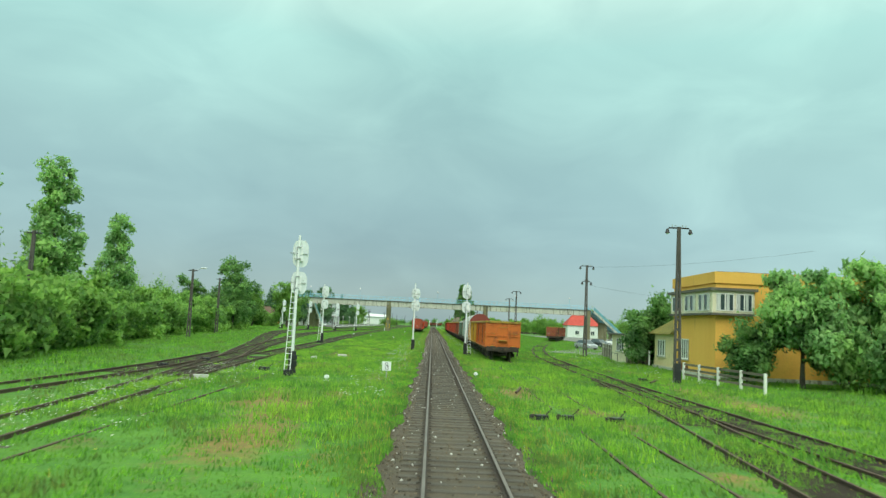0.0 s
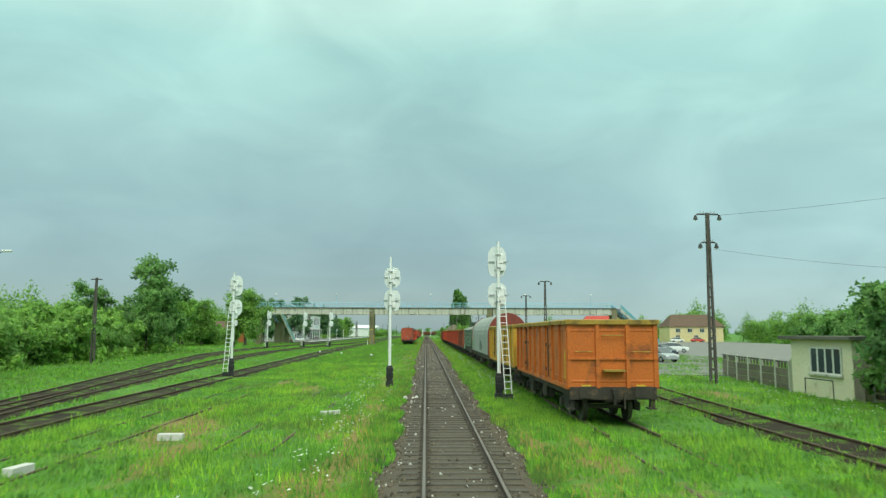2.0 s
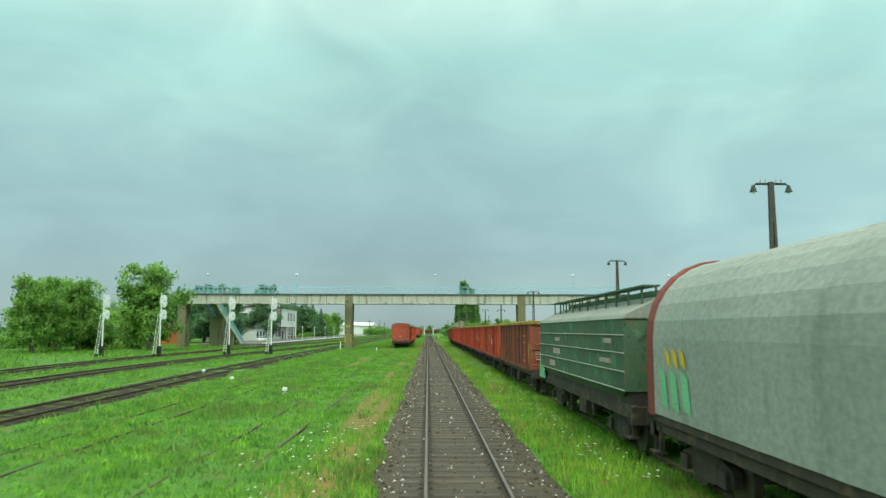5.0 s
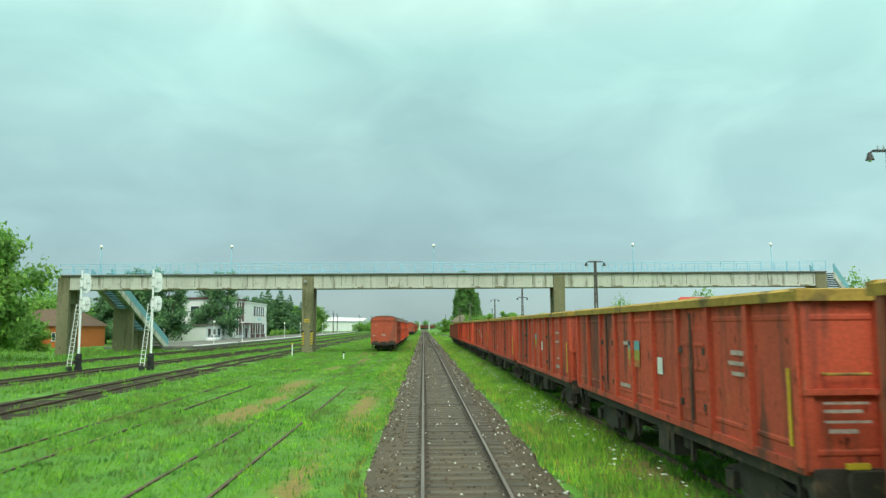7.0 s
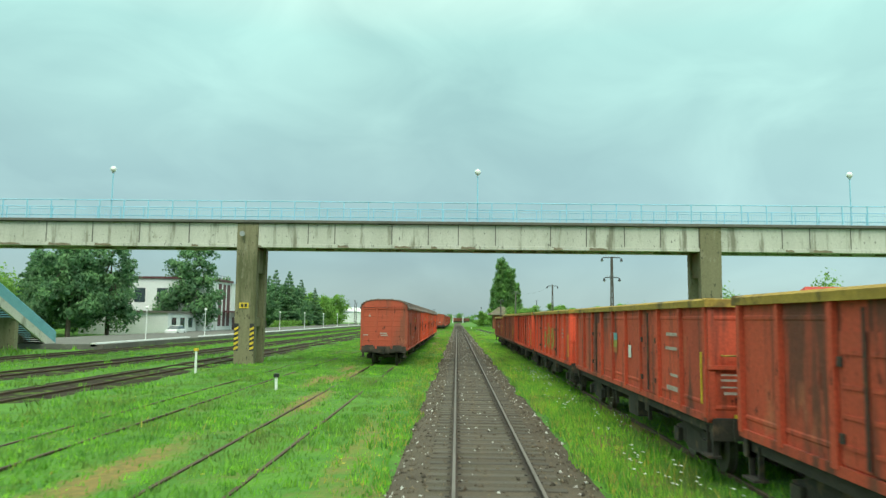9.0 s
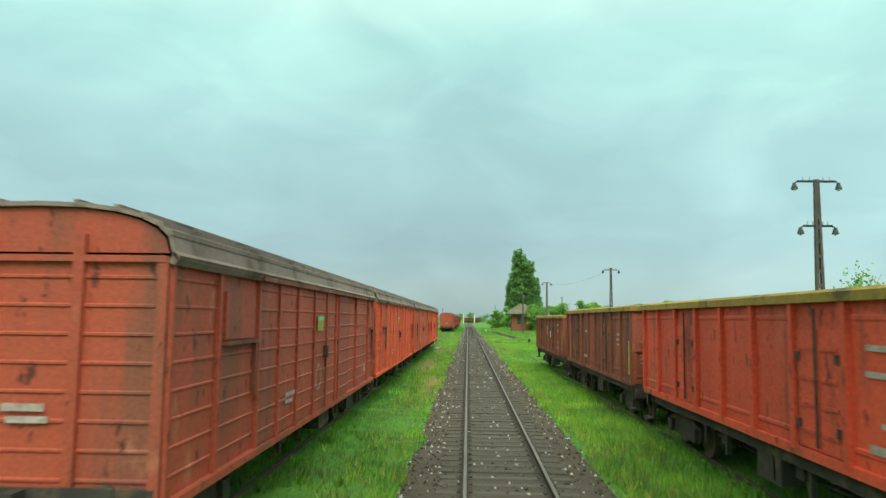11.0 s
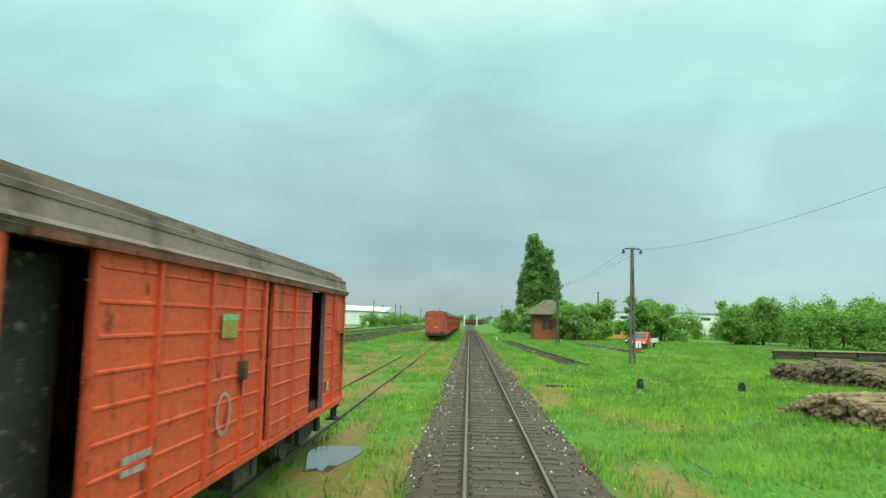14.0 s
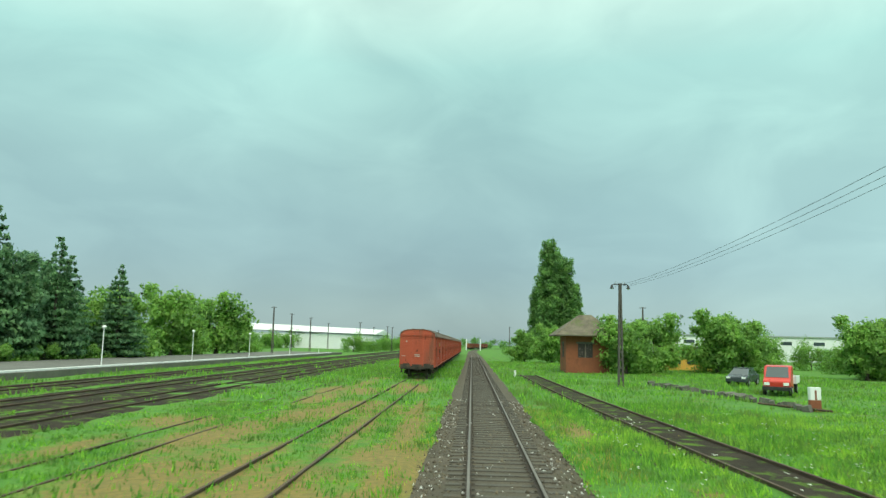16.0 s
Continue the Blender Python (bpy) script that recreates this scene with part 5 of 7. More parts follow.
VX = -5.3
van(VX, 219.9, M_VAN3, "dull red covered van with ribbed sides and curved grey roof")
van(VX, 237.2, M_VAN, "vermilion covered van with closed sliding doors", "psdddddddffps")
van(VX, 254.9, M_VAN2, "faded red covered van with a narrow doorway standing open", "psdddddoddops", VAN_EDGES=VAN_EDGES[:7] + (10.2, 10.55, 11.9, 13.3, 13.95, 14.9, 16.5))
van(VX, 272.1, M_VAN, "vermilion covered van with two doorways standing open", "psodddddoddops", VAN_EDGES=(0.0, 1.55, 3.0, 4.3, 5.5, 7.0, 8.3, 9.25, 9.45, 9.85, 11.2, 12.6, 14.05, 15.2, 16.5))
far_van = van(VX, 371.2, M_VAN3, "dull red covered van standing farther along the siding")
for k, y in enumerate((388.6, 406.0, 423.4, 440.8, 458.2, 475.6, 493.0, 510.4)):
    copy_thing(far_van, pose(VX, y, -0.05))
for y, x, a in ((170.0, 27.2, -13), (184.4, 30.6, -13)):
    copy_thing(bpy.data.objects["gondola_wagon.002"], pose(x, y, -0.05, 0, 0, a))
# far rake of gondolas across the end of the line
far_gondola = gondola(-2.6, 706.0, 12.9, M_BROWN_W, M_BROWN_W, "rust-brown open gondola wagon far along the yard")
for k in range(1, 8):
    y_ = 706 + 13.8 * k
    copy_thing(far_gondola, pose(float(np.interp(y_, MAIN_LINE[:, 1], MAIN_LINE[:, 0])) - 5.3, y_, -0.05, 0, 0, -1.5 - 1.1 * k))


# ---- poles, lamps, wires ----
def lattice_pole(x, y, tall, label, arms=((0.0, 0.9),), lamps=True, turn=0.0, material=M_POLE, ladder=True):
    """A pierced concrete pole: two legs that close towards the top, rungs, steel arms."""
    p = thing("utility_pole", (x, y, -0.2), label, "pole", "yard poles", turn=turn)
    tall += 0.2
    legs = Shape()
    for s in (-1, 1):
        legs.add([(s * 0.17 - 0.065, -0.11, 0), (s * 0.17 + 0.065, -0.11, 0), (s * 0.17 + 0.065, 0.11, 0), (s * 0.17 - 0.065, 0.11, 0),
                  (s * 0.05 - 0.05, -0.08, tall), (s * 0.05 + 0.05, -0.08, tall), (s * 0.05 + 0.05, 0.08, tall), (s * 0.05 - 0.05, 0.08, tall)],
                 [(0, 3, 2, 1), (4, 5, 6, 7), (0, 1, 5, 4), (1, 2, 6, 5), (2, 3, 7, 6), (3, 0, 4, 7)])
    z = 0.8
    while z < tall - 1.6:
        u = 0.17 - 0.12 * z / tall
        legs.box(-u, u, -0.07, 0.07, z, z + 0.16)
        z += 0.62
    legs.box(-0.1, 0.1, -0.075, 0.075, tall - 1.7, tall)
    part("shaft", legs, material, p)
    for drop, half in arms:
        a = part("crossarm", Shape().box(-half, half, -0.05, 0.05, tall - drop - 0.12, tall - drop - 0.04), M_BLACK, p, "dark steel crossarm")
        for s in (-1, 1):
            if lamps or 0.1 < drop < 0.2:
                lp = part("lamp", Shape().rod((s * half, 0, tall - drop - 0.08), (s * (half + 0.12), 0, tall - drop - 0.16), 0.03).rod((s * (half + 0.12), 0, tall - drop - 0.14), (s * (half + 0.12), 0, tall - drop - 0.42), 0.06, 0.15, 12), M_BLACK, a, "dark bell lamp")
                part("bulb", Shape().ball((s * (half + 0.12), 0, tall - drop - 0.42), 0.07), M_GLOBE, lp, "glass bulb", True)
            for k in (0.35, 0.7):
                part("insulator", Shape().rod((s * half * k, 0, tall - drop - 0.04), (s * half * k, 0, tall - drop + 0.12), 0.035, 0.025), M_GREY_METAL, a)
    return p


POLE_LABEL = "tall pierced concrete pole with lamps on a crossarm"
lattice_pole(14.4, 45.2, 9.55, POLE_LABEL, ((0.0, 0.6),))
part("guard_box", Shape().box(-0.21, 0.21, -0.16, 0.16, 0.0, 1.3), M_BLACK, bpy.data.objects["utility_pole"], "dark box round the foot")
lattice_pole(16.56, 82.9, 10.2, POLE_LABEL, ((0.0, 0.62), (1.75, 0.38)))
base_pole = lattice_pole(13.5, 126.0, 9.0, POLE_LABEL, ((0.0, 0.62),))
lattice_pole(14.5, 291.0, 8.45, "tall pierced concrete pole with a peaked top and two lamps", ((0.15, 0.72),), lamps=False)
for x, y in ((15.85, 160.0), (13.5, 195.0)):
    copy_thing(base_pole, pose(x, y, -0.2 if y < 190 or y > 200 else -1.1))
lattice_pole(13.95, 243.4, 8.9, POLE_LABEL, ((0.0, 0.8), (1.9, 0.6)))
lattice_pole(11.38, 325.55, 8.55, "weathered pierced concrete pole with two bell lamps", ((0.0, 0.55),), material=M_DARK_CONCRETE, turn=8)
lattice_pole(10.8, 367.0, 7.85, "slim concrete pole carrying wires and lamps", ((0.0, 0.55),), turn=10)
for x, y, h in ((-28.6, 50.8, 8.0), (-29.2, 86.6, 7.9), (-33.4, 112.0, 8.2), (-46.0, 172.0, 9.5), (-39.4, 451.0, 9.3), (-44.0, 505.0, 9.0), (-36, 540, 9), (-33, 590, 9), (-42.5, 478, 9), (-50, 560, 9), (-41, 610, 9), (-28, 560, 8), (-24, 620, 8), (-14, 600, 8), (12, 560, 9), (27, 430, 9.5)):
    lattice_pole(x, y, h, "old concrete pole with a short crossarm among bushes", ((0.1, 0.55),), lamps=False)
arm = thing("lamp_arm", (-29.2, 86.6, 7.7), "pale street lamp head on a bent arm", "lamp")
part("tube", Shape().rod((0, 0, 0), (1.1, 0, 0.35), 0.03), M_GREY_METAL, arm)
part("lamp_head", Shape().box(0.95, 1.6, -0.12, 0.12, 0.3, 0.44), M_WHITE, arm, "white lamp head", edge=0.05)


def wire(a, b, sag, n=16, r=0.008):
    """One slack tube of five sides between two points."""
    s = Shape()
    a, b = Vector(a), Vector(b)
    out = Vector((b.y - a.y, a.x - b.x, 0)).normalized()
    k = 5
    for i in range(n + 1):
        u = i / n
        q = a.lerp(b, u) - Vector((0, 0, sag * 4 * u * (1 - u)))
        s.v += [tuple(q + (out * math.cos(2 * math.pi * j / k) + Vector((0, 0, 1)) * math.sin(2 * math.pi * j / k)) * r) for j in range(k)]
    s.f += [(i * k + j, i * k + (j + 1) % k, (i + 1) * k + (j + 1) % k, (i + 1) * k + j) for i in range(n) for j in range(k)]
    return single("wire", s, M_BLACK, "thin dark overhead wire hung between poles", "wire", "overhead wires")


for k in (-0.5, 0.0, 0.5):
    wire((11.38 + k, 325.55, 8.35), (10.8 + k * 0.9, 367.0, 7.6), 0.5)
wire((14.5, 291.0, 8.3), (11.38, 325.55, 8.35), 0.7)
wire((16.56, 82.9, 8.0), (38.0, 80.0, 6.4), 0.5)
wire((16.56, 82.9, 10.0), (36.0, 70.0, 11.5), 0.4)


# ---- small lineside things ----
def board(x, y):
    b = thing("lineside_board", (x, y, -0.27), "small white lineside number board on a post", "sign")
    part("post", Shape().rod((0, 0, 0), (0, 0, 0.75), 0.022), M_GREY_METAL, b)
    part("panel", Shape().box(-0.23, 0.23, -0.02, 0.0, 0.6, 1.06), M_WHITE, b, edge=0.006)
    ring_ = Shape()
    ring_.add([(k * math.cos(q * math.pi / 8), -0.024, 0.93 + k * math.sin(q * math.pi / 8)) for k in (0.085, 0.055) for q in range(16)], [(q, (q + 1) % 16, 16 + (q + 1) % 16, 16 + q) for q in range(16)])
    part("mark", ring_.box(0.0, 0.1, -0.026, -0.022, 0.84, 0.86), M_BLACK, b, "dark ring mark")
    text = bpy.data.curves.new("numerals", "FONT")
    text.body, text.size, text.align_x, text.extrude = "15", 0.26, "CENTER", 0.003
    holder = new("numerals", text)
    me = bpy.data.meshes.new_from_object(holder.evaluated_get(bpy.context.evaluated_depsgraph_get()))
    bpy.data.objects.remove(holder)
    me.materials.append(M_BLACK)
    num = part("numerals", me, M_BLACK, b, "black numerals 15")
    num.matrix_basis = pose(0, -0.024, 0.65, 90)


board(-2.97, 38.1)


def dwarf(x, y, body, label, h=0.55):
    d = thing("dwarf_signal", (x, y, -0.2), label, "signal", "dwarf signals")
    part("foot", Shape().rod((0, 0, 0), (0, 0, 0.3), 0.07).box(-0.2, 0.2, -0.15, 0.15, 0.0, 0.12), M_PALE_STONE, d)
    part("head", Shape().prism([(-0.19, 0.3), (0.19, 0.3), (0.21, 0.3 + h * 0.6), (0.1, 0.3 + h), (-0.1, 0.3 + h), (-0.21, 0.3 + h * 0.6)], -0.13, 0.13), body, d, edge=0.03)
    part("visor", Shape().rod((0, 0.13, 0.3 + h * 0.6), (0, 0.3, 0.3 + h * 0.58), 0.1, n=10), M_BLACK, d)
    return d


white_dwarf = dwarf(1.93, 43.0, M_WHITE, "white ground signal lantern beside the track", 0.3)
white_dwarf.scale = (0.58, 0.58, 0.58)
for x, y in ((-5.75, 36.2), (-12.3, 140.4), (-7.6, 132.2), (-16.4, 148.5)):
    copy_thing(white_dwarf, pose(x, y, -0.2)).scale = (0.6, 0.6, 0.55)
small_a = dwarf(6.85, 303.4, M_BLACK, "black ground signal on a pale foot in the grass", 0.55)
small_b = dwarf(11.2, 303.2, M_BLACK, "black ground signal on a pale foot near the log piles", 0.5)
for d in (small_a, small_b):
    d.scale = (0.72, 0.72, 0.8)
post = thing("marker_post", (3.3, 378.0, -0.2), "short white painted marker post beside the track", "marker post")
part("shaft", Shape().rod((0, 0, 0), (0, 0, 0.75), 0.11, 0.09, 10), M_WHITE, post)
for x, y in ((-14.4, 212.2), (-8.2, 204.3)):
    post = thing("marker_post", (x, y, -0.2), "short white marker post with a yellow top", "marker post", "marker posts")
    h = 1.2 if x < -10 else 0.55
    part("shaft", Shape().box(-0.05, 0.05, -0.05, 0.05, 0, h), M_WHITE, post, edge=0.01)
    part("cap", Shape().box(-0.1, 0.1, -0.1, 0.1, h, h + 0.15), M_YELLOW if x < -10 else M_BLACK, post)
stake = thing("boundary_marker", (17.0, 348.4, -0.2), "white and rusty boundary marker in tall grass", "marker post")
part("lower_block", Shape().box(-0.28, 0.28, -0.15, 0.15, 0, 0.6), M_BRICK, stake, edge=0.02)
part("upper_block", Shape().box(-0.28, 0.28, -0.15, 0.15, 0.6, 1.25), M_WHITE, stake, edge=0.02)
part("stripe", Shape().box(-0.05, 0.05, -0.157, -0.15, 0.62, 1.1), M_BRICK, stake)
for x, y, a in ((-11.3, 34.4, 12), (-4.2, 66.0, 30), (-7.9, 60.0, 0), (-9.4, 55.0, 80)):
    single("concrete_block", Shape().box(-0.35, 0.35, -0.12, 0.12, -0.22, 0.02, pose(x, y, 0, 0, 0, a)), M_PALE_STONE, "pale concrete cable cover lying in the grass", "block", "loose blocks", edge=0.02)
for x, y, s in ((-1.25, 73.2, 0.13), (-1.75, 72.8, 0.16), (-1.1, 104, 0.1)):
    single("litter", Shape().box(x - s, x + s, y - s, y + s * 0.7, -0.19, -0.12).ball((x + 0.1, y, -0.12), s * 0.6), M_PALE_STONE, "crumpled pale litter on the ballast", "litter", "litter")
single("blue_litter", Shape().box(0.35, 0.55, 249.9, 250.25, -0.17, -0.13, None), M_BLUE_RAIL, "scrap of blue and white packaging between the rails", "litter")
# loose old rails and rubble in the grass
for x, y, a in ((3.0, 24.4, 10), (3.9, 24.6, -8), (5.5, 24.5, 20), (-9.8, 41.0, 5), (-14.9, 47.0, 30), (-15.2, 40.5, -12), (12.6, 46.0, 15)):
    pm = thing("point_machine", (x, y, -0.2), "small black point lever box beside the track", "point machine", "point machines", turn=a)
    part("case", Shape().box(-0.2, 0.2, -0.14, 0.14, 0.03, 0.24).box(-0.28, 0.28, -0.18, 0.18, 0.0, 0.05), M_BLACK, pm, edge=0.015)
    part("lever", Shape().rod((0.1, 0, 0.2), (0.34, 0.05, 0.42), 0.018, 0.014).ball((0.34, 0.05, 0.43), 0.035, 8, 5), M_UNDER, pm)
    part("weight", Shape().rod((-0.3, -0.09, 0.16), (-0.3, 0.09, 0.16), 0.1, n=12), M_UNDER, pm, "round counterweight")
for x0, y0, x1, y1 in ((3.2, 33.5, 3.7, 36.0), (12.4, 44.0, 13.6, 46.5), (2.9, 305.0, 4.3, 304.6), (8.5, 310.0, 10.0, 309.0), (15.5, 352, 17.2, 347)):
    single("loose_rail", Shape().rod((x0, y0, -0.08), (x1, y1, -0.05), 0.06, n=6), M_OLD_RAIL, "short rusty loose rail lying in the grass", "rail", "loose rails")
for i in range(26):
    u = i / 25
    x, y = 14.0 + 2.6 * u + rng.uniform(-0.25, 0.25), 372 - 24 * u + rng.uniform(-0.3, 0.3)
    s = rng.uniform(0.12, 0.3)
    single("rubble", Shape().box(-s, s, -s * 0.7, s * 0.8, -0.25, s * 0.55, pose(x, y, 0, rng.uniform(-15, 15), rng.uniform(-15, 15), rng.uniform(0, 90))), M_DARK_CONCRETE, "dark broken concrete rubble in a low row", "rubble", "rubble row")


def log_pile(at, length, turn, rows, deep, label):
    """Short lengths of timber heaped in a row, ends outward; those that cannot be told apart are joined."""
    pile = thing("log_pile", (*at, -0.2), label, "log pile", "log piles", turn=turn)
    half, count, rest = length / 2, 0, Shape()
    cols = max(round(deep / 1.2), 1)
    for r in range(rows):
        x = -half + r * rng.uniform(0.12, 0.3)
        top = 1.0 - 0.3 * rng.random()
        while x < half - r * 0.15:
            rad = rng.uniform(0.05, 0.105)
            heap = 0.145 * r * (0.85 + 0.25 * math.sin(x * 1.3 + 0.7) * top) + rad
            for c in range(cols):
                if c and r < rows - 1 and x > -half + 1.0:
                    continue
                ln = deep / cols * rng.uniform(0.75, 1.1)
                y0 = (c + 0.5) * deep / cols - deep / 2 + rng.uniform(-0.25, 0.25)
                s = Shape() if count < 170 else rest
                s.rod((x, y0 - ln / 2, heap), (x + rng.uniform(-0.3, 0.3), y0 + ln / 2, heap + rng.uniform(-0.04, 0.08)), rad, rad * 0.85, 7)
                if count < 170:
                    part("log", s, M_LOG, pile)
                count += 1
            x += rad * 2 + rng.uniform(0.0, 0.05)
    if rest.v:
        tagged(part("stacked_timber", rest, M_LOG, pile), kind="stuff")


log_pile((13.6, 291.2), 13.4, -70, 6, 2.4, "low heap of pale weathered timber lengths in the grass")
log_pile((20.8, 305.5), 19.0, -70, 8, 2.4, "long stack of weathered brown timber lengths")
log_pile((25.5, 311.0), 19.0, -70, 7, 2.4, "second long stack of brown timber lengths behind the first")
for x_, y_, a_ in ((16.3, 285.6, 8), (16.6, 286.3, 14), (16.2, 287.2, 4), (17.0, 288.0, 20), (16.7, 285.0, -6)):
    single("plank", Shape().box(-1.5, 1.5, -0.11, 0.11, -0.21, -0.1, pose(x_, y_, 0.04, 0, 0, a_)), M_LOG, "weathered plank lying beside the timber heap", "plank", "loose planks")
ramp_ = thing("timber_ramp", (27.5, 340.0, -0.2), "long low bank of dark stacked beams with a pale top", "timber stack", turn=4)
for k_ in range(7):
    for r_ in range(4):
        part("beam", Shape().box(k_ * 4.0 + 0.03 + rng.uniform(0, 0.15), k_ * 4.0 + 3.9, rng.uniform(0, 0.12), 0.45, r_ * 0.21, r_ * 0.21 + 0.2), M_WOOD_SLEEPER, ramp_)
    part("top_board", Shape().box(k_ * 4.0, k_ * 4.0 + 3.97, -0.05, 2.4, 0.845, 0.9), M_LOG, ramp_, "pale weathered top board")


def level(x, y):
    """The height at which water stands in a hollow of the turf."""
    return GROUND_Z + 0.05 * float(waves(np.array([x]), np.array([y]), 3, 5.0)[0]) + 0.035


puddle = Shape()
o = [(-10.25 + 0.42 * math.cos(a) * (1 + 0.25 * math.sin(3 * a)), 321.5 + 2.6 * math.sin(a) * (1 + 0.2 * math.cos(2 * a))) for a in np.linspace(0, 2 * math.pi, 26)[:-1]]
single("puddle", puddle.prism(o, -0.3, level(-10.25, 321.5), "z"), M_WATER, "shallow rain puddle lying between siding rails", "puddle", "puddles")
o = [(-3.7 + 0.5 * math.cos(a) * (1 + 0.3 * math.sin(3 * a)), 286.6 + 1.9 * math.sin(a) * (1 + 0.25 * math.cos(2 * a))) for a in np.linspace(0, 2 * math.pi, 26)[:-1]]
single("puddle", Shape().prism(o, -0.3, level(-3.7, 286.6), "z"), M_WATER, "small rain puddle beside the open van", "puddle", "puddles")


# ---- buildings ----
def window(parent, at, wide, high, face, panes=2, depth=0.06, curtain=False, sill=True):
    """A framed window on a wall; face: the way the wall looks ('-x' or '-y')."""
    x, y, z = at

    def B(u0, u1, d0, d1, z0, z1):
        if face == "-y":
            return Shape().box(x + u0, x + u1, y - d1, y - d0, z + z0, z + z1)
        return Shape().box(x - d1, x - d0, y + u0, y + u1, z + z0, z + z1)

    w = part("window", B(0, wide, 0.0, 0.02, 0, high), M_GLASS, parent, "dark window panes")
    f = 0.07
    for a in (B(0, wide, 0.004, depth, 0, f), B(0, wide, 0.004, depth, high - f, high), B(0, f, 0.004, depth, f, high - f), B(wide - f, wide, 0.004, depth, f, high - f)):
        part("window_frame", a, M_FRAME, w)
    for i in range(1, panes):
        u = wide * i / panes
        part("mullion", B(u - 0.04, u + 0.04, 0.004, depth, f, high - f), M_FRAME, w)
    if curtain:
        for i in range(panes):
            u = wide * i / panes
            part("curtain", B(u + 0.1, u + wide / panes * 0.5, 0.021, 0.026, f, high - f), M_CURTAIN, w)
    if sill:
        part("sill", B(-0.08, wide + 0.08, 0.0, 0.16, -0.09, 0.0), M_CONCRETE, w)


box_house = thing("signal_box", (0, 0, 0), "ochre two-storey railway signal box with a corner bay window", "building")
WX, WY, WF = 19.1, 51.3, 60.2
part("wall", Shape().box(WX, 30.5, WY, WF, -0.4, 6.9), M_OCHRE, box_house)
part("parapet", Shape().box(WX - 0.12, 30.6, WY - 0.12, WF + 0.1, 6.6, 7.4), M_OCHRE, box_house)
part("roof", Shape().box(WX + 0.2, 30.3, WY + 0.2, WF - 0.2, 7.41, 7.45), M_DARK_CONCRETE, box_house)
for x, y in ((24.0, 59.0), (27.0, 60.0)):
    ch = part("chimney", Shape().box(x - 0.5, x + 0.5, y - 0.4, y + 0.4, 7.3, 8.0), M_DARK_CONCRETE, box_house)
    part("chimney_cap", Shape().box(x - 0.6, x + 0.6, y - 0.5, y + 0.5, 8.0, 8.12), M_CONCRETE, ch)
part("bay", Shape().box(WX - 0.35, WX + 2.6, WY - 0.35, WF - 0.3, 4.5, 6.05), M_PALE_CREAM, box_house, "cream corner bay")
part("bay_roof", Shape().box(WX - 0.55, WX + 2.8, WY - 0.55, WF, 6.05, 6.25), M_DARK_CONCRETE, box_house, "dark bay roof")
part("bay_sill", Shape().box(WX - 0.45, WX + 2.7, WY - 0.45, WF - 0.2, 4.35, 4.5), M_DARK_CONCRETE, box_house)
for y in (WY + 0.1, WY + 3.0, WY + 5.9):
    window(box_house, (WX - 0.35, y, 4.65), 2.2, 1.22, "-x", 2, curtain=True, sill=False)
window(box_house, (WX - 0.1, WY - 0.35, 4.65), 1.25, 1.22, "-y", 2, curtain=True, sill=False)
window(box_house, (WX + 1.3, WY - 0.35, 4.65), 1.15, 1.22, "-y", 2, curtain=True, sill=False)
window(box_house, (WX, 56.6, 1.0), 2.0, 1.55, "-x", 4, curtain=True)
part("hatch", Shape().box(WX - 0.04, WX, 56.7, 58.3, -0.3, 0.65), M_BRICK, box_house, "rusty red cellar hatch")
part("annex_wall", Shape().box(WX + 0.1, 23.5, WF, 65.6, -0.4, 2.9), M_CREAM, box_house, "cream ground-floor annex")
part("annex_roof", Shape().add([(WX - 0.35, WF, 2.85), (WX - 0.35, 66.3, 2.85), (24.0, 66.3, 2.85), (24.0, WF, 2.85), (WX + 1.6, WF, 4.75), (WX + 1.9, 62.6, 4.75), (23.5, 62.6, 4.75), (23.5, WF, 4.75)],
                               [(0, 3, 2, 1), (0, 1, 5, 4), (1, 2, 6, 5), (2, 3, 7, 6), (3, 0, 4, 7), (4, 5, 6, 7)]), M_MOSS_ROOF, box_house, "mossy hipped annex roof")
window(box_house, (WX + 0.1, 62.6, 0.95), 2.0, 1.4, "-x", 3, curtain=True)
part("plinth", Shape().box(WX - 0.05, WX + 0.05, WY - 0.05, 65.65, -0.4, 0.12).box(WX - 0.05, 30.5, WY - 0.05, WY, -0.3, 0.12), M_CONCRETE, box_house)

hut = thing("lineside_hut", (0, 0, 0), "pale cream flat-roofed lineside hut beside the fence", "building")
part("wall", Shape().box(18.0, 21.5, 70.8, 76.2, -0.3, 2.55), M_PALE_CREAM, hut)
part("roof", Shape().box(17.6, 21.9, 70.3, 76.8, 2.55, 2.72), M_DARK_CONCRETE, hut, "thin flat overhanging roof", edge=0.02)
window(hut, (18.0, 71.6, 0.95), 2.7, 1.25, "-x", 4, curtain=False)
part("door_screen", Shape().box(18.0, 18.06, 70.0, 70.75, -0.2, 1.7), M_TIMBER, hut)
part("rail", Shape().rod((17.3, 71.2, 0.75), (17.3, 73.6, 0.75), 0.025).rod((17.3, 71.2, -0.2), (17.3, 71.2, 0.75), 0.025).rod((17.3, 73.6, -0.2), (17.3, 73.6, 0.75), 0.025), M_BLACK, hut)

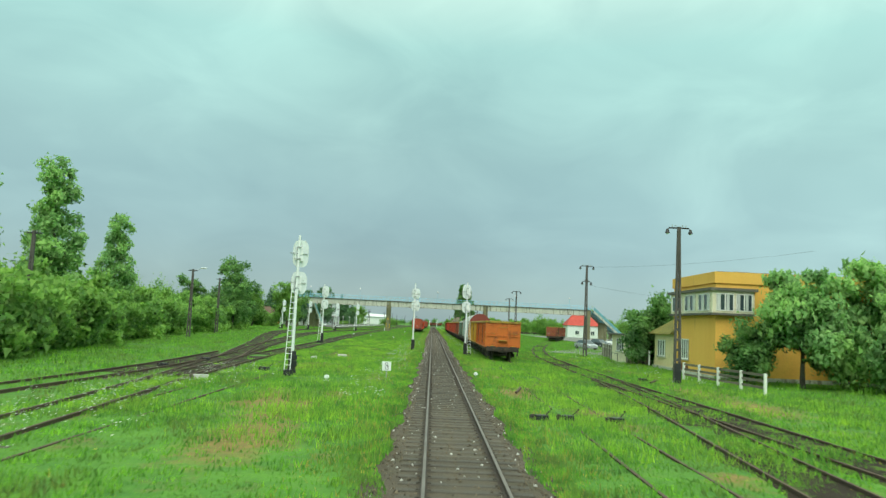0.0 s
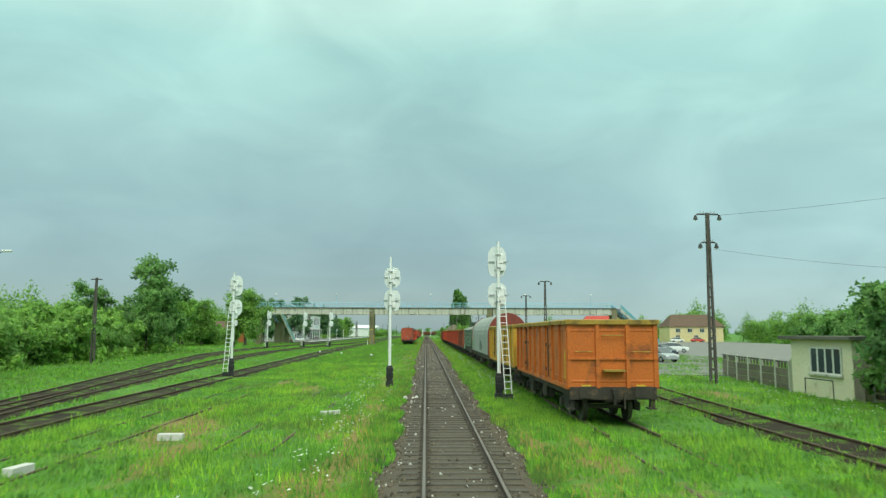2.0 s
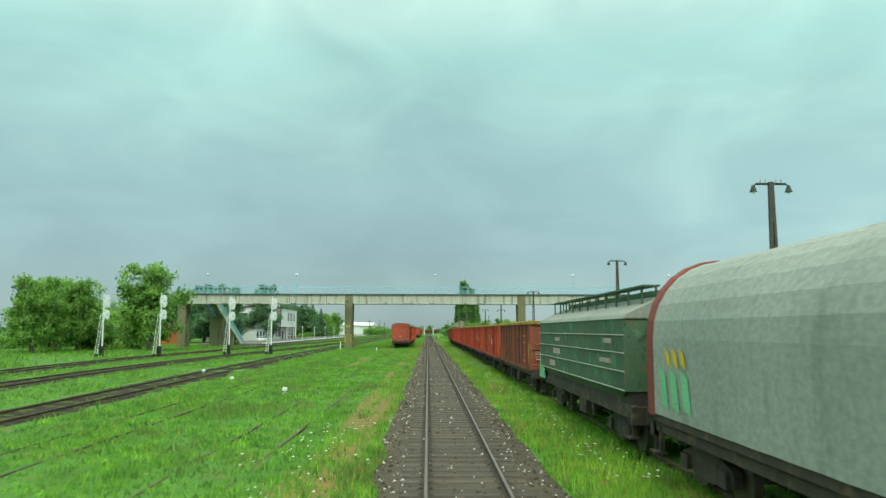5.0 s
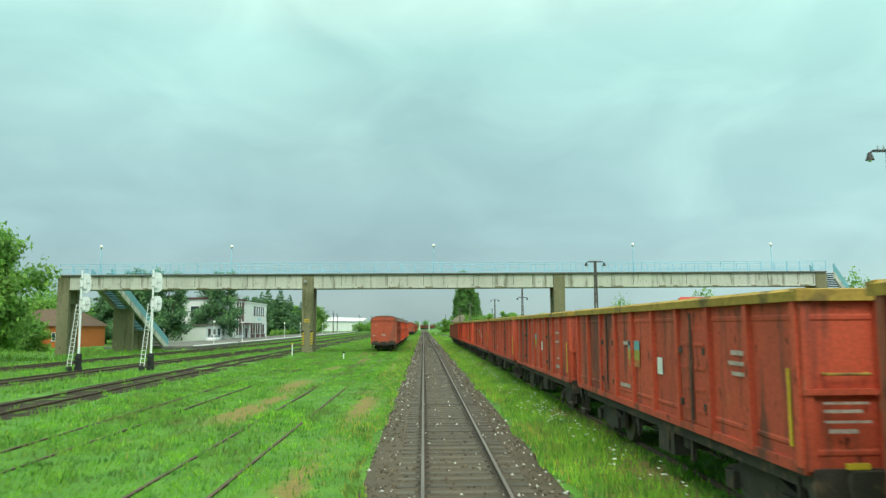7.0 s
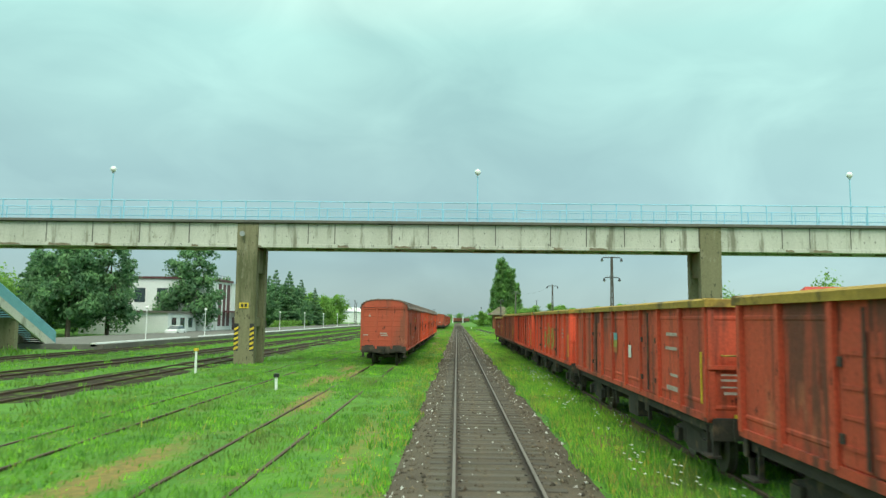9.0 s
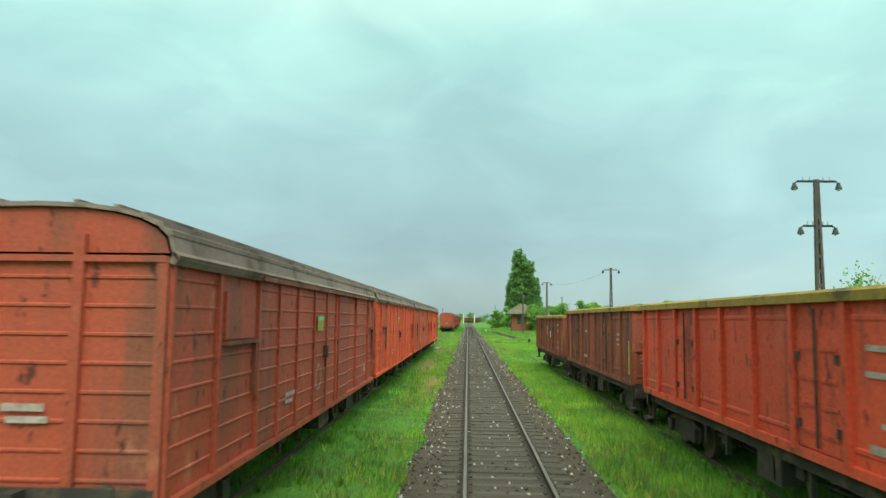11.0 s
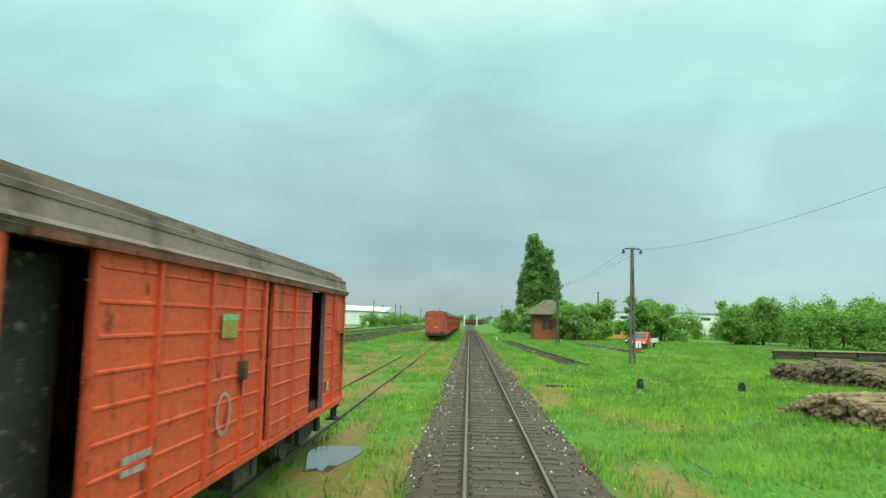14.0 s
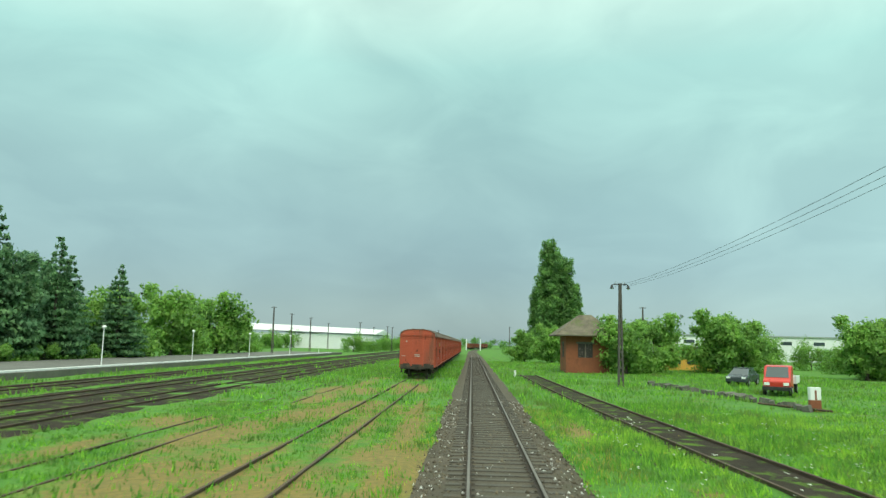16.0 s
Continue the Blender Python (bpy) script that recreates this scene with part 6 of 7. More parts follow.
fence = thing("panel_fence", (0, 0, 0), "weathered grey-brown panel fence with pale concrete posts", "fence")
pts = [(18.3, 77.0), (18.7, 79.4), (19.0, 81.8), (19.3, 84.2), (19.6, 86.6), (20.0, 89.0), (20.6, 91.4)]
for (a, b), (c, d) in zip(pts[:-1], pts[1:]):
    q = pose(a, b, 0, 0, 0, math.degrees(math.atan2(d - b, c - a)))
    ln = math.hypot(c - a, d - b)
    part("post", Shape().box(-0.08, 0.08, -0.08, 0.08, -0.3, 1.45, q), M_CONCRETE, fence)
    for k in range(3):
        part("panel", Shape().box(0.08, ln - 0.08, -0.03, 0.03, -0.2 + k * 0.4, 0.18 + k * 0.4, q), M_TIMBER, fence)
    for k in range(4):
        part("baluster", Shape().box(0.2 + k * 0.55, 0.32 + k * 0.55, -0.04, 0.04, 1.0, 1.3, q), M_TIMBER, fence)
    part("coping", Shape().box(0.0, ln, -0.06, 0.06, 1.3, 1.38, q), M_DARK_CONCRETE, fence)
gate = thing("timber_fence", (0, 0, 0), "weathered grey timber fence with pale posts", "fence", "timber fences")
for i in range(6):
    y = 66.0 + i * 0.95
    part("post", Shape().box(18.8, 18.92, y, y + 0.12, -0.3, 1.3), M_FRAME if i in (0, 5) else M_TIMBER, gate)
for z in (0.0, 0.3, 0.6, 0.9):
    part("board", Shape().box(18.92, 18.96, 66.0, 70.8, z, z + 0.2), M_TIMBER, gate)
yard_fence = thing("timber_fence", (0, 0, 0), "low dark timber fence with white posts before the signal box", "fence", "timber fences")
for i, (x, y) in enumerate(((16.4, 49.8), (16.5, 47.2), (16.7, 44.6), (17.0, 42.0), (17.2, 39.4))):
    part("post", Shape().box(x - 0.07, x + 0.07, y - 0.07, y + 0.07, -0.3, 1.0), M_FRAME, yard_fence)
    if i:
        px, py = (16.4, 49.8) if i == 1 else ((16.5, 47.2), (16.7, 44.6), (17.0, 42.0))[i - 2]
        for z in (0.15, 0.5, 0.82):
            part("board", Shape().add([(px, py, z), (x, y, z), (x, y, z + 0.14), (px, py, z + 0.14), (px + 0.03, py, z), (x + 0.03, y, z), (x + 0.03, y, z + 0.14), (px + 0.03, py, z + 0.14)], [(0, 1, 2, 3), (7, 6, 5, 4), (0, 4, 5, 1), (3, 2, 6, 7), (0, 3, 7, 4), (1, 5, 6, 2)]), M_TIMBER, yard_fence)

# road to the station forecourt
road = sweep(Shape(), glide([(17.5, 91), (20, 98), (25, 112), (32, 135), (44, 180), (60, 230), (90, 270), (140, 290)], 6.0), [(-4, 0.03), (4, 0.03), (4, -0.2), (-4, -0.2)], -0.12)
single("road", road, M_ASPHALT, "pale worn asphalt lane leading to the houses", "road", kind="structure")


single("forecourt", Shape().box(35, 96, 108, 279, -0.3, -0.1), M_ASPHALT, "pale worn asphalt forecourt before the houses", "pavement", kind="structure")


def gabled(name, x0, x1, y0, y1, eave, ridge, wall, roof, label, along="x", wins=()):
    h = thing(name, (0, 0, 0), label, "house", "houses")
    part("wall", Shape().box(x0, x1, y0, y1, -0.3, eave), wall, h)
    o = 0.5
    if along == "x":
        m = (y0 + y1) / 2
        part("roof", Shape().add([(x0 - o, y0 - o, eave - 0.1), (x1 + o, y0 - o, eave - 0.1), (x1 + o, y1 + o, eave - 0.1), (x0 - o, y1 + o, eave - 0.1), (x0 + 2.5, m, ridge), (x1 - 2.5, m, ridge)], [(0, 3, 2, 1), (0, 1, 5, 4), (1, 2, 5), (2, 3, 4, 5), (3, 0, 4)]), roof, h)
    else:
        m = (x0 + x1) / 2
        part("roof", Shape().add([(x0 - o, y0 - o, eave - 0.1), (x1 + o, y0 - o, eave - 0.1), (x1 + o, y1 + o, eave - 0.1), (x0 - o, y1 + o, eave - 0.1), (m, y0 + 1, ridge), (m, y1 - 1, ridge)], [(0, 3, 2, 1), (0, 1, 4), (1, 2, 5, 4), (2, 3, 5), (3, 0, 4, 5)]), roof, h)
    for x, z, a, b in wins:
        window(h, (x, y0, z), a, b, "-y", 2)
    return h


gabled("house", 80, 98, 281, 292, 5.0, 9.0, M_CREAM, M_BROWN_ROOF, "cream two-storey house with a brown hipped roof", wins=((82, 3.0, 1.6, 1.3), (86, 3.0, 1.6, 1.3), (90, 3.0, 1.6, 1.3), (94, 3.0, 1.6, 1.3), (82, 0.5, 1.4, 1.6), (88, 0.5, 1.6, 1.6), (94, 0.5, 1.6, 1.6)))
gabled("house", 52, 66, 286, 296, 4.6, 8.6, M_WHITE_WALL, M_RED_ROOF, "pale house with a red sheet roof behind the wagons", wins=((55, 1, 1.5, 1.5), (61, 1, 1.5, 1.5)))
gabled("house", 70, 80, 330, 342, 5.5, 9.5, M_WHITE_WALL, M_RED_ROOF, "distant house with a bright red roof", wins=((73, 1, 1.5, 1.5),))
gabled("house", 44, 56, 100, 112, 3.2, 5.6, M_WHITE_WALL, M_BROWN_ROOF, "low white house with a brown roof behind the forecourt", wins=((46, 0.9, 1.4, 1.4), (51, 0.9, 1.4, 1.4)))
gabled("house", -66, -55, 252, 262, 3.3, 6.0, surf("orange_render", (0.6, 0.16, 0.04), (0.55, 0.14, 0.04), 0.5, 0.9, 0.2, 12), M_BROWN_ROOF, "small orange house beyond the footbridge stairs", wins=((-64, 0.9, 1.3, 1.3), (-59, 0.9, 1.3, 1.3)))
gabled("house", -68, -58, 58, 70, 3.4, 6.4, M_WHITE_WALL, M_BROWN_ROOF, "white house with a brown roof hidden by trees", along="y", wins=((-66, 1.0, 1.4, 1.4),))

M_MAROON = surf("dark_maroon_cladding", (0.09, 0.03, 0.035), (0.13, 0.05, 0.05), 0.8, 0.6, 0.2, 12)
station = thing("station_building", (0, 0, 0), "white modern two-storey railway station building beside the platform", "building")
part("wall", Shape().box(-58, -43.2, 311, 335, -0.3, 8.75), M_WHITE_WALL, station)
part("tower", Shape().box(-60, -43.4, 296.5, 310.99, -0.3, 9.0), M_WHITE_WALL, station, "taller hall block")
part("roof_slab", Shape().box(-58.2, -43.0, 311, 335.2, 8.75, 8.95), M_WHITE_WALL, station)
part("roof_slab", Shape().box(-60.3, -43.0, 296.2, 311.3, 9.0, 9.35), M_MAROON, station, "dark cornice")
part("parapet_rail", Shape().rod((-44, 297, 10.1), (-44, 311, 10.1), 0.05).rod((-44, 297, 9.7), (-44, 311, 9.7), 0.04), M_BLACK, station)
for y in np.arange(297.0, 311.5, 1.75):
    part("rail_post", Shape().box(-44.05, -43.95, y - 0.05, y + 0.05, 9.3, 10.1), M_WHITE, station)
for y0, y1 in ((297.6, 298.8), (304.0, 305.6), (306.6, 308.0), (308.8, 310.6)):
    part("cladding", Shape().box(-43.42, -43.36, y0, y1, 1.0, 8.6), M_MAROON, station, "tall dark maroon panel")
for y in (300.0, 302.2):
    part("pilaster", Shape().box(-43.4, -43.1, y, y + 0.7, 0, 8.4), M_WHITE_WALL, station)
part("canopy", Shape().box(-43.18, -40.6, 306, 318, 3.5, 3.75), M_MAROON, station, "platform canopy")
for y in (306.6, 312.0, 317.4):
    part("canopy_post", Shape().rod((-40.9, y, 0.1), (-40.9, y, 3.5), 0.1), M_WHITE_WALL, station)
part("window_band", Shape().box(-43.21, -43.17, 320.0, 332.3, 5.6, 8.0), M_MAROON, station, "dark maroon window band")
for i in range(5):
    y = 320.4 + i * 2.4
    part("window", Shape().box(-43.17, -43.13, y, y + 1.5, 5.8, 7.8), M_GLASS, station, "tall dark window")
    part("mullion", Shape().box(-43.17, -43.05, y + 1.6, y + 2.0, 5.5, 8.1), M_WHITE_WALL, station)
part("plinth", Shape().box(-43.2, -43.1, 317.0, 333.0, 0.1, 1.1), M_MAROON, station, "dark maroon plinth")
for i in range(6):
    y = 317.2 + i * 2.6
    part("window", Shape().box(-43.21, -43.16, y, y + 1.9, 1.2, 3.5), M_GLASS, station, "dark ground-floor window")
part("door", Shape().box(-43.21, -43.14, 311.8, 313.6, 0.1, 2.6), M_MAROON, station)
for i in range(4):
    part("window", Shape().box(-59 + i * 3.8, -57.2 + i * 3.8, 296.44, 296.49, 5.0, 7.4), M_GLASS, station)
part("name_plate", Shape().box(-43.19, -43.12, 324.5, 327.5, 4.6, 5.0), M_BLUE_RAIL, station)
part("antenna", Shape().rod((-50, 305, 9.3), (-50, 305, 14.0), 0.06, 0.03).box(-50.6, -49.4, 304.95, 305.05, 12.7, 12.8).box(-50.4, -49.6, 304.95, 305.05, 13.3, 13.4), M_GREY_METAL, station)
annex = thing("station_annex", (0, 0, 0), "low pale station annex behind pine trees", "building")
part("wall", Shape().box(-58, -44.4, 284, 296.0, -0.3, 3.2), M_WHITE_WALL, annex)
part("roof", Shape().box(-58.3, -44.0, 283.6, 296.1, 3.2, 3.5), M_DARK_CONCRETE, annex)
for y in (285.5, 289.0, 292.5):
    part("window", Shape().box(-44.42, -44.36, y, y + 1.8, 0.9, 2.5), M_GLASS, annex)

platform = thing("platform", (0, 0, 0), "low paved station platform with a white edge line", "platform", kind="structure")
part("slab", Shape().box(-44, -31.4, 236, 480, -0.3, 0.3), M_PAVING, platform)
part("edge", Shape().box(-31.42, -30.9, 236, 480, -0.3, 0.3), M_DARK_CONCRETE, platform)
for y0, y1 in ((236, 258), (262, 300), (300.2, 345), (345.2, 382), (383, 412), (412.2, 470)):
    part("edge_line", Shape().box(-31.95, -31.425, y0, y1, 0.1, 0.42), M_WHITE_WALL, platform, "white edge paint")


def platform_lamp(y, x=-33.2):
    lp = thing("platform_lamp", (x, y, 0.3), "white platform lamp on a slim post", "lamp", "platform lamps")
    part("post", Shape().rod((0, 0, 0), (0, 0, 3.2), 0.05, 0.04), M_WHITE, lp)
    part("head", Shape().ball((0, 0, 3.35), 0.2, 10, 7, 0.8), M_GLOBE, lp, "", True)
    return lp


pl = platform_lamp(268)
for y in (250, 288, 308, 330, 352, 373, 394, 416, 440, 465):
    copy_thing(pl, pose(-33.2, y, 0.3))

brick_hut = thing("brick_hut", (0, 0, 0), "derelict red brick hut with a weathered tiled hip roof", "building")
part("wall", Shape().box(10.2, 15.2, 395.6, 401.0, -0.3, 4.3), M_BRICK, brick_hut)
part("roof", Shape().add([(8.9, 394.4, 4.2), (16.4, 394.4, 4.2), (16.4, 402.2, 4.2), (8.9, 402.2, 4.2), (12.0, 398.0, 6.6), (13.6, 398.6, 6.7)], [(0, 3, 2, 1), (0, 1, 5, 4), (1, 2, 5), (2, 3, 4, 5), (3, 0, 4)]), M_TILE, brick_hut, "weathered tiled hip roof")
part("eave", Shape().box(8.9, 16.4, 394.4, 402.2, 4.08, 4.22), M_TIMBER, brick_hut)
# no holes in the walls: thin dark sheets give the openings their shade by colour
for at_, face_ in (((11.6, 395.6), "-y"), ((10.2, 397.4), "-x")):
    x_, y_ = at_
    part("empty_window", Shape().box(x_, x_ + 1.7, y_ - 0.01, y_ + 0.02, 1.6, 3.2) if face_ == "-y" else Shape().box(x_ - 0.01, x_ + 0.02, y_, y_ + 1.5, 1.6, 3.2), M_INTERIOR_SHADE, brick_hut, "dark sheet painted as a shaded glassless window opening")
    part("lintel", Shape().box(x_ - 0.2, x_ + 1.9, y_ - 0.04, y_ + 0.02, 3.2, 3.42) if face_ == "-y" else Shape().box(x_ - 0.04, x_ + 0.02, y_ - 0.2, y_ + 1.7, 3.2, 3.42), M_DARK_CONCRETE, brick_hut)
    part("window_bar", Shape().box(x_ + 0.8, x_ + 0.88, y_ - 0.03, y_ - 0.012, 1.6, 3.2) if face_ == "-y" else Shape().box(x_ - 0.03, x_ - 0.012, y_ + 0.7, y_ + 0.78, 1.6, 3.2), M_TIMBER, brick_hut)
kiosk = thing("ochre_shed", (0, 0, 0), "low ochre shed with dark openings behind a fence", "building")
part("wall", Shape().box(26.5, 33.0, 414, 419, -0.3, 3.0), M_OCHRE, kiosk)
part("roof", Shape().box(26.1, 33.4, 413.6, 419.4, 3.0, 3.2), M_DARK_CONCRETE, kiosk)
for x in (27.4, 29.4, 31.4):
    part("opening", Shape().box(x, x + 1.1, 413.96, 413.99, 0.8, 2.2), M_GLASS, kiosk)
for x0, x1, y, h in ((37, 125, 520, 6.7), (22, 34, 500, 7.5)):
    sh = thing("warehouse", (0, 0, 0), "long low white warehouse beyond the trees", "warehouse", "warehouses")
    part("wall", Shape().box(x0, x1, y, y + 20, -0.3, h), M_WHITE_WALL, sh)
    part("roof", Shape().box(x0 - 0.4, x1 + 0.4, y - 0.4, y + 20.4, h, h + 0.35), M_GREY_METAL, sh)
    for x in np.arange(x0 + 4, x1 - 4, 9.0):
        part("window", Shape().box(x, x + 3.0, y - 0.04, y - 0.01, h - 2.2, h - 1.2), M_GLASS, sh)
sh = thing("warehouse", (0, 0, 0), "white warehouse with a long pitched roof beyond the platform", "warehouse", "warehouses")
part("wall", Shape().box(-96, -40, 600, 660, -0.3, 5.6), M_WHITE_WALL, sh)
part("roof", Shape().add([(-97, 599, 7.0), (-39, 599, 5.8), (-39, 661, 5.8), (-97, 661, 7.0), (-97, 630, 10.0), (-39, 630, 8.2)], [(0, 1, 5, 4), (1, 2, 5), (2, 3, 4, 5), (3, 0, 4), (0, 3, 2, 1)]), M_WHITE_WALL, sh)
for s in (-3.4, 3.4):
    g = thing("white_gate_post", (s, 672, -0.2), "tall white signal post far along the line", "signal", "far signals")
    part("shaft", Shape().rod((0, 0, 0), (0, 0, 5.6), 0.3, 0.25, 8), M_WHITE, g)


# ---- vehicles ----
def wheel(parent, x, y, r):
    w = part("tyre", Shape().rod((x - 0.1, y, r), (x + 0.1, y, r), r, n=18), M_TYRE, parent)
    part("rim", Shape().rod((x - 0.11, y, r), (x + 0.11, y, r), r * 0.6, n=14), M_GREY_METAL, w)


def car(x, y, turn, paint, label):
    c = thing("car", (x, y, -0.1), label, "car", "parked cars", turn=turn)
    part("body", Shape().prism([(-2.1, 0.3), (-2.1, 0.75), (-1.3, 0.92), (1.6, 0.98), (2.1, 0.85), (2.1, 0.3)], -0.85, 0.85, "x"), paint, c, edge=0.08)
    part("cabin", Shape().add([(-0.8, -1.4, 0.9), (0.8, -1.4, 0.9), (0.8, 1.75, 0.95), (-0.8, 1.75, 0.95), (-0.62, -0.45, 1.42), (0.62, -0.45, 1.42), (0.62, 1.0, 1.44), (-0.62, 1.0, 1.44)], [(0, 3, 2, 1), (4, 5, 6, 7), (0, 1, 5, 4), (1, 2, 6, 5), (2, 3, 7, 6), (3, 0, 4, 7)]), M_GLASS, c, "dark car windows", edge=0.05)
    part("roof", Shape().box(-0.64, 0.64, -0.45, 1.02, 1.42, 1.48), paint, c, edge=0.03)
    for s in (-0.62, 0.62):
        part("headlight", Shape().box(s - 0.16, s + 0.16, -2.13, -2.08, 0.6, 0.74), M_WHITE, c)
    for sx in (-0.78, 0.78):
        for sy in (-1.35, 1.3):
            wheel(c, sx, sy, 0.31)
    return c


car(23.2, 114.0, 20, M_SILVER_CAR, "silver grey car parked on the lane")
car(29.5, 133.0, 30, M_DARK_CAR, "dark car parked beside the lane")
car(37.0, 150.0, 70, M_WHITE, "white car parked by the forecourt")
car(22.6, 374.0, -35, M_DARK_CAR, "dark blue car parked in tall grass")
car(80.0, 274.0, 90, M_WHITE, "white car parked before the cream house")
car(86.0, 272.0, 90, M_RED_CAR, "red car parked before the cream house")
car(-42.0, 281.0, 0, M_WHITE, "white car parked beside the station")
truck = thing("pickup_truck", (20.6, 361.5, -0.1), "red flatbed pickup truck with a white dropside bed", "truck", turn=-28)
part("cab", Shape().prism([(-1.9, 0.4), (-2.0, 0.95), (-1.55, 1.15), (-1.0, 1.95), (0.15, 2.0), (0.2, 0.4)], -0.85, 0.85, "x"), M_RED_CAR, truck, edge=0.08)
part("windscreen", Shape().add([(-0.72, -1.545, 1.2), (0.72, -1.545, 1.2), (0.66, -1.06, 1.9), (-0.66, -1.06, 1.9)], [(0, 1, 2, 3)]), M_GLASS, truck, "sloping windscreen")
part("side_window", Shape().add([(-0.856, -1.3, 1.25), (-0.856, -0.1, 1.25), (-0.856, -0.1, 1.85), (-0.856, -0.95, 1.85)], [(0, 1, 2, 3)]), M_GLASS, truck)
part("bumper", Shape().box(-0.88, 0.88, -2.1, -1.9, 0.35, 0.6), M_BLACK, truck, edge=0.03)
for s in (-0.6, 0.6):
    part("headlight", Shape().box(s - 0.17, s + 0.17, -2.04, -1.97, 0.68, 0.88), M_WHITE, truck)
part("bed", Shape().box(-1.0, 1.0, 0.3, 3.4, 0.75, 0.85).box(-1.0, -0.95, 0.3, 3.4, 0.85, 1.25).box(0.95, 1.0, 0.3, 3.4, 0.85, 1.25).box(-1.0, 1.0, 3.35, 3.4, 0.85, 1.25).box(-1.0, 1.0, 0.3, 0.35, 0.85, 1.3), M_WHITE, truck, "white dropside bed")
for sx in (-0.8, 0.8):
    for sy in (-1.25, 2.3):
        wheel(truck, sx, sy, 0.34)


# ---- trees and bushes ----
def leaves(blobs, count, size, seed, droop=0.0, shell=0.3):
    """Leaf clumps scattered through ellipsoid masses (x, y, z, rx, ry, rz)."""
    r = np.random.default_rng(seed)
    fine = []
    for x, y, z, rx, ry, rz in blobs:
        for _ in range(7):
            d = r.normal(size=3)
            d *= r.uniform(0.25, 0.95) / np.linalg.norm(d)
            k = r.uniform(0.4, 0.72)
            fine.append((x + d[0] * rx, y + d[1] * ry, z + d[2] * rz, rx * k, ry * k, rz * k))
    b = np.array(fine, float)
    vol = (b[:, 3] * b[:, 4] * b[:, 5]) ** (2 / 3)
    which = r.choice(len(b), count, p=vol / vol.sum())
    d = r.normal(size=(count, 3))
    d /= np.linalg.norm(d, axis=1)[:, None]
    rad = (shell + (1 - shell) * r.random(count)) * (1 + 0.16 * np.sin(d[:, 0] * 7 + which) * np.sin(d[:, 2] * 6 + which * 2))
    rad *= 1 + 0.45 * (r.random(count) ** 5)
    c = b[which, :3] + d * b[which, 3:] * rad[:, None]
    c[:, 2] = np.maximum(c[:, 2], 0.05)
    n = d + r.normal(size=(count, 3)) * 0.7
    n /= np.linalg.norm(n, axis=1)[:, None]
    u = np.cross(n, r.normal(size=(count, 3)))
    u /= np.linalg.norm(u, axis=1)[:, None]
    v = np.cross(n, u)
    v[:, 2] -= droop
    s = size * (0.6 + 0.8 * r.random(count))[:, None]
    tri = np.stack([c - u * s * 0.42, c + u * s * 0.42 - v * s * 0.25, c + v * s * 0.5], 1).reshape(-1, 3)
    face = d * 0.75 + r.normal(size=(count, 3)) * 0.3
    face[:, 2] += 0.75
    face /= np.linalg.norm(face, axis=1)[:, None]
    return tri, np.arange(count * 3).reshape(-1, 3), np.repeat(face, 3, axis=0)


def tree(name, label, blobs, count, size, leaf, trunk, seed, droop=0.0, shell=0.25, category="tree", limbs=7):
    """A tapered, slightly bent trunk with limbs into the masses of the crown."""
    t = thing(name, (0, 0, -0.25), label, category, "trees and bushes")
    r = random.Random(seed)
    s = Shape()
    h, rad = trunk
    p = Vector((0, 0, 0))
    for i in range(5):
        q = Vector((r.uniform(-0.12, 0.12) * (i + 1) * 0.5, r.uniform(-0.12, 0.12) * (i + 1) * 0.5, h * (i + 1) / 5))
        s.rod(p, q, rad * (1 - 0.17 * i), rad * (1 - 0.17 * (i + 1)), 9, i == 0)
        p = q
    for k in range(min(limbs, len(blobs))):
        b = blobs[k]
        start = Vector((0, 0, h * r.uniform(0.3, 0.9)))
        end = Vector(b[:3])
        mid = start.lerp(end, 0.5) + Vector((r.uniform(-0.2, 0.2), r.uniform(-0.2, 0.2), 0.25))
        s.rod(start, mid, rad * 0.4, rad * 0.24, 6, False).rod(mid, end, rad * 0.24, rad * 0.08, 6, False)
    part("trunk", s, M_BARK, t)
    v, f, nrm = leaves(blobs, count, size, seed, droop, shell)
    part("crown", arrays("crown", v, f, leaf, nrm), leaf, t)
    return t


def masses(n, spread, low, high, size, seed, taper=0.0):
    r = random.Random(seed)
    out = []
    for i in range(n):
        u = (i + 0.5) / n
        z = low + (high - low) * u
        reach = spread * (1 - taper * u) * math.sqrt(r.uniform(0.15, 1))
        a = i * 2.4 + r.uniform(-0.4, 0.4)
        k = size * r.uniform(0.75, 1.2) * (1 - 0.55 * taper * u)
        out.append((reach * math.cos(a), reach * math.sin(a), z, k, k, k * r.uniform(0.7, 0.95)))
    return out


def place(source, spots):
    """The first spot takes the source itself, the others copies; a spot: x, y, size, turn."""
    for i, (x, y, s, a) in enumerate(spots):
        m = pose(x, y, -0.25, 0, 0, a)
        ob = source if i == 0 else copy_thing(source, m)
        ob.matrix_basis = m
        ob.scale = (s, s, s)


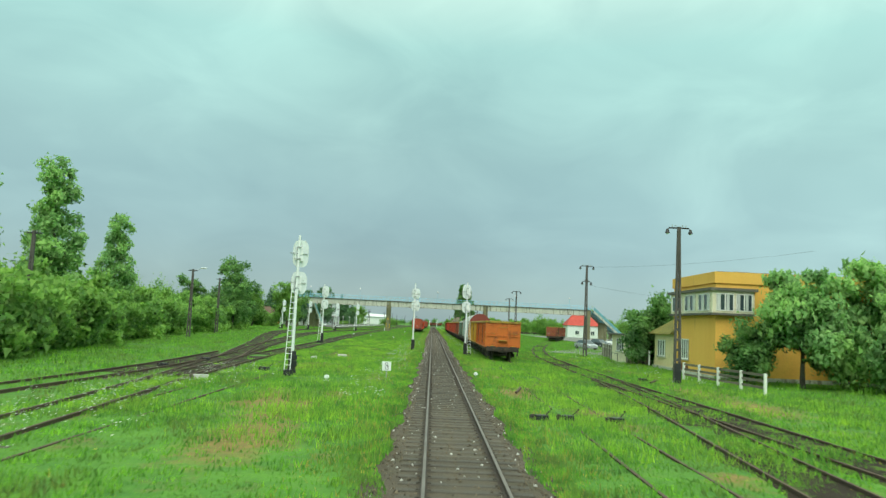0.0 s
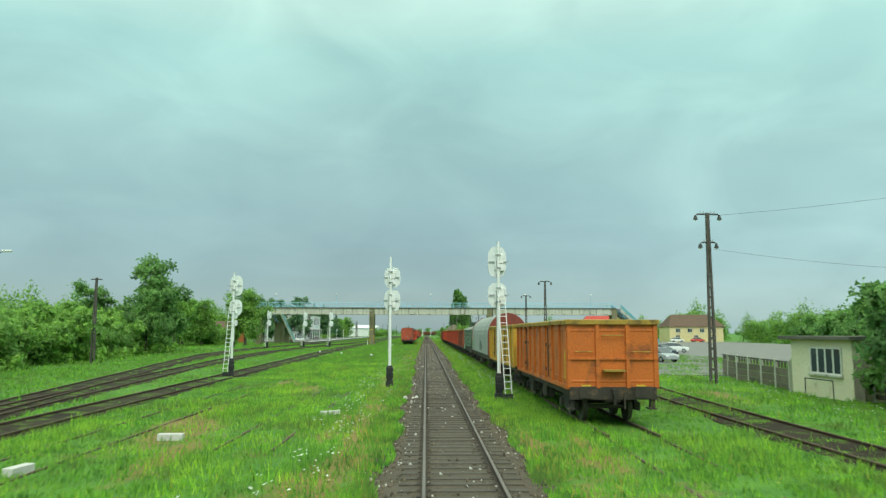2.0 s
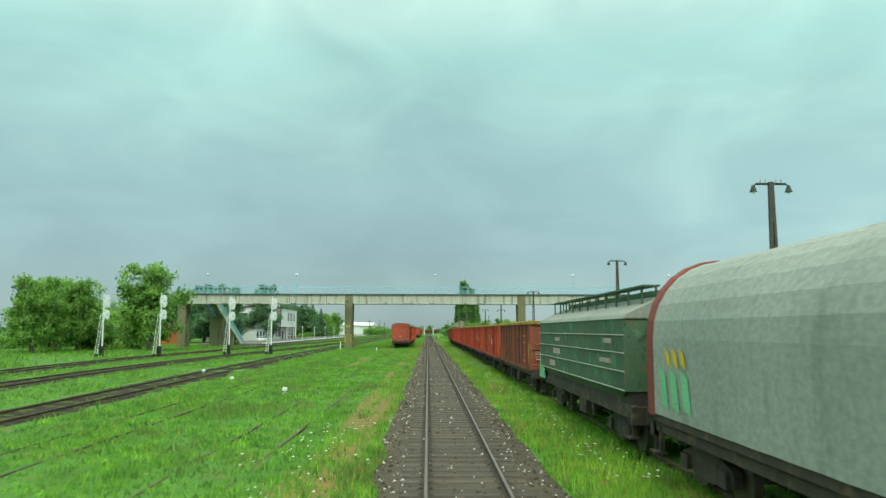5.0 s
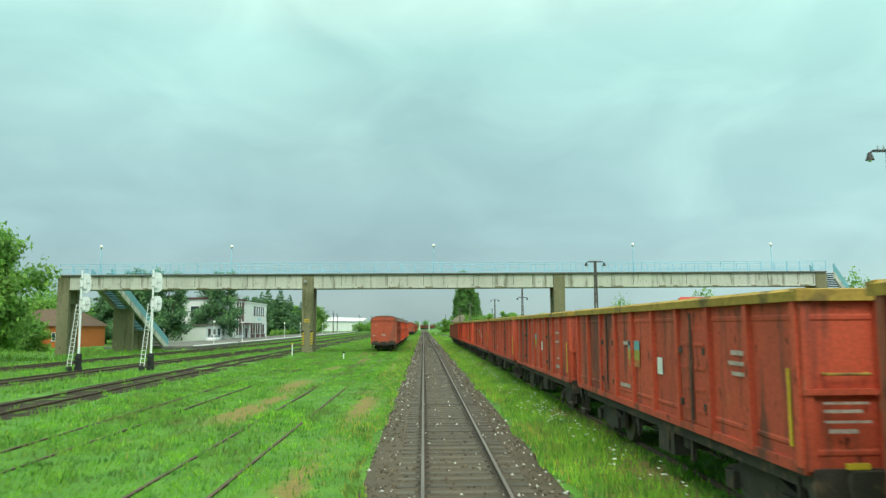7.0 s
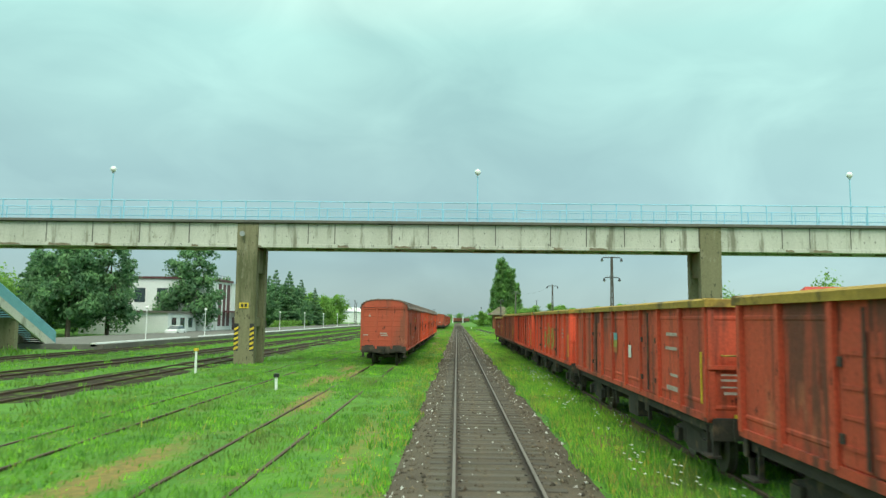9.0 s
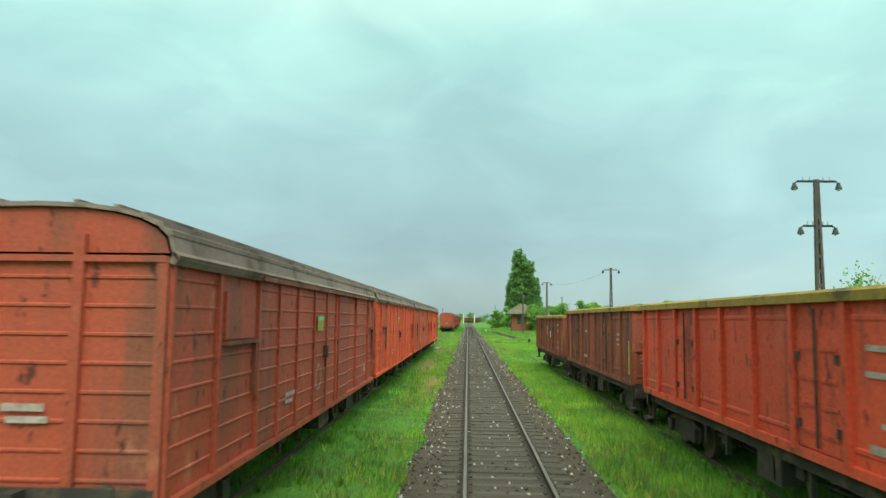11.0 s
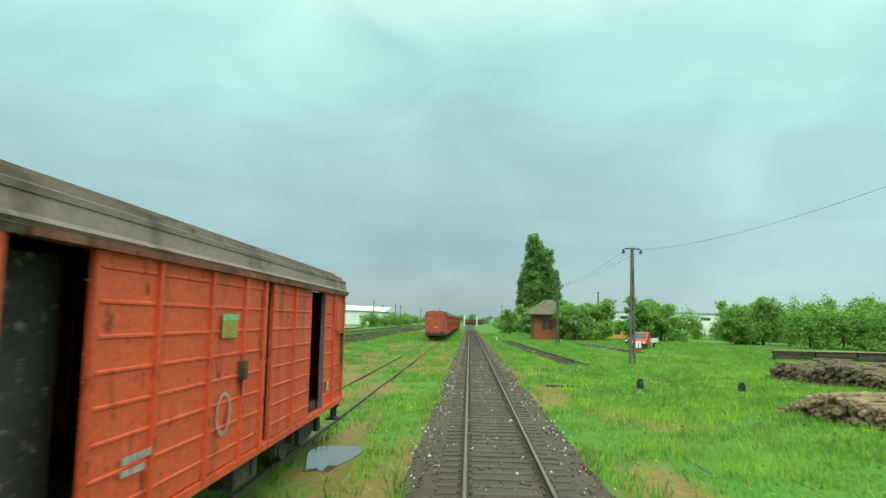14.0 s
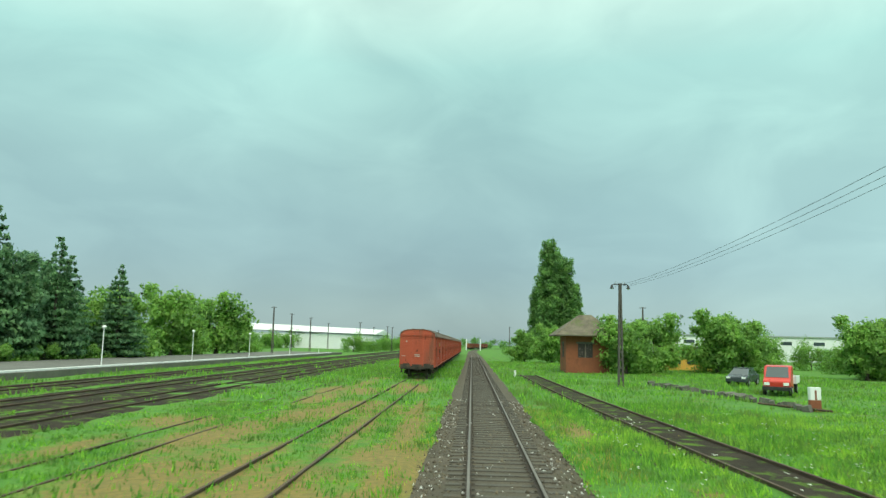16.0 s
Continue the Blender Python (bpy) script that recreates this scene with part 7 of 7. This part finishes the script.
# ash-like tree before the signal box and the dense bush beside the hut
place(tree("tree", "light green broadleaf tree with drooping leaves before the signal box", masses(16, 2.2, 1.6, 5.4, 1.25, 5, 0.35), 16000, 0.26, M_LEAF_LIGHT, (4.2, 0.14), 5, 0.5), [(22.8, 46.5, 1.3, 0), (27.5, 42.0, 1.1, 130), (30.5, 50.0, 1.55, 220)])
place(tree("bush", "dark green dense bush beside the lineside hut", masses(14, 2.1, 1.2, 5.0, 1.5, 8, 0.25), 12000, 0.3, M_LEAF_DARK, (3.0, 0.16), 8, category="bush"), [(20.0, 48.0, 0.72, 0), (19.5, 67.9, 1.12, 60), (25.0, 78.5, 0.9, 150), (22.5, 79.5, 0.6, 20), (27, 86, 0.8, 200), (31, 98, 0.8, 90)])
# tall thin poplars at the yard's edge
place(tree("poplar", "tall light green young poplar at the yard edge", masses(26, 2.9, 2.0, 13.8, 1.6, 21, 0.8), 12000, 0.36, M_LEAF_LIGHT, (11.5, 0.22), 21, 0.2, 0.4), [(-33.0, 61.5, 1.1, 0), (-33.5, 75.5, 0.9, 110), (-37.5, 58.0, 1.0, 200)])
place(tree("tree", "round dark broadleaf tree standing above the hedge", masses(15, 3.0, 3.2, 10.4, 2.0, 33, 0.15), 10000, 0.42, M_LEAF_DARK, (7.0, 0.3), 33, 0.1), [(-41.4, 149.0, 1.27, 0), (-48.4, 146.0, 0.9, 90), (-38, 138, 0.75, 200)])
hedge = tree("bush", "broad mid-green bush in the overgrown hedge", masses(14, 2.6, 0.5, 4.6, 1.6, 44, 0.2), 4600, 0.45, M_LEAF, (2.6, 0.12), 44, category="bush")
hedge_spots = []
r = random.Random(4)
for i in range(24):
    y = 30 + i * 5.2
    x = float(np.interp(y, [30, 48, 68, 90, 118, 140, 165], [-24.5, -26, -30, -35, -37, -39, -46])) - r.uniform(0, 1.5)
    hedge_spots.append((x, y, r.uniform(0.8, 1.12), r.uniform(0, 360)))
    hedge_spots.append((x - r.uniform(4, 7), y + r.uniform(-2, 2), r.uniform(0.95, 1.25), r.uniform(0, 360)))
for x, y, s in ((-50, 206, 1.0), (-47, 214, 0.7), (-54, 216, 1.0), (-52, 232, 0.8), (-58, 240, 1.0), (-62, 250, 0.8)):
    hedge_spots.append((x, y, s, r.uniform(0, 360)))
place(hedge, hedge_spots)
place(tree("tree", "tall light willow-like tree beside the signals", masses(16, 3.2, 2.0, 9.8, 2.1, 55, 0.3), 10000, 0.42, M_LEAF, (7.0, 0.3), 55, 0.4), [(-40.7, 203, 1.18, 0), (-52, 193, 0.95, 120), (-49.5, 200, 0.95, 240), (-55.5, 206, 1.0, 30)])
place(tree("tree", "dense round green tree beyond the platform", masses(15, 3.2, 1.1, 7.6, 2.3, 61, 0.25), 8000, 0.5, M_LEAF, (5.0, 0.3), 61), [(-47.5, 404, 1.15, 0), (-46.5, 420, 1.3, 80), (-45.5, 437, 1.3, 190), (-58, 398, 1.2, 40), (-60, 350, 1.2, 100), (-58, 366, 1.15, 300), (-52, 470, 0.9, 10),
                                                                                                                                                               (-62, 500, 1.0, 50), (17.0, 395.2, 0.8, 20), (21.6, 401, 0.86, 200), (30.6, 405, 0.95, 90), (34.5, 407, 0.9, 10), (12.9, 436, 0.8, 70), (9.0, 446, 0.7, 120), (43.5, 394, 0.85, 33), (49, 397, 0.95, 133), (55, 391, 0.9, 233), (61, 386, 0.95, 310)])


# clipped hedge along the back of the platform
for y_ in np.arange(352.0, 408.0, 4.0):
    hb = [(0.9 * math.sin(k_ * 2.7), -1.9 + k_ * 0.48, 0.55 + 0.85 * (k_ % 2), 0.6, 0.55, 0.55) for k_ in range(9)]
    if y_ == 352.0:
        hedge_unit = tree("hedge", "clipped bright green hedge behind the platform", hb, 2600, 0.3, M_LEAF, (1.2, 0.06), 97, category="hedge", limbs=3)
        hedge_unit.matrix_basis = pose(-44.9, y_, -0.2)
    else:
        copy_thing(hedge_unit, pose(-44.9, y_, -0.2, 0, 0, 180 * (int(y_ / 4) % 2)))


# conifers: tiers of drooping boughs
def conifer_masses(h, spread, seed):
    r = random.Random(seed)
    out = []
    z = 1.2
    while z < h:
        u = z / h
        reach = spread * (1 - u) ** 0.8 + 0.15
        n = max(3, int(7 * (1 - u) + 2))
        for i in range(n):
            a = i * 2 * math.pi / n + r.uniform(-0.3, 0.3)
            k = reach * r.uniform(0.4, 0.55)
            out.append((reach * 0.6 * math.cos(a), reach * 0.6 * math.sin(a), z, max(k, 0.25), max(k, 0.25), 0.32))
        z += 0.75
    return out


place(tree("conifer", "dark blue-green spruce beside the station", conifer_masses(12.5, 4.0, 3), 12000, 0.42, M_NEEDLE, (12.3, 0.22), 3, 0.3, 0.3, limbs=0), [(-66.0, 300, 1.1, 0), (-48, 379, 1.25, 60), (-46.5, 388, 1.1, 200), (-53, 384, 1.3, 300), (-49, 395, 1.0, 20), (-44.5, 398.5, 0.95, 90), (-57, 392, 1.2, 10), (-63, 281, 1.1, 50)])
place(tree("pine", "broad dark green pine beside the station", masses(20, 3.4, 2.0, 11.4, 1.9, 91, 0.5), 11000, 0.42, M_NEEDLE, (10.5, 0.28), 91, 0.2, 0.4), [(-48.3, 273, 1.12, 0), (-54.3, 274, 1.15, 100), (-60.5, 279, 1.0, 200), (-45.4, 297, 1.3, 40), (-50.5, 267, 1.15, 70), (-47.0, 381, 0.95, 300), (-52.5, 372, 1.0, 77), (-51, 391, 1.05, 177), (-58.5, 381, 1.1, 277), (-62, 362, 1.1, 10), (-56.5, 401, 1.0, 120)])
# columnar poplars behind the brick hut
col = []
for i in range(17):
    u = (i + 0.5) / 17
    rad = 3.6 * math.sin(math.pi * (0.18 + 0.75 * u)) ** 0.47
    for q in range(3):
        a_ = q * 2.1 + i * 0.9
        col.append((rad * 0.42 * math.cos(a_), rad * 0.42 * math.sin(a_), 1.5 + 26.5 * u, rad * 0.62, rad * 0.62, 1.9))
place(tree("poplar", "tall dark columnar poplar beyond the brick hut", col, 26000, 0.55, M_LEAF_DARK, (26, 0.45), 71, -0.3, 0.45, limbs=0), [(18.6, 495, 1.02, 0), (23.0, 497, 0.88, 120), (20.8, 501, 0.97, 210), (15.6, 499, 0.62, 50), (25.8, 500, 0.66, 80)])
far_bush = tree("bush", "distant green bush along the yard's edge", masses(11, 3.4, 0.5, 4.8, 2.2, 81, 0.2), 6000, 0.36, M_LEAF, (3.0, 0.15), 81, category="bush")
spots = []
for i in range(30):
    spots.append((46 + i * 3.6 + r.uniform(-1, 1), 420 + r.uniform(-8, 14) + i * 0.6, r.uniform(0.5, 0.8) if i < 14 and i % 5 else r.uniform(0.9, 1.3), r.uniform(0, 360)))
for i in range(22):
    spots.append((-64 - i * 1.5 + r.uniform(-2, 2) + i * i * 0.06, 470 + i * 12, r.uniform(0.8, 1.2), r.uniform(0, 360)))
for i in range(22):
    spots.append((50 + i * 3.4 + r.uniform(-2, 2), 372 + r.uniform(-6, 10) - i * 1.0, r.uniform(0.75, 1.2), r.uniform(0, 360)))
for i in range(14):
    spots.append((14 + i * 2.2 + r.uniform(-1, 1), 470 + i * 14, r.uniform(0.7, 1.2), r.uniform(0, 360)))
for i in range(16):
    spots.append((-33 + r.uniform(-4, 4) - i * 0.4, 520 + i * 16, r.uniform(0.6, 0.9), r.uniform(0, 360)))
for x, y, s in ((44, 296, 1.3), (49, 303, 1.1), (68, 304, 1.7), (82, 312, 1.4), (92, 296, 2.0), (100, 298, 1.6), (112, 280, 1.4), (58, 120, 1.0), (66, 126, 1.1), (74, 130, 1.0), (50, 128, 0.8), (84, 150, 1.1), (45, 60, 1.2), (38, 48, 1.2), (33, 70, 1.0)):
    spots.append((x, y, s, r.uniform(0, 360)))
# tree lines that close the view beyond the yard
for i in range(26):
    spots.append((-66 - r.uniform(0, 8), 86 + i * 8.0, r.uniform(1.1, 1.7), r.uniform(0, 360)))
for i in range(22):
    spots.append((-74 - r.uniform(0, 12) - i * 1.2, 300 + i * 9.5, r.uniform(1.2, 1.8), r.uniform(0, 360)))
for i in range(22):
    spots.append((104 + r.uniform(0, 14), 60 + i * 10.0, r.uniform(1.1, 1.7), r.uniform(0, 360)))
for i in range(14):
    spots.append((36 + i * 3.0 + r.uniform(0, 5), 24 + i * 7.5, r.uniform(0.8, 1.2), r.uniform(0, 360)))
place(far_bush, spots)


# far woods that close the horizon
rw_ = random.Random(77)
belt = []
for i in range(150):
    x_ = -560 + i * 7.6 + rw_.uniform(-3, 3)
    k_ = rw_.uniform(3.0, 5.5)
    belt.append((x_, 930 + rw_.uniform(-25, 25), k_ * 0.7, 5.5, 5.5, k_))
bv, bf, bn = leaves(belt, 42000, 1.3, 78)
tagged(new("far_woods", arrays("far_woods", bv, bf, M_LEAF_DARK, bn)), "dark green belt of woods along the horizon", "woods", kind="stuff")


# ---- growth on the ground ----
def blades(x, y, z, high, wide, seed):
    """One bent blade at each place, as a narrow triangle."""
    r = np.random.default_rng(seed)
    n = len(x)
    a = r.uniform(0, 2 * np.pi, n)
    lean = r.uniform(0.1, 0.75, n) * high
    b = r.uniform(0, 2 * np.pi, n)
    v = np.empty((n, 3, 3))
    v[:, 0] = np.stack([x - np.cos(a) * wide, y - np.sin(a) * wide, z - 0.03], 1)
    v[:, 1] = np.stack([x + np.cos(a) * wide, y + np.sin(a) * wide, z - 0.03], 1)
    v[:, 2] = np.stack([x + np.cos(b) * lean, y + np.sin(b) * lean, z + high], 1)
    turned = np.cross(v[:, 1] - v[:, 0], v[:, 2] - v[:, 0])[:, 1] > 0
    v[turned, 0], v[turned, 1] = v[turned, 1].copy(), v[turned, 0].copy()
    return v.reshape(-1, 3), np.arange(n * 3).reshape(-1, 3)


def bare(x, y):
    """Where nothing grows: ballast, beds, platform, lane and buildings."""
    out = np.abs(x + 0.12 * np.sin(y * 1.3) + 0.1 * np.sin(y * 0.37 + 1)) < np.interp(y, [0, 90, 120, 400], [1.55, 1.6, 1.95, 1.9])
    for name, pts_, dark_, z_ in YARD:
        ln_ = YARD_LINES[name]
        if dark_:
            for s in (-HALF_GAUGE, HALF_GAUGE):
                out |= near_line(x - s, y, ln_, 0.2) & (waves(x, y, 31, 2.5) > -0.25)
            if name == "right_turnout":
                out |= near_line(x, y, ln_, 1.1)
            if name.startswith("left"):
                out |= near_line(x, y, ln_, np.interp(y, [34, 36, 90, 150, 400], [0.0, 1.15, 1.15, 1.95, 2.1])) & (np.sin(x * 3.1 + y * 1.7) + np.sin(y * 0.9) < 1.5)
        else:
            for s in (-HALF_GAUGE, HALF_GAUGE):
                out |= near_line(x - s, y, ln_, 0.085) & (waves(x, y, 32, 3.0) > (-0.3 if name == "van_siding" else 0.55 if name in ("right_yard_lead", "gondola_tail") else 0.1))
    for px, py, a, b in ((-3.7, 286.6, 0.7, 2.5), (-10.25, 321.5, 0.6, 3.3)):
        out |= ((x - px) / a) ** 2 + ((y - py) / b) ** 2 < 1
    out |= (x < -30.8) & (x > -44) & (y > 236)
    out |= (x > 18.9) & (x < 30.5) & (y > 50.8) & (y < 66)
    out |= (x > 17.8) & (x < 21.5) & (y > 70) & (y < 77)
    return out


def field(x0, x1, y0, y1, per, seed, high, wide, patch=0.35):
    r = np.random.default_rng(seed)
    n = int((x1 - x0) * (y1 - y0) * per)
    x, y = r.uniform(x0, x1, n), r.uniform(y0, y1, n)
    p = waves(x, y, 11, 7.0) + 0.5 * waves(x, y, 12, 1.6)
    keep = ~bare(x, y) & (p + r.normal(0, 0.25, n) > -patch) & (soil_at(x, y) * 0.95 < r.random(n))
    x, y, p = x[keep], y[keep], p[keep]
    z = GROUND_Z + 0.05 * waves(x, y, 3, 5.0)
    h = high * (0.4 + 0.7 * r.random(len(x))) * (1 + 0.55 * np.clip(p, -0.6, 1.0)) * (1 + 1.15 * np.clip(waves(x, y, 13, 0.9), -0.65, 1.0))
    return blades(x, y, z, h, wide * (0.6 + 0.8 * r.random(len(x))), seed)


def growth(name, bits, material, label):
    v = np.concatenate([b[0] for b in bits])
    k = np.cumsum([0] + [len(b[0]) for b in bits[:-1]])
    f = np.concatenate([b[1] + o for b, o in zip(bits, k)])
    up = np.random.default_rng(3).normal(0, 0.28, (len(f), 3)) + (0, -0.25, 1)
    up /= np.linalg.norm(up, axis=1)[:, None]
    return tagged(new(name, arrays(name, v, f, material, np.repeat(up, 3, axis=0))), label, "grass", kind="stuff")


growth("grass", [field(1.5, 2.5, 5, 118, 170, 14, 0.13, 0.016, 0.8), field(-2.5, -1.5, 5, 118, 170, 15, 0.13, 0.016, 0.8), field(-13, 12.5, 5, 345, 110, 1, 0.125, 0.026, 0.95), field(2.4, 4.3, 60, 262, 120, 41, 0.17, 0.022, 0.9), field(-32, -13, 8, 345, 34, 2, 0.15, 0.036, 0.9), field(12.5, 34, 8, 345, 30, 3, 0.19, 0.036, 0.9), field(2.8, 24, 298, 350, 45, 33, 0.2, 0.03, 0.2), field(-30, 40, 345, 440, 16, 4, 0.26, 0.045), field(-60, -32, 20, 240, 8, 5, 0.35, 0.06)], M_GRASS, "bright wet green grass between the tracks")
growth("dry_grass", [field(-13, 12.5, 5, 345, 3, 6, 0.16, 0.016, -0.1), field(-3.4, -1.7, 5, 345, 45, 7, 0.14, 0.014, 0.6), field(1.7, 3.4, 5, 345, 45, 8, 0.14, 0.014, 0.6), field(2.0, 3.9, 110, 262, 30, 9, 0.17, 0.016, 0.4)], M_DRY, "yellowing grass along the ballast edge")


def tufts(spots_, seed, count, spread, high, wide):
    r = np.random.default_rng(seed)
    s = np.array(spots_)
    x = np.repeat(s[:, 0], count) + r.normal(0, spread, len(s) * count)
    y = np.repeat(s[:, 1], count) + r.normal(0, spread * 1.6, len(s) * count)
    keep = ~bare(x, y)
    x, y = x[keep], y[keep]
    return blades(x, y, np.full(len(x), GROUND_Z), high * (0.4 + 0.8 * r.random(len(x))), np.full(len(x), wide), seed)


r5 = np.random.default_rng(19)
weed_spots = [(r5.uniform(2.2, 3.7), r5.uniform(60, 262)) for _ in range(110)] + [(r5.uniform(-4.5, -2.2), r5.uniform(20, 120)) for _ in range(60)] + [(r5.uniform(-13, 14), r5.uniform(15, 345)) for _ in range(260)] + [(r5.uniform(13, 19), r5.uniform(20, 95)) for _ in range(60)]
M_LUSH = leafy("lush_meadow", (0.155, 0.43, 0.018), (0.31, 0.63, 0.045), 0.4, tussock=0.3)
lush = [(r5.uniform(3, 24), r5.uniform(284, 345)) for _ in range(420)] + [(r5.uniform(2.3, 4.0), r5.uniform(60, 262)) for _ in range(260)] + [(r5.uniform(-13, -2.6), r5.uniform(18, 110)) for _ in range(240)] + [(r5.uniform(2.8, 9), r5.uniform(18, 60)) for _ in range(90)] + [(r5.uniform(11.5, 19), r5.uniform(18, 90)) for _ in range(90)]
growth("meadow_tufts", [tufts(lush, 29, 130, 0.5, 0.26, 0.018)], M_LUSH, "yellow-green lush tufts of taller grass")
growth("weeds", [tufts(weed_spots, 23, 110, 0.38, 0.24, 0.02)], M_WEED, "clumps of taller broad-leaved weeds in the grass")

# flowers: white umbels in drifts, scattered yellow heads
fs = [(r5.normal(-3.3, 0.6), r5.uniform(26, 118)) for _ in range(190)] + [(r5.normal(3.1, 0.35), r5.uniform(70, 215)) for _ in range(220)] + [(r5.normal(-11.0, 1.2), r5.uniform(14, 40)) for _ in range(260)] + [(r5.normal(15.3, 1.2), r5.uniform(40, 92)) for _ in range(160)] + [(r5.uniform(3, 16), r5.uniform(300, 340)) for _ in range(200)]
flw = Shape()
for x, y in fs:
    if abs(x) < 2.1:
        continue
    for q in range(3):
        s = r5.uniform(0.02, 0.045)
        cx, cy, cz = x + r5.normal(0, 0.1), y + r5.normal(0, 0.1), GROUND_Z + r5.uniform(0.25, 0.5)
        flw.add([(cx + s * math.cos(a), cy + s * math.sin(a), cz + 0.01 * math.sin(2 * a)) for a in (0, 1.26, 2.51, 3.77, 5.03)], [(0, 1, 2, 3, 4)])
tagged(new("white_flowers", flw.mesh("white_flowers", M_FLOWER)), "drifts of small white umbel flowers in the grass", "flowers", kind="stuff")
ylw = Shape()
for _ in range(900):
    x, y, s = r5.uniform(-12, 12), r5.uniform(10, 345), r5.uniform(0.02, 0.04)
    if abs(x) < 2.2:
        continue
    z = GROUND_Z + r5.uniform(0.15, 0.3)
    ylw.add([(x + s * math.cos(a), y + s * math.sin(a), z) for a in (0, 1.26, 2.51, 3.77, 5.03)], [(0, 1, 2, 3, 4)])
tagged(new("yellow_flowers", ylw.mesh("yellow_flowers", M_YELLOW_FLOWER)), "scattered small yellow flowers in the grass", "flowers", kind="stuff")


# ---- ballast stones ----
def stones(n, y0, y1, size, seed, x_of):
    r = np.random.default_rng(seed)
    x, y = x_of(r, n), r.uniform(y0, y1, n)
    top = np.interp(np.abs(x), [0, 0.9, 1.5, 2.15], [-0.16, -0.16, -0.175, -0.30])
    c = np.stack([x, y, top + r.uniform(-0.01, 0.012, n)], 1)
    base = np.array([(1, 0, 0), (-0.5, 0.87, 0), (-0.5, -0.87, 0), (0.1, 0.1, 0.85), (0.05, -0.1, -0.6)])
    a = r.uniform(0, 6.28, n)
    ca, sa = np.cos(a)[:, None], np.sin(a)[:, None]
    s = size * (0.5 + r.random(n) ** 2 * 1.1)[:, None]
    jit = 1 + 0.35 * r.normal(size=(n, 5))
    bx, by, bz = base[None, :, 0] * jit, base[None, :, 1] * jit, base[None, :, 2] * jit
    v = np.stack([(bx * ca - by * sa) * s, (bx * sa + by * ca) * s, bz * s], -1) + c[:, None]
    tri = np.array([(0, 1, 3), (1, 2, 3), (2, 0, 3), (1, 0, 4), (2, 1, 4), (0, 2, 4)])
    return v.reshape(-1, 3), (np.arange(n)[:, None, None] * 5 + tri[None]).reshape(-1, 3)


def across(r, n):
    x = r.uniform(-2.15, 2.15, n)
    return np.where((np.abs(x) < 1.2) & (r.random(n) < 0.45), np.sign(x) * r.uniform(1.2, 2.15, n), x)


for nm, cnt, sz, sd, mt, lb in (("ballast_stones", 45000, 0.038, 31, M_STONE, "loose grey-brown ballast stones"), ("pale_stones", 6500, 0.034, 32, M_PALE_STONE, "scattered pale fresh ballast stones")):
    v, f = stones(cnt, 4, 350, sz, sd, across)
    tagged(new(nm, arrays(nm, v, f, mt)), lb, "ballast", kind="stuff")

# ---- sleepers of the running track ----
O = [(-1.25, -0.125), (1.25, -0.125), (1.25, 0.125), (-1.25, 0.125)]
sleeper = Shape().add([(u, w, -0.3) for u, w in O] + [(u, w, -0.155) for u, w in O] + [(u * 0.992, w * 0.84, -0.142) for u, w in O],
                      [(3, 2, 1, 0)] + [(i, (i + 1) % 4, 4 + (i + 1) % 4, 4 + i) for i in range(4)] + [(4 + i, 4 + (i + 1) % 4, 8 + (i + 1) % 4, 8 + i) for i in range(4)] + [(8, 9, 10, 11)])
sleeper_mesh = sleeper.mesh("sleeper", M_SLEEPER)
rest = Shape()
ys_ = np.arange(4.0, 480.0, 0.6)
singles = set(range(0, 40)) | set(range(120, 380))
for i, y in enumerate(ys_):
    dz = rng.uniform(-0.012, 0.008)
    if i in singles:
        ob = part("sleeper", sleeper_mesh, M_SLEEPER, main_track)
        ob.matrix_basis = pose(rng.uniform(-0.02, 0.02), y, dz, 0, 0, rng.uniform(-0.6, 0.6))
    else:
        rest.box(-1.25, 1.25, y - 0.12, y + 0.12, -0.3, -0.143 + dz)
tagged(part("sleepers", rest, M_SLEEPER, main_track), kind="stuff")
clips = Shape()
for y in ys_:
    for s in (-HALF_GAUGE, HALF_GAUGE):
        for d in (-0.105, 0.105):
            clips.box(s + d - 0.035, s + d + 0.035, y - 0.045, y + 0.045, -0.15, -0.122)
tagged(part("rail_fastenings", clips, M_SLEEPER, main_track), kind="stuff")
